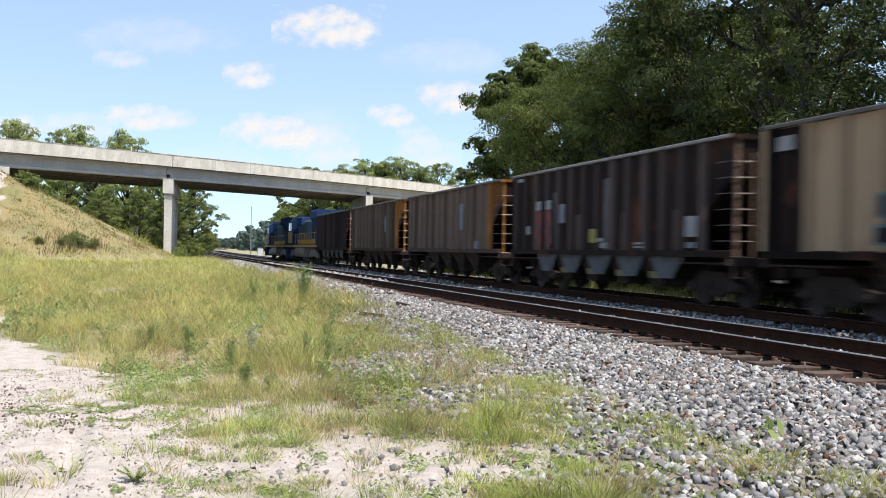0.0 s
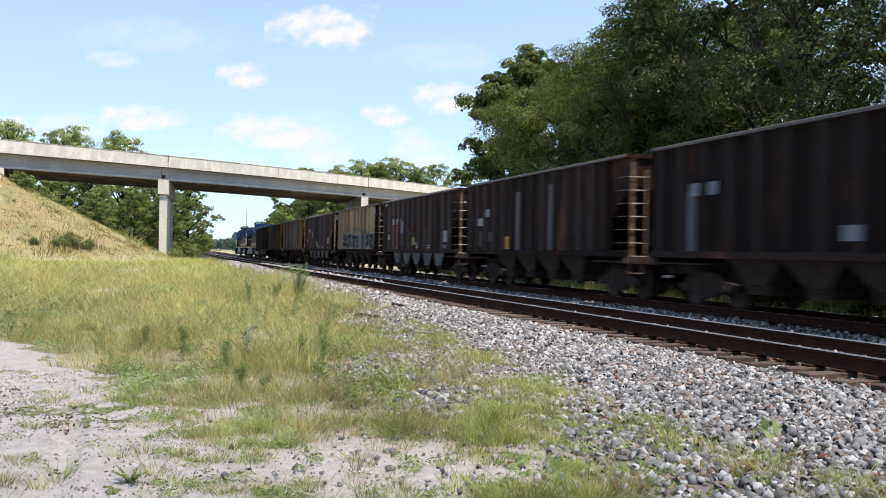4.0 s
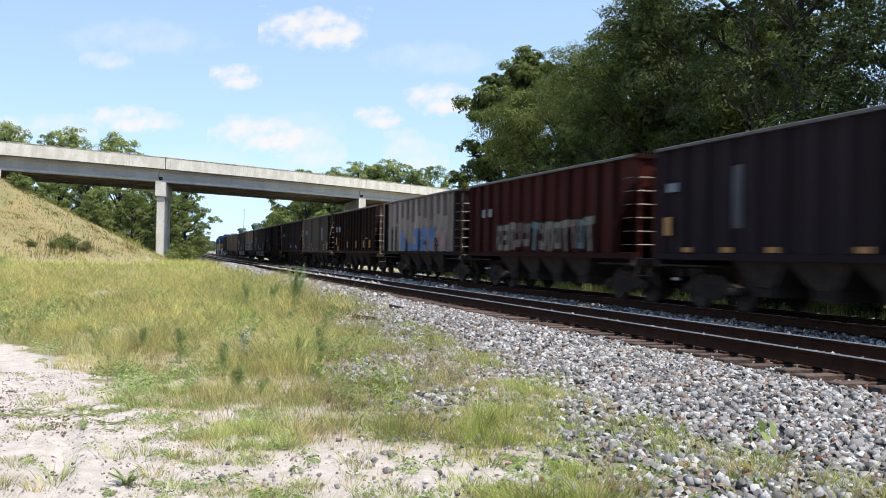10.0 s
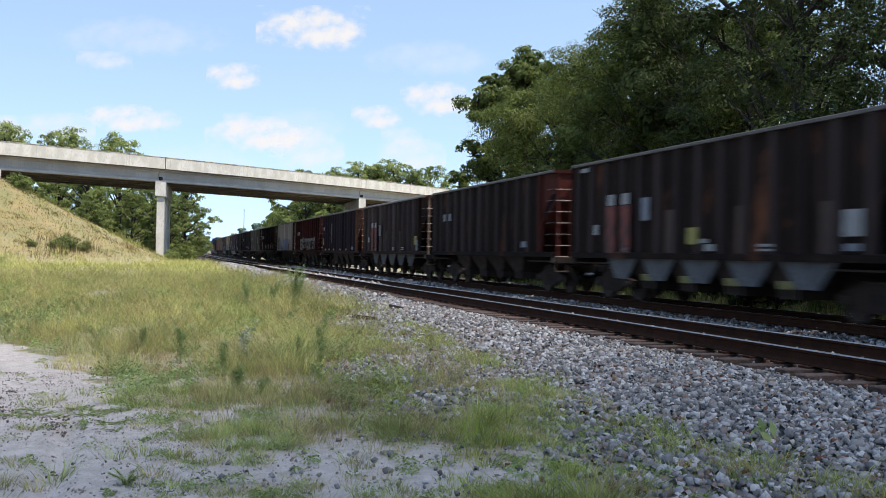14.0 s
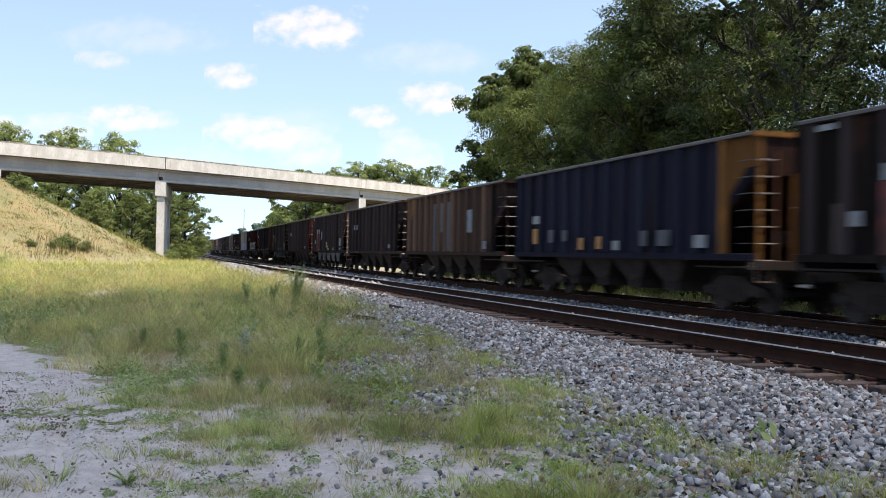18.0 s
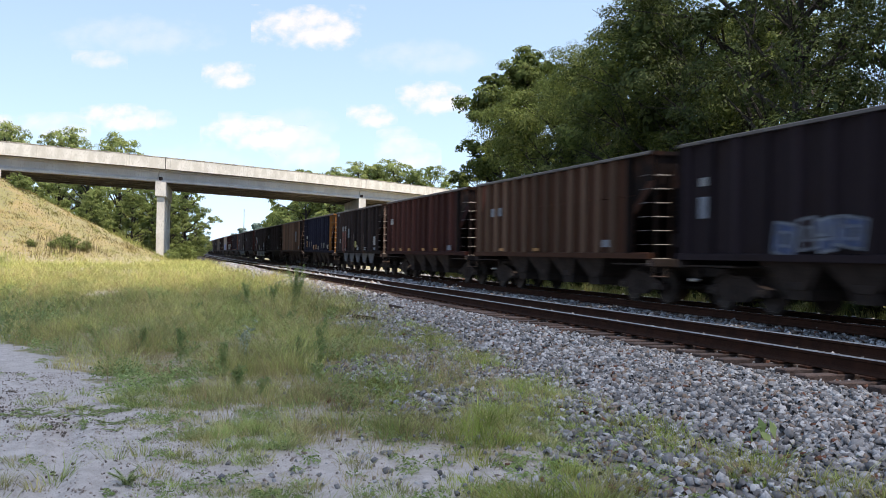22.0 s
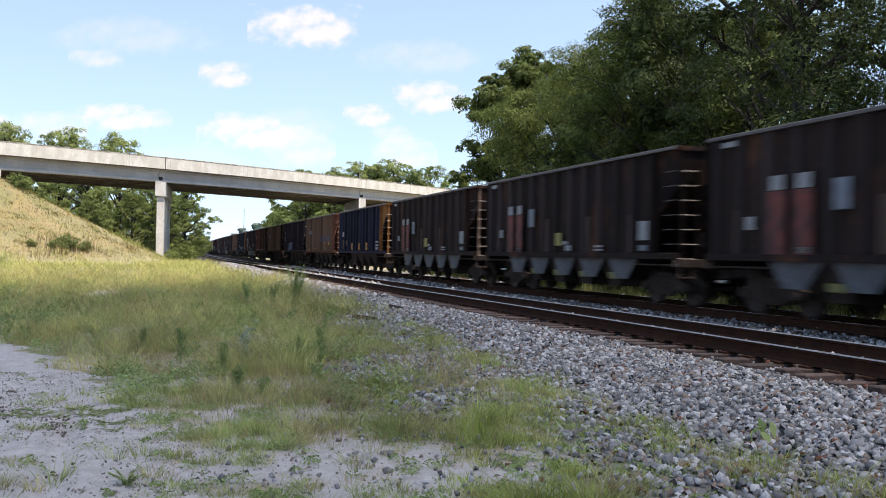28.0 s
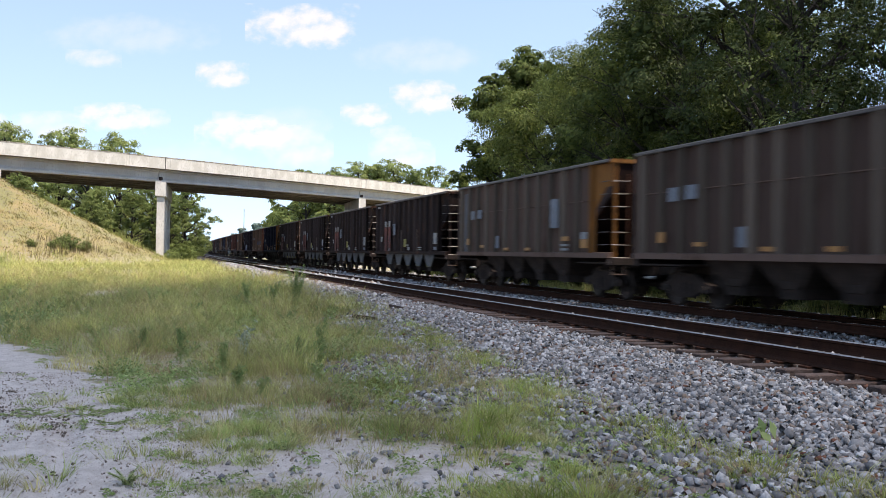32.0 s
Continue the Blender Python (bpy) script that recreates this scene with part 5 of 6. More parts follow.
def locomotive(label):
    """A six-axle road locomotive, nose toward +y."""
    lo = thing("locomotive", label, "locomotive", "engines of the coal train")
    part("underframe", box(bmesh.new(), -1.5, 1.5, -10.9, 10.9, 1.35, 1.62, 0.03), M_LOCO_BLUE, lo)
    part("walkway_stripe", box(bmesh.new(), -1.535, -1.505, -10.8, 10.8, 1.4, 1.58), M_LOCO_YELLOW, lo)
    part("fuel_tank", prism([(-1.35, 0.5), (-1.5, 0.8), (-1.5, 1.34), (1.5, 1.34), (1.5, 0.8), (1.35, 0.5)], -2.9, 2.9), M_SILVERBAR, lo, "dusty fuel tank")
    part("long_hood", prism([(-0.95, 1.62), (-0.95, 3.75), (-0.75, 4.0), (0.75, 4.0), (0.95, 3.75), (0.95, 1.62)], -6.6, 5.0), M_LOCO_GREY, lo)
    part("radiator", prism([(-1.0, 1.62), (-1.0, 3.2), (-1.5, 3.9), (-1.5, 4.45), (-1.35, 4.6), (1.35, 4.6), (1.5, 4.45), (1.5, 3.9), (1.0, 3.2), (1.0, 1.62)], -10.3, -6.6), M_LOCO_BLUE, lo)
    part("hood_stripe", box(bmesh.new(), -0.965, -0.952, -6.4, 4.9, 1.7, 2.1), M_LOCO_YELLOW, lo)
    for i in range(5):
        y = -6.0 + i * 2.1
        part("hood_door", box(bmesh.new(), -0.975, -0.952, y, y + 1.8, 2.2, 3.55, 0.005), M_LOCO_GREY, lo)
    part("dynamic_brake_box", box(bmesh.new(), -1.15, 1.15, 1.4, 4.6, 3.5, 4.3, 0.06), M_LOCO_BLUE, lo)
    part("exhaust_stack", box(bmesh.new(), -0.4, 0.4, -3.4, -2.6, 4.0, 4.35, 0.04), M_UNDER, lo)
    cab = part("cab", prism([(-1.55, 1.62), (-1.55, 3.9), (-1.0, 4.5), (1.0, 4.5), (1.55, 3.9), (1.55, 1.62)], 5.0, 8.1), M_LOCO_BLUE, lo)
    part("cab_stripe", box(bmesh.new(), -1.57, -1.552, 5.0, 8.1, 1.8, 2.9), M_LOCO_YELLOW, cab)
    for y in (5.5, 6.7):
        part("cab_window", box(bmesh.new(), -1.575, -1.55, y, y + 0.9, 3.05, 3.8, 0.01), M_GLASS, cab)
    part("short_hood", prism([(8.1, 1.62), (8.1, 3.6), (8.9, 3.2), (10.2, 2.9), (10.4, 1.62)], -1.1, 1.1, "x"), M_LOCO_YELLOW, lo)
    part("pilot", prism([(10.4, 0.3), (10.4, 1.35), (10.9, 1.35), (11.1, 0.3)], -1.45, 1.45, "x"), M_LOCO_BLUE, lo)
    rail = bmesh.new()
    for y in np.arange(-10.5, 4.9, 1.55):
        tube(rail, [(-1.45, y, 1.62), (-1.45, y, 2.65)], [0.018, 0.018], 5)
    tube(rail, [(-1.45, -10.5, 2.65), (-1.45, 4.8, 2.65)], [0.018, 0.018], 5)
    part("handrail", rail, M_LOCO_YELLOW, lo)
    part("coupler", ME["coupler"], M_WHEEL, lo, at=pose(0, 10.9 - HALF - 0.45, 0))
    part("coupler", ME["coupler"], M_WHEEL, lo, at=FLIP @ pose(0, 10.9 - HALF - 0.45, 0))
    for y in (-6.6, 6.6):
        t = part("truck", prism([(y - 2.5, 0.45), (y - 2.5, 0.75), (y - 1.2, 1.15), (y + 1.2, 1.15), (y + 2.5, 0.75), (y + 2.5, 0.45), (y + 0.8, 0.6), (y - 0.8, 0.6)], -1.18, -1.0, "x"), M_SILVERBAR, lo, "three-axle truck")
        part("side_frame", prism([(y - 2.5, 0.45), (y - 2.5, 0.75), (y - 1.2, 1.15), (y + 1.2, 1.15), (y + 2.5, 0.75), (y + 2.5, 0.45), (y + 0.8, 0.6), (y - 0.8, 0.6)], 1.0, 1.18, "x"), M_SILVERBAR, t)
        part("bolster", box(bmesh.new(), -1.0, 1.0, y - 0.3, y + 0.3, 0.7, 1.35), M_UNDER, t)
        for d in (-1.8, 0, 1.8):
            part("axle", ME["axle"], M_WHEEL, t, at=pose(0, y + d, 0.457))
            part("wheel", ME["wheel"], M_WHEEL, t, at=pose(-0.80, y + d, 0.457))
            part("wheel", ME["wheel"], M_WHEEL, t, at=pose(0.80, y + d, 0.457, 0, 0, 180))
    return lo


MOVERS.append((locomotive("blue and yellow diesel locomotive with flared radiator"), PITCH[0] - 0.55 + 11.15))
MOVERS.append((locomotive("leading blue diesel locomotive with yellow nose"), PITCH[0] - 0.55 + 11.15 + 22.4))

# ---- trees ----


def leaf_quads(centres, normals, size, rng, aspect=1.7):
    """Diamond leaves at centres, tilted about their normals."""
    n = len(centres)
    ref = rng.normal(size=(n, 3))
    a = np.cross(normals, ref)
    a /= np.linalg.norm(a, axis=1, keepdims=True) + 1e-9
    b = np.cross(normals, a)
    s = (size * rng.uniform(0.6, 1.3, n))[:, None]
    fold = normals * s * 0.12
    v = np.stack([centres - a * s * 0.5 * aspect, centres + b * s * 0.42 + fold, centres + a * s * 0.5 * aspect, centres - b * s * 0.42 + fold], 1).reshape(-1, 3)
    f = np.arange(4 * n).reshape(n, 4)
    return v, f


def tree_meshes(name, height, spread, leaves, size, mat, seed, low=0.25, lobes=20, droop=0.0, per=40, core=12):
    """Trunk with limbs, and a crown of leaf sprays gathered in uneven lobes."""
    rng = np.random.default_rng(seed)
    bm = bmesh.new()
    r0 = 0.018 * height + 0.06
    top = Vector((rng.uniform(-0.4, 0.4), rng.uniform(-0.4, 0.4), height * 0.86))
    mid = Vector((rng.uniform(-0.3, 0.3), rng.uniform(-0.3, 0.3), height * 0.45))
    tube(bm, [(0, 0, -0.3), (0, 0, 0.3), mid, top], [r0 * 1.35, r0, r0 * 0.6, r0 * 0.12], 9)
    cs, rs = [], []
    for i in range(lobes):
        f = (i + 0.5) / lobes
        z = height * (low + (0.93 - low) * f)
        wide = spread * (0.55 + 0.55 * math.sin(math.pi * min(1, (f * 0.85 + 0.1))) ** 0.7) * rng.uniform(0.45, 1.12)
        if f > 0.85:
            wide *= 0.62
        a = i * 2.4 + rng.uniform(-0.4, 0.4)
        rad = spread * rng.uniform(0.18, 0.46) * (20 / lobes) ** 0.42
        c = np.array([math.cos(a) * (wide - rad * 0.6), math.sin(a) * (wide - rad * 0.6), z])
        cs.append(c)
        rs.append(rad)
        base = Vector((0, 0, 0)).lerp(top, max(0.15, f * 0.8))
        base.z = max(height * 0.16, z - rad * 1.3 - spread * 0.15)
        tip = Vector(c)
        tube(bm, [base, base.lerp(tip, 0.5) + Vector((0, 0, -0.15 * rad)), tip], [r0 * 0.42, r0 * 0.24, 0.02], 5)
        for _ in range(3):
            e = tip + Vector(rng.normal(size=3)) * rad * 0.5
            tube(bm, [base.lerp(tip, 0.6), e], [r0 * 0.14, 0.012], 3)
    trunk = bpy.data.meshes.new(name + "_trunk")
    bm.to_mesh(trunk)
    bm.free()
    trunk.materials.append(M_BARK)
    cs, rs = np.array(cs), np.array(rs)
    share = rs ** 2 / (rs ** 2).sum()
    pts, nrm, siz = [], [], []
    for c, r, q in zip(cs, rs, share):
        k = max(4, int(leaves * q / per))
        d = rng.normal(size=(k, 3))
        d /= np.linalg.norm(d, axis=1, keepdims=True)
        d[:, 2] = np.where(d[:, 2] < -0.55, -d[:, 2], d[:, 2])
        hub = c + d * (r * rng.uniform(0.7, 0.98, k))[:, None] * np.array([1.1, 1.1, 0.85])
        hub[:, 2] -= droop * np.hypot(d[:, 0], d[:, 1]) * r
        rr = r * rng.uniform(0.24, 0.46, k)
        e = rng.normal(size=(k, per, 3)) + d[:, None, :] * 0.5 + np.array([0, 0, 0.35])
        e /= np.linalg.norm(e, axis=2, keepdims=True)
        rad = (rr[:, None] * rng.uniform(0.45, 1.15, (k, per)))[:, :, None]
        pts.append((hub[:, None, :] + e * rad * np.array([1.15, 1.15, 0.75])).reshape(-1, 3))
        nrm.append((e * 0.55 + d[:, None, :] * 0.55 + rng.normal(size=(k, per, 3)) * 0.3 + np.array([0, 0, 0.12])).reshape(-1, 3))
        siz.append(np.full(k * per, size))
        m = max(6, k * per // core)
        g = rng.normal(size=(m, 3))
        g /= np.linalg.norm(g, axis=1, keepdims=True)
        pts.append(c + g * (r * rng.uniform(0.15, 0.58, m))[:, None])
        nrm.append(g + rng.normal(size=(m, 3)) * 0.4)
        siz.append(np.full(m, size * 2.2))
    pp, nn, sz = np.concatenate(pts), np.concatenate(nrm), np.concatenate(siz)
    nn /= np.linalg.norm(nn, axis=1, keepdims=True)
    v, f = leaf_quads(pp, nn, sz, rng)
    return trunk, mesh_arrays(name + "_crown", v, f, mat)


def place_tree(name, meshes, x, y, scale, turn, label, group, category="tree", z=None):
    gz = float(land(np.array(float(x)), np.array(float(y)))) if z is None else z
    t = thing(name, label, category, group, at=pose(x, y, gz, 0, 0, turn))
    t.scale = (scale, scale, scale)
    part("trunk", meshes[0], None, t)
    part("crown", meshes[1], None, t)
    return t


OAKS = [tree_meshes("oak", 15.0, 5.6, 54000, 0.086, M_LEAF_DARK, 11, 0.2, 26, 0.1, 120, 9), tree_meshes("oak", 16.0, 5.0, 54000, 0.086, M_LEAF_DARK, 12, 0.2, 26, 0.1, 120, 9),
        tree_meshes("oak", 14.0, 5.8, 52000, 0.088, M_LEAF_OAK, 13, 0.16, 26, 0.1, 110, 9), tree_meshes("oak", 15.0, 5.6, 12000, 0.22, M_LEAF_DARK, 14, 0.10, 40, 0.2, 40),
        tree_meshes("oak", 13.8, 3.4, 26000, 0.13, M_LEAF_OAK, 15, 0.10, 24, 0.15, 90, 9),
        tree_meshes("oak", 15.5, 5.4, 36000, 0.082, M_LEAF_DARK, 16, 0.2, 26, 0.1, 100, 50)]
OAK_ROW = ((23.9, 60.5, 1.10, 10, 4), (25.3, 60.0, 1.18, 200, 4), (25.4, 55.0, 0.90, 70, 2), (24.2, 49.0, 0.93, 140, 2), (25.0, 44.0, 1.02, 200, 0), (23.5, 38.5, 1.0, 260, 2), (24.5, 34.0, 1.02, 320, 1),
           (22.5, 28.5, 0.98, 30, 5), (25.0, 24.0, 1.0, 95, 5), (22.5, 18.5, 1.0, 150, 0), (24.0, 12.0, 1.0, 215, 3), (23.0, 5.0, 1.0, 300, 3),
           (33, 53, 1.05, 80, 3), (33, 44, 1.06, 120, 3), (34, 24, 0.95, 230, 3), (34, 14, 1.1, 10, 3), (33, 4, 1.1, 60, 3))
for x, y, s, r, v in OAK_ROW:
    place_tree("oak_tree", OAKS[v], x, y, s, r, "tall dark green oak tree beyond the railway" if v < 2 else "broad mid-green tree beyond the railway", "trees behind the train")

SCRUB = [tree_meshes("shrub", 2.6, 1.7, 3600, 0.13, M_LEAF_DARK, 31, 0.05, 10), tree_meshes("shrub", 2.0, 1.6, 3000, 0.12, M_LEAF_MID, 32, 0.05, 9)]
rng = random.Random(8)
for i in range(26):
    y = 4 + i * 2.6
    place_tree("shrub", SCRUB[i % 2], rng.uniform(18.9, 20.5), y, rng.uniform(0.7, 1.25), rng.uniform(0, 360), "dark green shrub at the edge of the trees", "scrub behind the tracks", "shrub")

MIDS = [tree_meshes("poplar", 14.6, 4.5, 17000, 0.155, M_LEAF_PALE, 21, 0.14, 34, 0.0, 60, 30), tree_meshes("sweetgum", 13.0, 4.4, 15000, 0.16, M_LEAF_MID, 22, 0.05, 34, 0.0, 60, 14),
        tree_meshes("gum", 12.0, 4.2, 15000, 0.16, M_LEAF_MID, 23, 0.05, 34, 0.0, 60, 14)]
MIDFAR = tree_meshes("gum", 12.5, 4.3, 4000, 0.32, M_LEAF_MID, 24, 0.05, 26)
# beside and beyond the overpass, left of the line
for x, y, s, r, v in ((4.7, 124, 0.80, 0, 1), (2.6, 118, 0.62, 60, 1), (0.5, 112, 0.70, 40, 2), (-3.4, 116, 1.0, 90, 0), (-6.5, 108, 0.78, 140, 1), (-9.6, 116, 1.03, 200, 0), (-13, 110, 0.8, 250, 1),
                      (-15.5, 115, 1.05, 310, 0), (-21, 112, 0.95, 20, 1), (-25, 120, 1.1, 80, 0), (-31, 116, 1.1, 130, 2), (-38, 124, 1.2, 180, 1), (-1.5, 104, 0.55, 10, 1), (-5.5, 101, 0.5, 50, 2), (-9.5, 100, 0.45, 100, 1),
                      (-46, 118, 1.2, 10, 2), (-20, 126, 1.15, 30, 1), (-8, 128, 1.0, 230, 0), (4.6, 134, 0.7, 80, 2), (-3, 138, 0.8, 15, 2), (1.5, 140, 0.8, 95, 1), (-13, 138, 0.85, 300, 1), (-27, 134, 0.9, 40, 2)):
    place_tree("roadside_tree", MIDS[v] if y < 125 else MIDFAR, x, y, s, r, "sunlit green tree behind the overpass", "trees beyond the overpass")
# right of the line beyond the overpass
for x, y, s, r, v in ((24.3, 150, 1.25, 33, 2), (28, 145, 1.0, 111, 0), (31.3, 140, 1.04, 0, 0), (33.6, 141, 1.15, 60, 1), (36.7, 140, 1.03, 10, 0), (38.6, 138, 0.93, 200, 1), (28, 150, 0.95, 100, 2), (30, 165, 0.95, 150, 1), (27, 178, 0.92, 200, 1), (29, 192, 1.0, 250, 2), (28, 208, 0.95, 300, 1), (30, 224, 0.95, 20, 1),
                      (32, 240, 1.0, 70, 2), (33, 258, 0.95, 120, 1), (36, 278, 0.9, 170, 1), (40.6, 135, 0.9, 260, 2), (27, 126, 0.62, 330, 1), (36, 148, 1.0, 15, 0), (33, 172, 1.1, 75, 1), (26, 142, 0.6, 20, 1)):
    place_tree("trackside_tree", MIDS[v] if y < 152 else MIDFAR, x, y, s, r, "green tree along the far side of the line", "trees beyond the overpass")

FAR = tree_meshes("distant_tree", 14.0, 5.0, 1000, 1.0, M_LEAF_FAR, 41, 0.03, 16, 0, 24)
rng = random.Random(5)
for i in range(24):
    y = 330 + i * 30
    for side in (-1, 1):
        x = bend(FAR_TRACK, y) + (rng.uniform(13, 19) if side > 0 else -rng.uniform(17, 26))
        place_tree("distant_tree", FAR, x, y, rng.uniform(0.58, 0.85), rng.uniform(0, 360), "distant tree along the railway, haze painted into its leaves", "distant trees")

for i in range(20):
    place_tree("distant_tree", FAR, 38 + i * 4.2, 1015 + rng.uniform(-6, 25), 0.5 + 0.035 * i + rng.uniform(-0.08, 0.12), rng.uniform(0, 360), "distant tree beyond the bend of the line, haze painted into its leaves", "distant trees")

for x, y, s in ((-0.6, 85.2, 0.62), (2.9, 88.0, 0.7), (3.8, 91, 0.8), (-2.0, 88, 0.9), (-4.0, 90.5, 1.0), (-9.2, 75.8, 0.5), (-5.9, 66.2, 0.24), (-4.9, 66.7, 0.36), (-4.0, 67.3, 0.27), (-7.2, 65.6, 0.2), (-5.3, 67.4, 0.28)):
    place_tree("shrub", SCRUB[1], x, y, s, x * 50, "low green shrub by the overpass", "scrub by the overpass", "shrub")

# ---- ballast ----


def stones(name, x0, x1, y0, y1, per_m2, size, seed, keep, mat=None, label="pale grey crushed granite ballast stones", category="ballast"):
    rng = np.random.default_rng(seed)
    n = int((x1 - x0) * (y1 - y0) * per_m2)
    y = rng.uniform(y0, y1, n)
    x = rng.uniform(x0, x1, n) + BEND * y * y
    ok = rng.uniform(size=n) < keep(x, y)
    x, y = x[ok], y[ok]
    n = len(x)
    cube = np.array([(-1, -1, -1), (1, -1, -1), (1, 1, -1), (-1, 1, -1), (-1, -1, 1), (1, -1, 1), (1, 1, 1), (-1, 1, 1)], float)
    v = cube[None] * rng.uniform(0.7, 1.0, (n, 8, 1)) + rng.normal(size=(n, 8, 3)) * 0.16
    v *= (size * rng.uniform(0.55, 1.25, n))[:, None, None] * np.stack([rng.uniform(0.7, 1.2, n), rng.uniform(0.7, 1.2, n), rng.uniform(0.4, 0.85, n)], 1)[:, None, :]
    for k in range(3):
        a = rng.uniform(0, 6.28, n) if k == 2 else rng.normal(size=n) * 0.75
        c, s = np.cos(a)[:, None], np.sin(a)[:, None]
        i, j = ((1, 2), (0, 2), (0, 1))[k]
        p, q = v[:, :, i].copy(), v[:, :, j].copy()
        v[:, :, i], v[:, :, j] = p * c - q * s, p * s + q * c
    z = land(x, y) + size * rng.uniform(-0.3, 1.5, n)
    v += np.stack([x, y, z], 1)[:, None, :]
    faces = np.array([(4, 5, 6, 7), (0, 1, 5, 4), (1, 2, 6, 5), (2, 3, 7, 6), (3, 0, 4, 7)])
    f = (np.arange(n) * 8)[:, None, None] + faces[None]
    ob = new(name, mesh_arrays(name, v.reshape(-1, 3), f.reshape(-1, 4), mat or M_STONE))
    return tagged(ob, label, category, kind="stuff")


def on_bed(x, y):
    return stony(x, y) ** 1.6


stones("ballast_stones", 1.6, 7.78, 4.0, 14.0, 470, 0.031, 1, on_bed)
stones("ballast_stones", 1.8, 7.78, 14.0, 30.0, 250, 0.036, 2, on_bed)
stones("ballast_stones", 3.2, 7.8, 30.0, 75.0, 75, 0.062, 3, on_bed)
stones("ballast_stones", 7.70, 8.65, 4.0, 34.0, 190, 0.030, 9, lambda x, y: np.clip(0.4 + 0.6 * wob(x * 2, y * 1.7), 0, 1))
stones("ballast_stones", 8.65, 18.4, 4.0, 40.0, 85, 0.043, 4, on_bed)
stones("ballast_stones", 8.65, 18.4, 40.0, 90.0, 18, 0.085, 5, on_bed)
stones("scattered_stones", 0.5, 4.2, 4.2, 16.0, 55, 0.019, 6, lambda x, y: 0.25 + 0.75 * sm(0.8, 3.6, x))
stones("sand_pebbles", 0.2, 3.4, 4.2, 9.5, 60, 0.010, 8, lambda x, y: 0.5 + 0.5 * wob(x * 3, y * 3), M_CLOD, "small brown pebbles and bits of bark on sandy soil", "pebbles")
stones("sand_clods", -4.0, 1.2, 4.2, 13.0, 420, 0.0075, 7, lambda x, y: sandy(x, y) * np.clip(0.5 + 0.7 * wob(x * 4, y * 3), 0, 1), M_CLOD, "small brown clods and grit on the sand", "clods")

stones("rut_debris", -1.9, 0.2, 4.3, 11.5, 420, 0.012, 15, lambda x, y: np.clip(np.exp(-((x + 0.55 + 0.05 * (y - 6)) / 0.10) ** 2) + 0.8 * np.exp(-((x + 1.17 + 0.05 * (y - 6)) / 0.09) ** 2), 0, 1) * sm(-0.1, 0.6, wob(x * 4, y * 5)),
       M_DEBRIS, "dark bits of bark and soil in the wheel ruts", "debris")

# ---- grass ----


def blades(name, x, y, height, width, mat, seed, label, lean=0.35, clump=0):
    """Bent blades of grass, each five corners in two pieces, joined."""
    rng = np.random.default_rng(seed)
    n = len(x)
    h = height * rng.uniform(0.55, 1.35, n)
    w = width * rng.uniform(0.7, 1.3, n)
    a = rng.uniform(0, 6.283, n)
    la = rng.uniform(0, 6.283, n)
    h = h * np.clip(1.0 + 0.55 * lumps(x, y, 1.7, 77), 0.45, 1.7)
    if clump:
        cx, cy = x.reshape(-1, clump).mean(1), y.reshape(-1, clump).mean(1)
        la = np.arctan2(y - np.repeat(cy, clump), x - np.repeat(cx, clump)) + rng.normal(size=n) * 0.5
        h = h * np.repeat(rng.uniform(0.5, 1.5, n // clump), clump)
    ln = h * lean * rng.uniform(0.2, 1.6, n)
    dx, dy = np.cos(a) * w / 2, np.sin(a) * w / 2
    lx, ly = np.cos(la) * ln, np.sin(la) * ln
    z = land(x, y) - 0.01
    v = np.stack([np.stack([x - dx, y - dy, z], 1), np.stack([x + dx, y + dy, z], 1),
                  np.stack([x + dx * 0.7 + lx * 0.35, y + dy * 0.7 + ly * 0.35, z + h * 0.55], 1), np.stack([x - dx * 0.7 + lx * 0.35, y - dy * 0.7 + ly * 0.35, z + h * 0.55], 1),
                  np.stack([x + lx, y + ly, z + h * 0.98], 1), np.stack([x + lx * 1.02 + dx * 0.1, y + ly * 1.02, z + h], 1)], 1).reshape(-1, 3)
    b = (np.arange(n) * 6)[:, None]
    f = np.concatenate([b + np.array([0, 1, 2, 3]), b + np.array([3, 2, 5, 4])], 1).reshape(-1, 4)
    return tagged(new(name, mesh_arrays(name, v, f, mat)), label, "grass", kind="stuff")


def lumps(x, y, scale, seed):
    """Irregular patches, about -1..1."""
    r = np.random.default_rng(seed)
    out = 0
    for k in range(9):
        a, w = r.uniform(0, 6.283), scale * r.uniform(0.6, 2.2)
        out = out + np.sin((x * np.cos(a) + y * np.sin(a)) * w + r.uniform(0, 6.283) + 1.2 * np.sin((x * np.sin(a) - y * np.cos(a)) * w * 0.7))
    return out / 4.2


def scatter(x0, x1, y0, y1, per_m2, seed, keep, clump=0, spread=0.08):
    rng = np.random.default_rng(seed)
    n = int((x1 - x0) * (y1 - y0) * per_m2 / max(1, clump))
    x, y = rng.uniform(x0, x1, n), rng.uniform(y0, y1, n)
    ok = rng.uniform(size=n) < keep(x, y)
    x, y = x[ok], y[ok]
    if clump:
        x, y = np.repeat(x, clump), np.repeat(y, clump)
        x, y = x + rng.normal(size=len(x)) * spread, y + rng.normal(size=len(y)) * spread
    return x, y


def meadow(x, y):
    edge = 1.5 + 2.8 * sm(9, 26, y)
    return np.clip((1 - sandy(x, y)) * (1 - sm(edge, edge + 1.8, x - BEND * y * y)) * (0.22 + 1.2 * lumps(x, y, 2.6, 21) + 0.35 * sm(14, 26, y)), 0, 1)


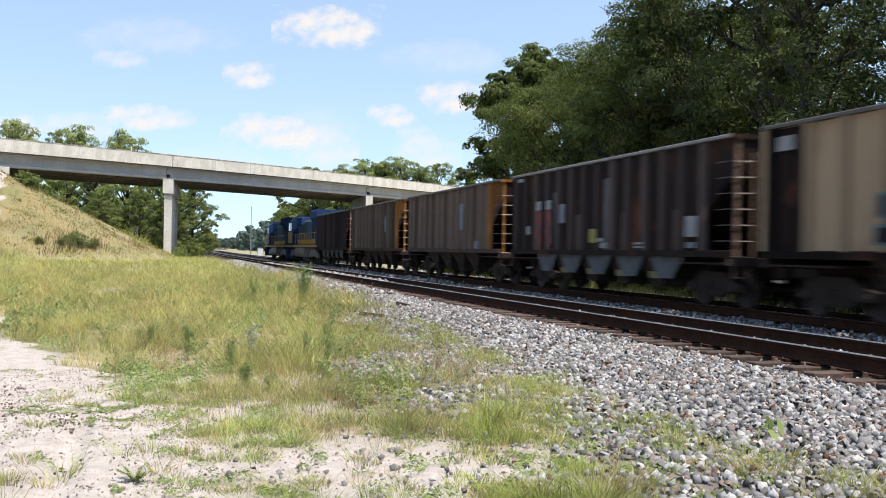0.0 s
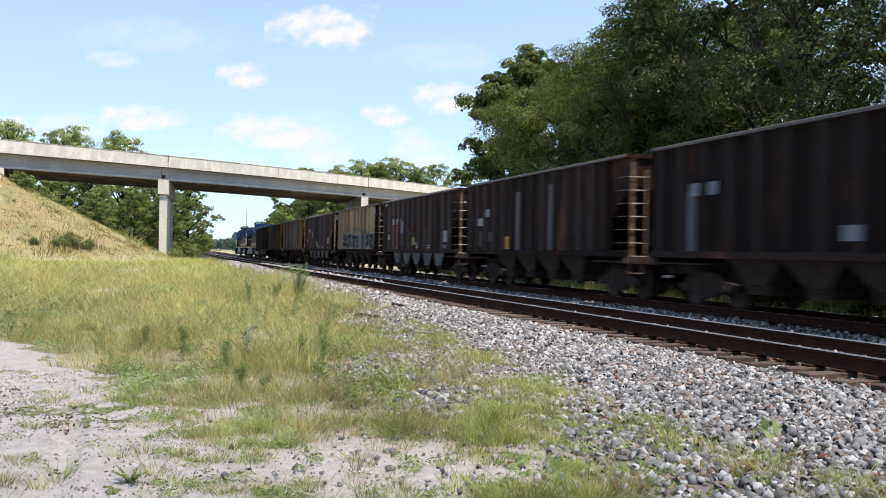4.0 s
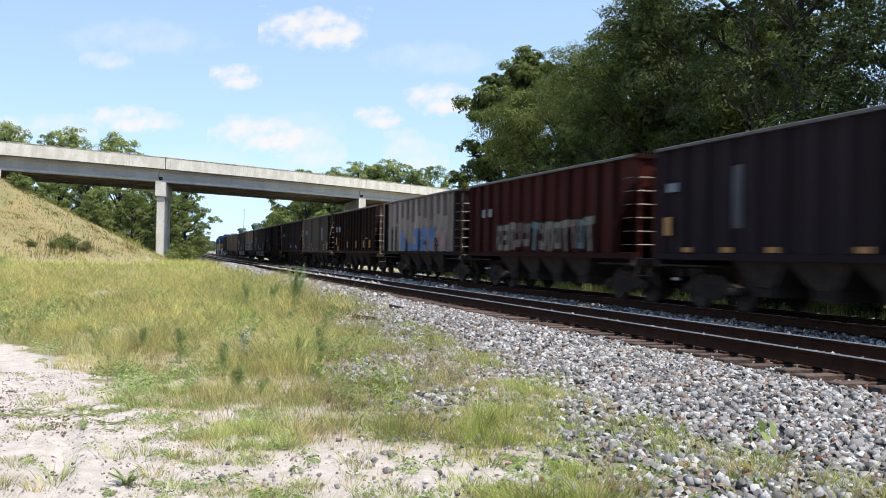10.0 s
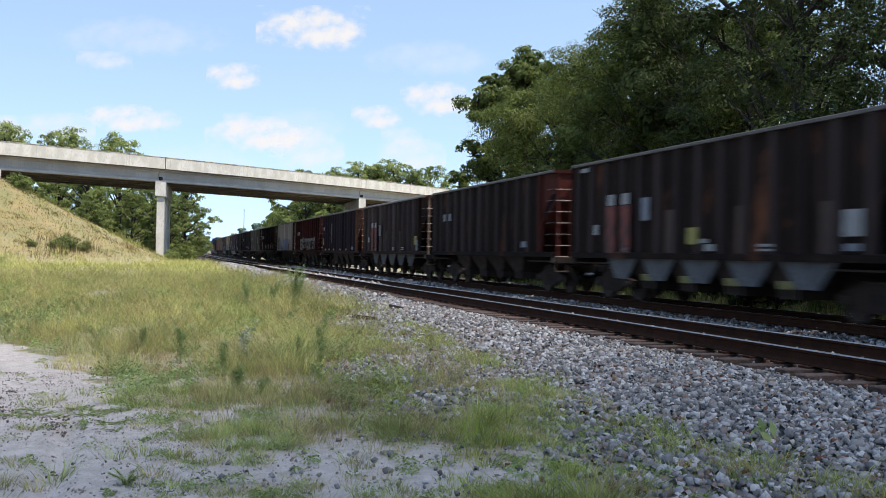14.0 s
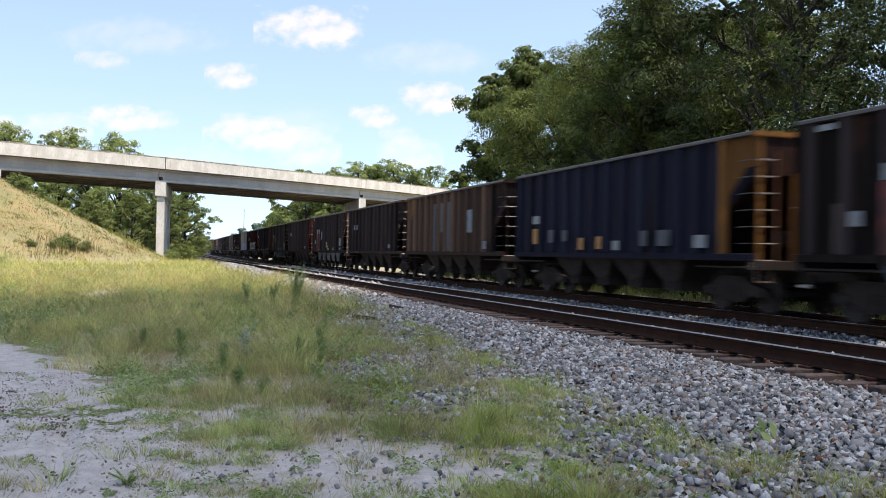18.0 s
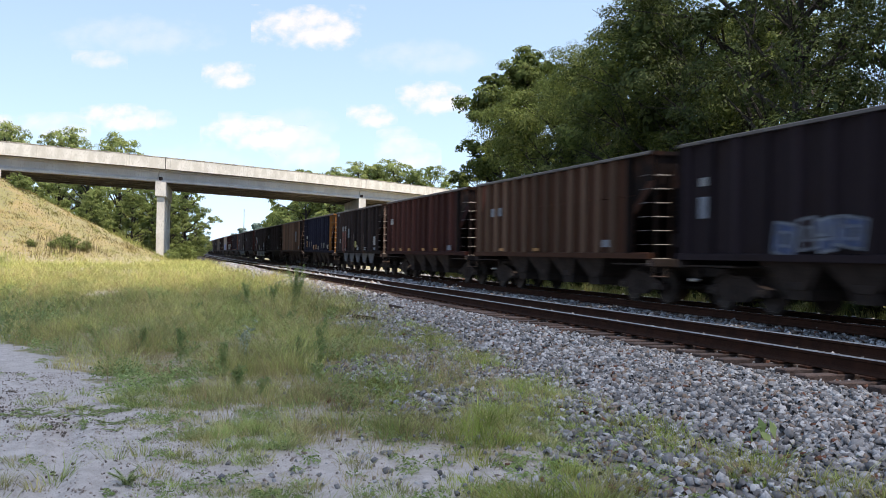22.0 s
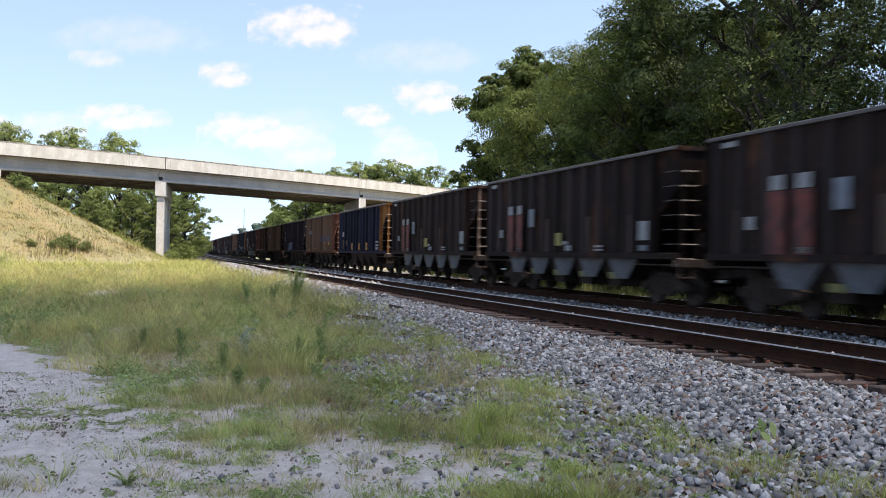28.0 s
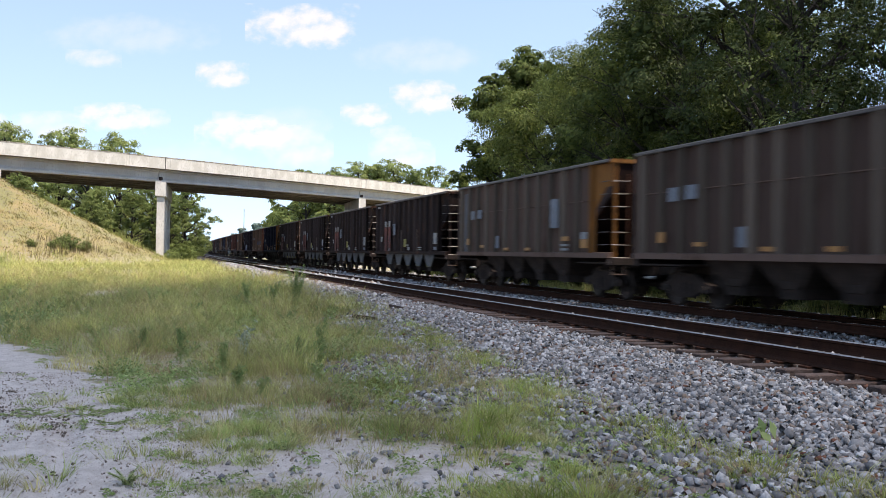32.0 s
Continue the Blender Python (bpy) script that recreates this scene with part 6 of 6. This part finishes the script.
def verge(x, y):
    xr = x - BEND * y * y
    band = np.exp(-((xr - 2.9 - 1.2 * sm(9, 24, y) - 0.35 * np.sin(y * 0.9)) / 0.95) ** 2)
    strip = np.exp(-((xr - 4.45 - 0.8 * sm(13, 18, y)) / 0.26) ** 2) * (1 - sm(16, 20, y))
    return np.clip(band * sm(0.0, 0.6, lumps(x, y, 3.2, 17)) * 0.8 + 1.3 * strip * sm(-0.6, 0.1, lumps(x, y, 3.0, 18)), 0, 1)


def sand_tuft(x, y):
    return np.clip(sandy(x, y) * (wob(x * 2.6 + 1, y * 2.2) - 0.45), 0, 1)


def patchy(x, y):
    """Tufts that leave bare soil between them."""
    bare = sm(0.9, 1.5, x) * (1 - sm(8.2, 9.6, y)) * (1 - sm(2.9, 3.5, x))
    return (1 - 0.9 * sandy(x, y)) * sm(-0.15, 0.45, lumps(x, y, 3.6, 5) - 0.35 * bare + 0.35 * sm(8.5, 11, y))


x, y = scatter(-1.2, 4.4, 4.3, 11.0, 3900, 1, patchy, 44, 0.05)
blades("fresh_grass", x, y, 0.075, 0.006, M_GRASS_NEW, 1, "short fresh green tufts on sandy soil", 1.0, 44)
x, y = scatter(-3, 5.2, 7.4, 20, 680, 2, lambda x, y: meadow(x, y) * (0.12 + 0.88 * sm(8.0, 13.0, y)), 16, 0.07)
blades("meadow_grass", x, y, 0.25, 0.007, M_GRASS, 2, "tall yellow-green meadow grass", 0.75, 16)
x, y = scatter(-3, 5.0, 7.0, 20, 300, 3, lambda x, y: meadow(x, y) * (0.15 + 0.85 * sm(7.5, 12.0, y)), 10, 0.12)
blades("dry_grass", x, y, 0.33, 0.0035, M_GRASS_DRY, 3, "tall dry seeding grass", 0.6, 10)
x, y = scatter(-9, 6.6, 20, 42, 420, 4, meadow, 12, 0.14)
blades("meadow_grass", x, y, 0.27, 0.010, M_GRASS, 4, "tall yellow-green meadow grass", 0.8, 12)
x, y = scatter(-9, 6.6, 20, 42, 80, 5, meadow, 8, 0.14)
blades("dry_grass", x, y, 0.42, 0.008, M_GRASS_DRY, 5, "tall dry seeding grass", 0.6)
x, y = scatter(-24, 7.4, 42, 90, 70, 6, lambda x, y: np.clip(0.6 + 0.6 * wob(x, y), 0, 1) * (1 - stony(x, y)) * (1 - sm(0.9, 1.6, land(x, y))), 8, 0.2)
blades("meadow_grass", x, y, 0.26, 0.02, M_GRASS, 6, "yellow-green meadow grass beneath the overpass", 0.9)
x, y = scatter(-32, 4, 60, 92, 110, 7, lambda x, y: (land(x, y) > 0.75) * np.clip(0.5 + 0.5 * lumps(x, y, 1.5, 15), 0, 1), 8, 0.16)
blades("dry_grass", x, y, 0.12, 0.035, M_HILL, 7, "dry tawny grass on the embankment", 1.3)
x, y = scatter(1.0, 6.8, 4.3, 30, 1700, 8, verge, 34, 0.07)
blades("fresh_grass", x, y, 0.13, 0.007, M_GRASS_LUSH, 8, "fresh green grass growing through the ballast edge", 0.8, 34)
x, y = scatter(-6, 2.4, 4.6, 22, 420, 9, sand_tuft, 36, 0.07)
blades("fresh_grass", x, y, 0.08, 0.005, M_GRASS_NEW, 9, "small green tufts on bare sand", 1.0)
x, y = scatter(17.8, 22, 6, 60, 160, 10, lambda x, y: np.clip(0.6 + 0.5 * wob(x, y), 0, 1), 8, 0.1)
blades("meadow_grass", x, y, 0.35, 0.014, M_GRASS, 10, "rough green grass beyond the tracks", 0.35)
x, y = scatter(0.2, 4.6, 8.5, 22, 260, 22, lambda x, y: np.clip((1 - sandy(x, y)) * (0.3 + 0.9 * wob(x * 0.9 + 5, y * 0.8)), 0, 1) * (1 - sm(3.4, 4.6, x)), 7, 0.09)
blades("dry_grass", x, y, 0.30, 0.004, M_GRASS_DRY, 22, "tawny seeding grass heads", 0.6)

x, y = scatter(-0.2, 4.2, 4.3, 11.0, 420, 31, lambda x, y: sm(-0.1, 0.5, lumps(x, y, 6, 8)) * (0.3 + 0.7 * (x > 0.2)), 36, 0.035)
blades("fresh_grass", x, y, 0.07, 0.004, M_GRASS_NEW, 31, "scattered low tufts on sandy soil", 1.1, 36)
x, y = scatter(0.0, 4.4, 4.3, 13.0, 520, 32, lambda x, y: sm(0.0, 0.6, lumps(x, y, 4, 9)) * (1 - 0.8 * sandy(x, y)), 24, 0.06)
blades("dry_grass", x, y, 0.10, 0.0035, M_GRASS_DRY, 32, "withered brown tufts on sandy soil", 1.0, 24)
x, y = scatter(0.0, 4.4, 7.2, 14.5, 520, 33, lambda x, y: sm(-0.1, 0.6, lumps(x, y, 2.2, 10)) * (1 - sandy(x, y)) * (1 - sm(2.6, 3.4, x)), 20, 0.08)
blades("dry_grass", x, y, 0.24, 0.0028, M_GRASS_TAWNY, 33, "fine tawny seeding grass", 0.7, 20)
x, y = scatter(0.2, 4.0, 4.6, 10.0, 26, 34, lambda x, y: sm(0.2, 0.7, lumps(x, y, 3, 12)), 26, 0.05)
blades("withered_weed", x, y, 0.05, 0.006, M_RUSSET, 34, "small withered russet weeds on sand", 1.2, 26)
x, y = scatter(-11, 1, 58, 78, 60, 35, lambda x, y: np.clip(np.exp(-((x + 8.6) / 1.0) ** 2 - ((y - 62.5) / 2.2) ** 2) + 0.8 * np.exp(-((x + 1.4) / 0.9) ** 2 - ((y - 74) / 1.2) ** 2), 0, 1), 10, 0.2)
blades("green_grass", x, y, 0.6, 0.022, M_GRASS, 35, "tall green grass at the foot of the embankment", 0.4, 10)
x, y = scatter(-8.5, -2.5, 64, 70, 90, 37, lambda x, y: np.exp(-((x + 5.2) / 1.7) ** 2 - ((y - 66.6 - 0.5 * (x + 5)) / 0.9) ** 2), 12, 0.2)
blades("dark_weeds", x, y, 0.6, 0.03, M_HILL_DARK, 37, "brown and green weeds low on the embankment", 0.5, 12)
x, y = scatter(-32, 4, 60, 92, 60, 36, lambda x, y: (land(x, y) > 0.9) * (0.25 + sm(0.1, 0.7, lumps(x, y, 0.8, 14))), 6, 0.3)
blades("dark_weeds", x, y, 0.13, 0.028, M_HILL_DARK, 36, "dark brown and green weeds on the embankment", 0.9, 6)

x, y = scatter(4.2, 5.3, 24.4, 26.8, 500, 38, lambda x, y: np.exp(-((x - 4.75) / 0.35) ** 2 - ((y - 25.6) / 0.7) ** 2), 10, 0.08)
blades("purple_weeds", x, y, 0.13, 0.016, M_PURPLE, 38, "low purple-flowered weeds on the ballast", 0.8, 10)

# ---- leafy herbs ----


def herbs(name, x, y, height, spread, leaves, size, mat, seed, label):
    """Low broad-leaved plants: leaves in a loose dome round each root."""
    rng = np.random.default_rng(seed)
    n = len(x)
    grow = np.repeat(rng.uniform(0.5, 1.4, n), leaves)
    a = rng.uniform(0, 6.283, n * leaves)
    r = np.sqrt(rng.uniform(0, 1, n * leaves)) * grow * spread
    px, py = np.repeat(x, leaves) + np.cos(a) * r, np.repeat(y, leaves) + np.sin(a) * r
    pz = land(px, py) + 0.008 + height * grow * (1 - (r / (grow * spread)) ** 2 * 0.75) * rng.uniform(0.25, 1.0, n * leaves)
    nor = np.stack([np.cos(a) * 0.7, np.sin(a) * 0.7, np.ones(n * leaves)], 1) + rng.normal(size=(n * leaves, 3)) * 0.35
    nor /= np.linalg.norm(nor, axis=1, keepdims=True)
    v, f = leaf_quads(np.stack([px, py, pz], 1), nor, size, rng, 1.9)
    return tagged(new(name, mesh_arrays(name, v, f, mat)), label, "herbs", kind="stuff")


x, y = scatter(-0.9, 4.2, 4.3, 10.5, 44, 81, lambda x, y: (0.12 + sm(-0.1, 0.4, lumps(x, y, 3.4, 61))) * (1 - 0.92 * sandy(x, y)))
herbs("low_herbs", x, y, 0.06, 0.085, 46, 0.017, M_WEED, 81, "low bright green herbs on sandy soil")
x, y = scatter(-3.2, 1.4, 4.6, 16, 3.0, 82, lambda x, y: sandy(x, y) * sm(0.15, 0.55, lumps(x, y, 2.2, 62)))
herbs("low_herbs", x, y, 0.035, 0.12, 70, 0.014, M_CREEP, 82, "flat creeping herbs spreading on bare sand")
x, y = scatter(-3, 5.0, 8.5, 20, 30, 83, lambda x, y: sm(0.1, 0.6, lumps(x, y, 1.9, 63)) * (1 - sandy(x, y)) * (1 - sm(3.6, 5.0, x)))
herbs("meadow_herbs", x, y, 0.26, 0.13, 44, 0.024, M_WEED, 83, "leafy green herbs among the meadow grass")
x, y = scatter(-8, 5.5, 20, 40, 3.2, 84, lambda x, y: sm(0.1, 0.6, lumps(x, y, 1.2, 64)) * (1 - sandy(x, y)) * (1 - stony(x, y)))
herbs("meadow_herbs", x, y, 0.3, 0.25, 50, 0.05, M_WEED, 84, "leafy green herbs among the meadow grass")

# ---- weeds ----


def weed(x, y, height, spread, leaves, size, mat, label, seed, stems=5, feathery=False):
    """A leafy weed: stems from one root, leaves along them."""
    rng = np.random.default_rng(seed)
    w = thing("weed", label, "weed", "weeds by the line", at=pose(x, y, float(land(np.array(float(x)), np.array(float(y)))) - 0.01))
    pts, nor = [], []
    for k in range(stems):
        bm = bmesh.new()
        a = rng.uniform(0, 6.28)
        tip = Vector((math.cos(a) * spread * rng.uniform(0.3, 1), math.sin(a) * spread * rng.uniform(0.3, 1), height * rng.uniform(0.65, 1.0)))
        midp = Vector((tip.x * 0.35, tip.y * 0.35, tip.z * 0.55))
        tube(bm, [(0, 0, 0), midp, tip], [0.007, 0.005, 0.002], 5)
        part("stem", bm, M_WEED, w)
        for j in range(leaves // stems):
            f = rng.uniform(0.12, 1.0)
            p = (midp * (f * 2) if f < 0.5 else midp.lerp(tip, f * 2 - 1))
            off = rng.normal(size=3) * (size * (3.6 if feathery else 0.9)) * (1.25 - f * 0.7)
            pts.append(np.array(p) + off * np.array([1, 1, 0.6]))
            nor.append(off + np.array([0, 0, 0.04 if height > 0.2 else 2.5 * np.linalg.norm(off)]))
    nor = np.array(nor)
    nor /= np.linalg.norm(nor, axis=1, keepdims=True) + 1e-9
    v, f = leaf_quads(np.array(pts), nor, size, rng, 7.0 if feathery else (2.2 if height < 0.2 else 1.9))
    part("leaves", mesh_arrays("leaves", v, f, mat), mat, w)
    return w


weed(3.55, 23.3, 1.25, 0.24, 3200, 0.0105, M_FENNEL, "tall feathery green weed beside the ballast", 1, 8, True)
weed(3.15, 24.5, 0.85, 0.2, 1900, 0.010, M_FENNEL, "feathery green weed beside the ballast", 2, 6, True)
weed(2.55, 25.2, 0.75, 0.18, 1000, 0.010, M_FENNEL, "feathery green weed beside the ballast", 22, 6, True)
weed(1.35, 13.7, 0.62, 0.22, 150, 0.042, M_SILVER, "silvery-leaved weed in the meadow", 3, 6)
for x, y, tall, k in ((0.48, 13.8, 0.66, 4), (-0.05, 15.2, 0.58, 5), (2.35, 13.0, 0.68, 6), (0.95, 12.2, 0.5, 61), (2.1, 13.3, 0.5, 62), (1.0, 10.6, 0.34, 63), (1.25, 10.3, 0.3, 64)):
    weed(x, y, tall, 0.06, 620, 0.010, M_FENNEL, "upright feathery weed stalk in the grass", k, 3, True)
weed(5.08, 6.82, 0.24, 0.10, 8, 0.075, M_WEED, "broad-leaved green weed in the ballast", 7, 4)
weed(-0.10, 6.65, 0.12, 0.2, 900, 0.010, M_CREEP, "low green weed on bare sand", 8, 12)
rng2 = random.Random(3)
for i in range(14):
    weed(-1.2 + i * 0.066 + rng2.uniform(-0.04, 0.04), 9.8 + rng2.uniform(-0.28, 0.28), 0.04, 0.2, 420, 0.010, M_CREEP, "creeping green weed on bare sand", 30 + i, 7)
for i in range(9):
    weed(-0.36 + rng2.uniform(-0.2, 0.2), 9.2 + rng2.uniform(-0.7, 0.7), 0.035, 0.18, 340, 0.010, M_CREEP, "creeping green weed on bare sand", 50 + i, 6)
for i in range(14):
    weed(rng2.uniform(-2.75, -1.9), rng2.uniform(17.0, 20.5), rng2.uniform(0.25, 0.42), 0.25, 260, 0.026, M_WEED, "leafy green weed at the edge of the sand", 180 + i, 5)
for i in range(90):
    x = rng2.uniform(-5.0, 4.2)
    y = rng2.uniform(11, 34)
    if sandy(np.array(x), np.array(y)) < 0.3:
        weed(x, y, (0.6 if y < 14 else 1) * rng2.uniform(0.26, 0.48), 0.3, 240, rng2.uniform(0.018, 0.03), M_WEED if i % 3 else M_FENNEL, "leafy green weed in tall grass", 70 + i, 5)

# ---- scraps of timber left in the ballast ----
for x, y, turn, long in ((4.65, 26.2, 60, 0.8), (4.75, 20.8, 48, 0.6), (6.2, 23.5, 20, 0.5)):
    scrap = thing("timber_scrap", "weathered split piece of old tie in the ballast", "timber", "timber scraps", at=pose(x, y, float(land(np.array(x), np.array(y))) + 0.05, 4, 3, turn))
    bm = prism([(-0.07, 0), (0.06, 0.01), (0.07, 0.07), (-0.05, 0.09)], -long / 2, long / 2)
    part("split_timber", bm, M_TIE, scrap)

# ---- far line-side equipment ----
mast = thing("radio_mast", "slender grey steel mast beside the distant line", "mast", at=pose(19.3, 200, 0.1))
bm = bmesh.new()
tube(bm, [(0, 0, -0.2), (0, 0, 10.3)], [0.12, 0.06], 8)
part("pole", bm, M_GALV, mast)
part("foundation", box(bmesh.new(), -0.4, 0.4, -0.4, 0.4, -0.3, 0.15, 0.03), M_CONC, mast)

for x, tall in ((23.65, 5.6), (25.15, 5.4)):
    post = thing("line_pole", "slim grey pole beside the distant line", "pole", "line-side poles", at=pose(x, 210, 0.1))
    bm = bmesh.new()
    tube(bm, [(0, 0, -0.2), (0, 0, tall)], [0.11, 0.08], 7)
    part("pole", bm, M_GALV, post)
    part("signal_head", box(bmesh.new(), -0.25, 0.25, -0.12, 0.12, tall - 1.0, tall, 0.03), M_UNDER, post)
cabinet = thing("relay_cabinet", "small white steel cabinet beside the distant line", "cabinet", at=pose(22.4, 210, 0.1))
part("housing", box(bmesh.new(), -0.6, 0.6, -0.5, 0.5, -0.1, 1.5, 0.02), M_WHITEBOX, cabinet)
part("roof", prism([(-0.7, 1.5), (0, 1.7), (0.7, 1.5)], -0.55, 0.55), M_GALV, cabinet)

# ---- clouds ----
DRIFTERS = []
VIEW = aim(0, 0).to_3x3()
RIGHT, UP, FWD = VIEW.col[0].copy(), VIEW.col[1].copy(), -VIEW.col[2].copy()
GRID = 25
for px, py, wide, tall, mat, label in (
        (560, 58, 205, 92, M_CLOUD, "bright white cumulus cloud"), (418, 141, 96, 56, M_CLOUD, "small white cumulus cloud"), (190, 110, 100, 34, M_CLOUD_THIN, "thin wisp of cloud"),
        (222, 216, 135, 58, M_CLOUD, "white cumulus cloud"), (292, 216, 70, 36, M_CLOUD_THIN, "thin wisp of cloud"), (430, 217, 62, 32, M_CLOUD_THIN, "small white cloud"),
        (462, 244, 190, 72, M_CLOUD, "broad white cumulus cloud"), (545, 272, 140, 90, M_CLOUD_THIN, "pale spreading cloud"), (540, 226, 150, 70, M_CLOUD_VEIL, "faint veil of cloud"),
        (672, 212, 92, 48, M_CLOUD, "small white cumulus cloud"), (716, 246, 74, 38, M_CLOUD_THIN, "thin wisp of cloud"), (778, 182, 130, 70, M_CLOUD, "white cumulus cloud"),
        (735, 282, 120, 66, M_CLOUD_THIN, "pale low cloud"), (12, 232, 90, 52, M_CLOUD, "white cumulus cloud"), (110, 232, 130, 60, M_CLOUD_THIN, "pale low cloud"),
        (250, 72, 330, 90, M_CLOUD_VEIL, "faint veil of cloud"), (770, 110, 260, 80, M_CLOUD_VEIL, "faint veil of cloud"), (360, 300, 300, 90, M_CLOUD_VEIL, "faint veil of cloud")):
    k = 3000 / 1650
    vs, core = [], []
    for j in range(GRID):
        for i in range(GRID):
            u, v = i / (GRID - 1) * 2 - 1, j / (GRID - 1) * 2 - 1
            r2 = u * u + (v * (1.0 if v > 0 else 1.35)) ** 2
            vs.append((u * wide / 2 * k, v * tall / 2 * k, 14 * max(0, 1 - r2)))
            core.append(max(-0.7, 1.0 - 1.1 * r2))
    fs = [(j * GRID + i, j * GRID + i + 1, (j + 1) * GRID + i + 1, (j + 1) * GRID + i) for j in range(GRID - 1) for i in range(GRID - 1)]
    me = mesh_from("cloud", vs, fs, mat, True)
    at = me.attributes.new("core", "FLOAT", "POINT")
    at.data.foreach_set("value", core)
    spot = Vector(EYE) + (FWD + RIGHT * ((px - 784) / 1650) - UP * ((py - 441) / 1650)) * 3000
    m = Matrix.Translation(spot + RIGHT * 18) @ VIEW.to_4x4()
    c = tagged(new("cloud", me), label + " in a pale blue sky", "cloud", "clouds", "structure")
    DRIFTERS.append((c, m, -RIGHT * 62 + UP * 11))


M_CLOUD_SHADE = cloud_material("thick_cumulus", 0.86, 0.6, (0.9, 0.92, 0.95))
M_CLOUD_WISP = cloud_material("thin_wisp", 0.40, 0.8, (0.9, 0.92, 0.95))
M_CLOUD_HALF = cloud_material("half_thick_cumulus", 0.52, 0.8, (0.9, 0.92, 0.95))


def shade_cloud(outline, span, mat, label):
    """A cloud overhead, out of view, whose shadow crosses the ground."""
    n = 41
    vs, core = [], []
    for j in range(n):
        for i in range(n):
            x, y = (i / (n - 1) * 2 - 1) * span[0], (j / (n - 1) * 2 - 1) * span[1]
            d = outline(x, y)
            vs.append((x, y, 6 * max(0, min(1, d / 10))))
            core.append(max(-1.0, min(1.2, d / 9)))
    fs = [(j * n + i, j * n + i + 1, (j + 1) * n + i + 1, (j + 1) * n + i) for j in range(n - 1) for i in range(n - 1)]
    me = mesh_from("cloud", vs, fs, mat, True)
    at = me.attributes.new("core", "FLOAT", "POINT")
    at.data.foreach_set("value", core)
    return tagged(new("cloud", me), label, "cloud", "clouds", "structure")


HIGH = SUN * 900
SHADERS = []


def over(x, y):
    """Where a cloud floats whose shadow falls at (x, y)."""
    return Matrix.Translation(HIGH + Vector((x, y, 0)))


# a long bank whose shadow comes up from behind and stays, a thin one that passes early, a small one over the embankment
bank = shade_cloud(lambda x, y: min(60 + x, 40 - x - 0.04 * y, 60 - y + 0.12 * x, y + 60) + 2.0 * math.sin(x * 0.21) + 1.5 * math.sin(x * 0.53 + 1), (80, 80), M_CLOUD_SHADE, "thick white cloud overhead that shades the line")
SHADERS.append((bank, ((0.0, over(-24, -150)), (11.8, over(-24, -84)), (13.0, over(-24, -70)), (14.0, over(-24, -48)), (15.2, over(-24, -33)), (17.0, over(-24, -29)), (21.0, over(-24, -28)), (32.0, over(-24, -24)))))
thin = shade_cloud(lambda x, y: 27 - math.hypot(x, y) + 2 * math.sin(x * 0.3), (44, 44), M_CLOUD_HALF, "thin passing cloud overhead")
SHADERS.append((thin, ((0.0, over(6, -40)), (0.8, over(3, -8)), (1.6, over(-1, 2)), (3.5, over(-8, 6)), (4.5, over(-22, 6)), (6.0, over(-52, -10)), (8.0, over(-90, -30)), (32.0, over(-300, -120)))))
puff = shade_cloud(lambda x, y: 15 - math.hypot(x, y * 1.3), (30, 26), M_CLOUD_SHADE, "small cloud overhead")
SHADERS.append((puff, ((0.0, over(-96, 70)), (25.0, over(-52, 74)), (32.0, over(-24, 76)))))

wisp = shade_cloud(lambda x, y: 36 - math.hypot(x, y) + 2 * math.sin(x * 0.3), (54, 54), M_CLOUD_WISP, "thin wisp overhead ahead of the cloud bank")
SHADERS.append((wisp, ((0.0, over(0, -300)), (11.7, over(0, -80)), (12.9, over(0, 12)), (14.6, over(-8, 16)), (17.0, over(-120, 30)), (32.0, over(-400, 60)))))
early = shade_cloud(lambda x, y: 14 - math.hypot(x, y * 0.33) + 1.5 * math.sin(y * 0.23 + 1), (24, 60), M_CLOUD_HALF, "thin cloud overhead that passes across the trees")
SHADERS.append((early, ((0.0, over(150, 40)), (5.0, over(95, 40)), (8.0, over(38, 38)), (14.0, over(31, 36)), (16.5, over(72, 36)), (32.0, over(240, 36)))))
late = shade_cloud(lambda x, y: 14 - math.hypot(x, y * 0.33) + 1.5 * math.sin(y * 0.2), (24, 60), M_CLOUD_SHADE, "cloud overhead that dims the trees")
SHADERS.append((late, ((0.0, over(190, 40)), (22.0, over(105, 40)), (25.0, over(62, 38)), (27.5, over(33, 36)), (32.0, over(31, 34)))))


def train_rows(ahead):
    """Rows for one vehicle that follows the bend, its middle so far ahead of the first car's rear post."""
    rows = []
    for t, s in LEAD:
        y = s + ahead
        turn = -math.degrees(math.atan(2 * BEND * max(y, 0)))
        rows.append((t, pose(bend(FAR_TRACK, y), y, RAIL_Z + 0.002, 0, 0, turn)))
    return rows


def motions():
    for car, ahead in MOVERS:
        walk(car, train_rows(ahead))
    for cloud, m, drift in DRIFTERS:
        walk(cloud, [(0.0, m), (16.0, Matrix.Translation(drift * 0.5) @ m), (32.0, Matrix.Translation(drift) @ m)])
    for cloud, rows in SHADERS:
        walk(cloud, rows)


motions()
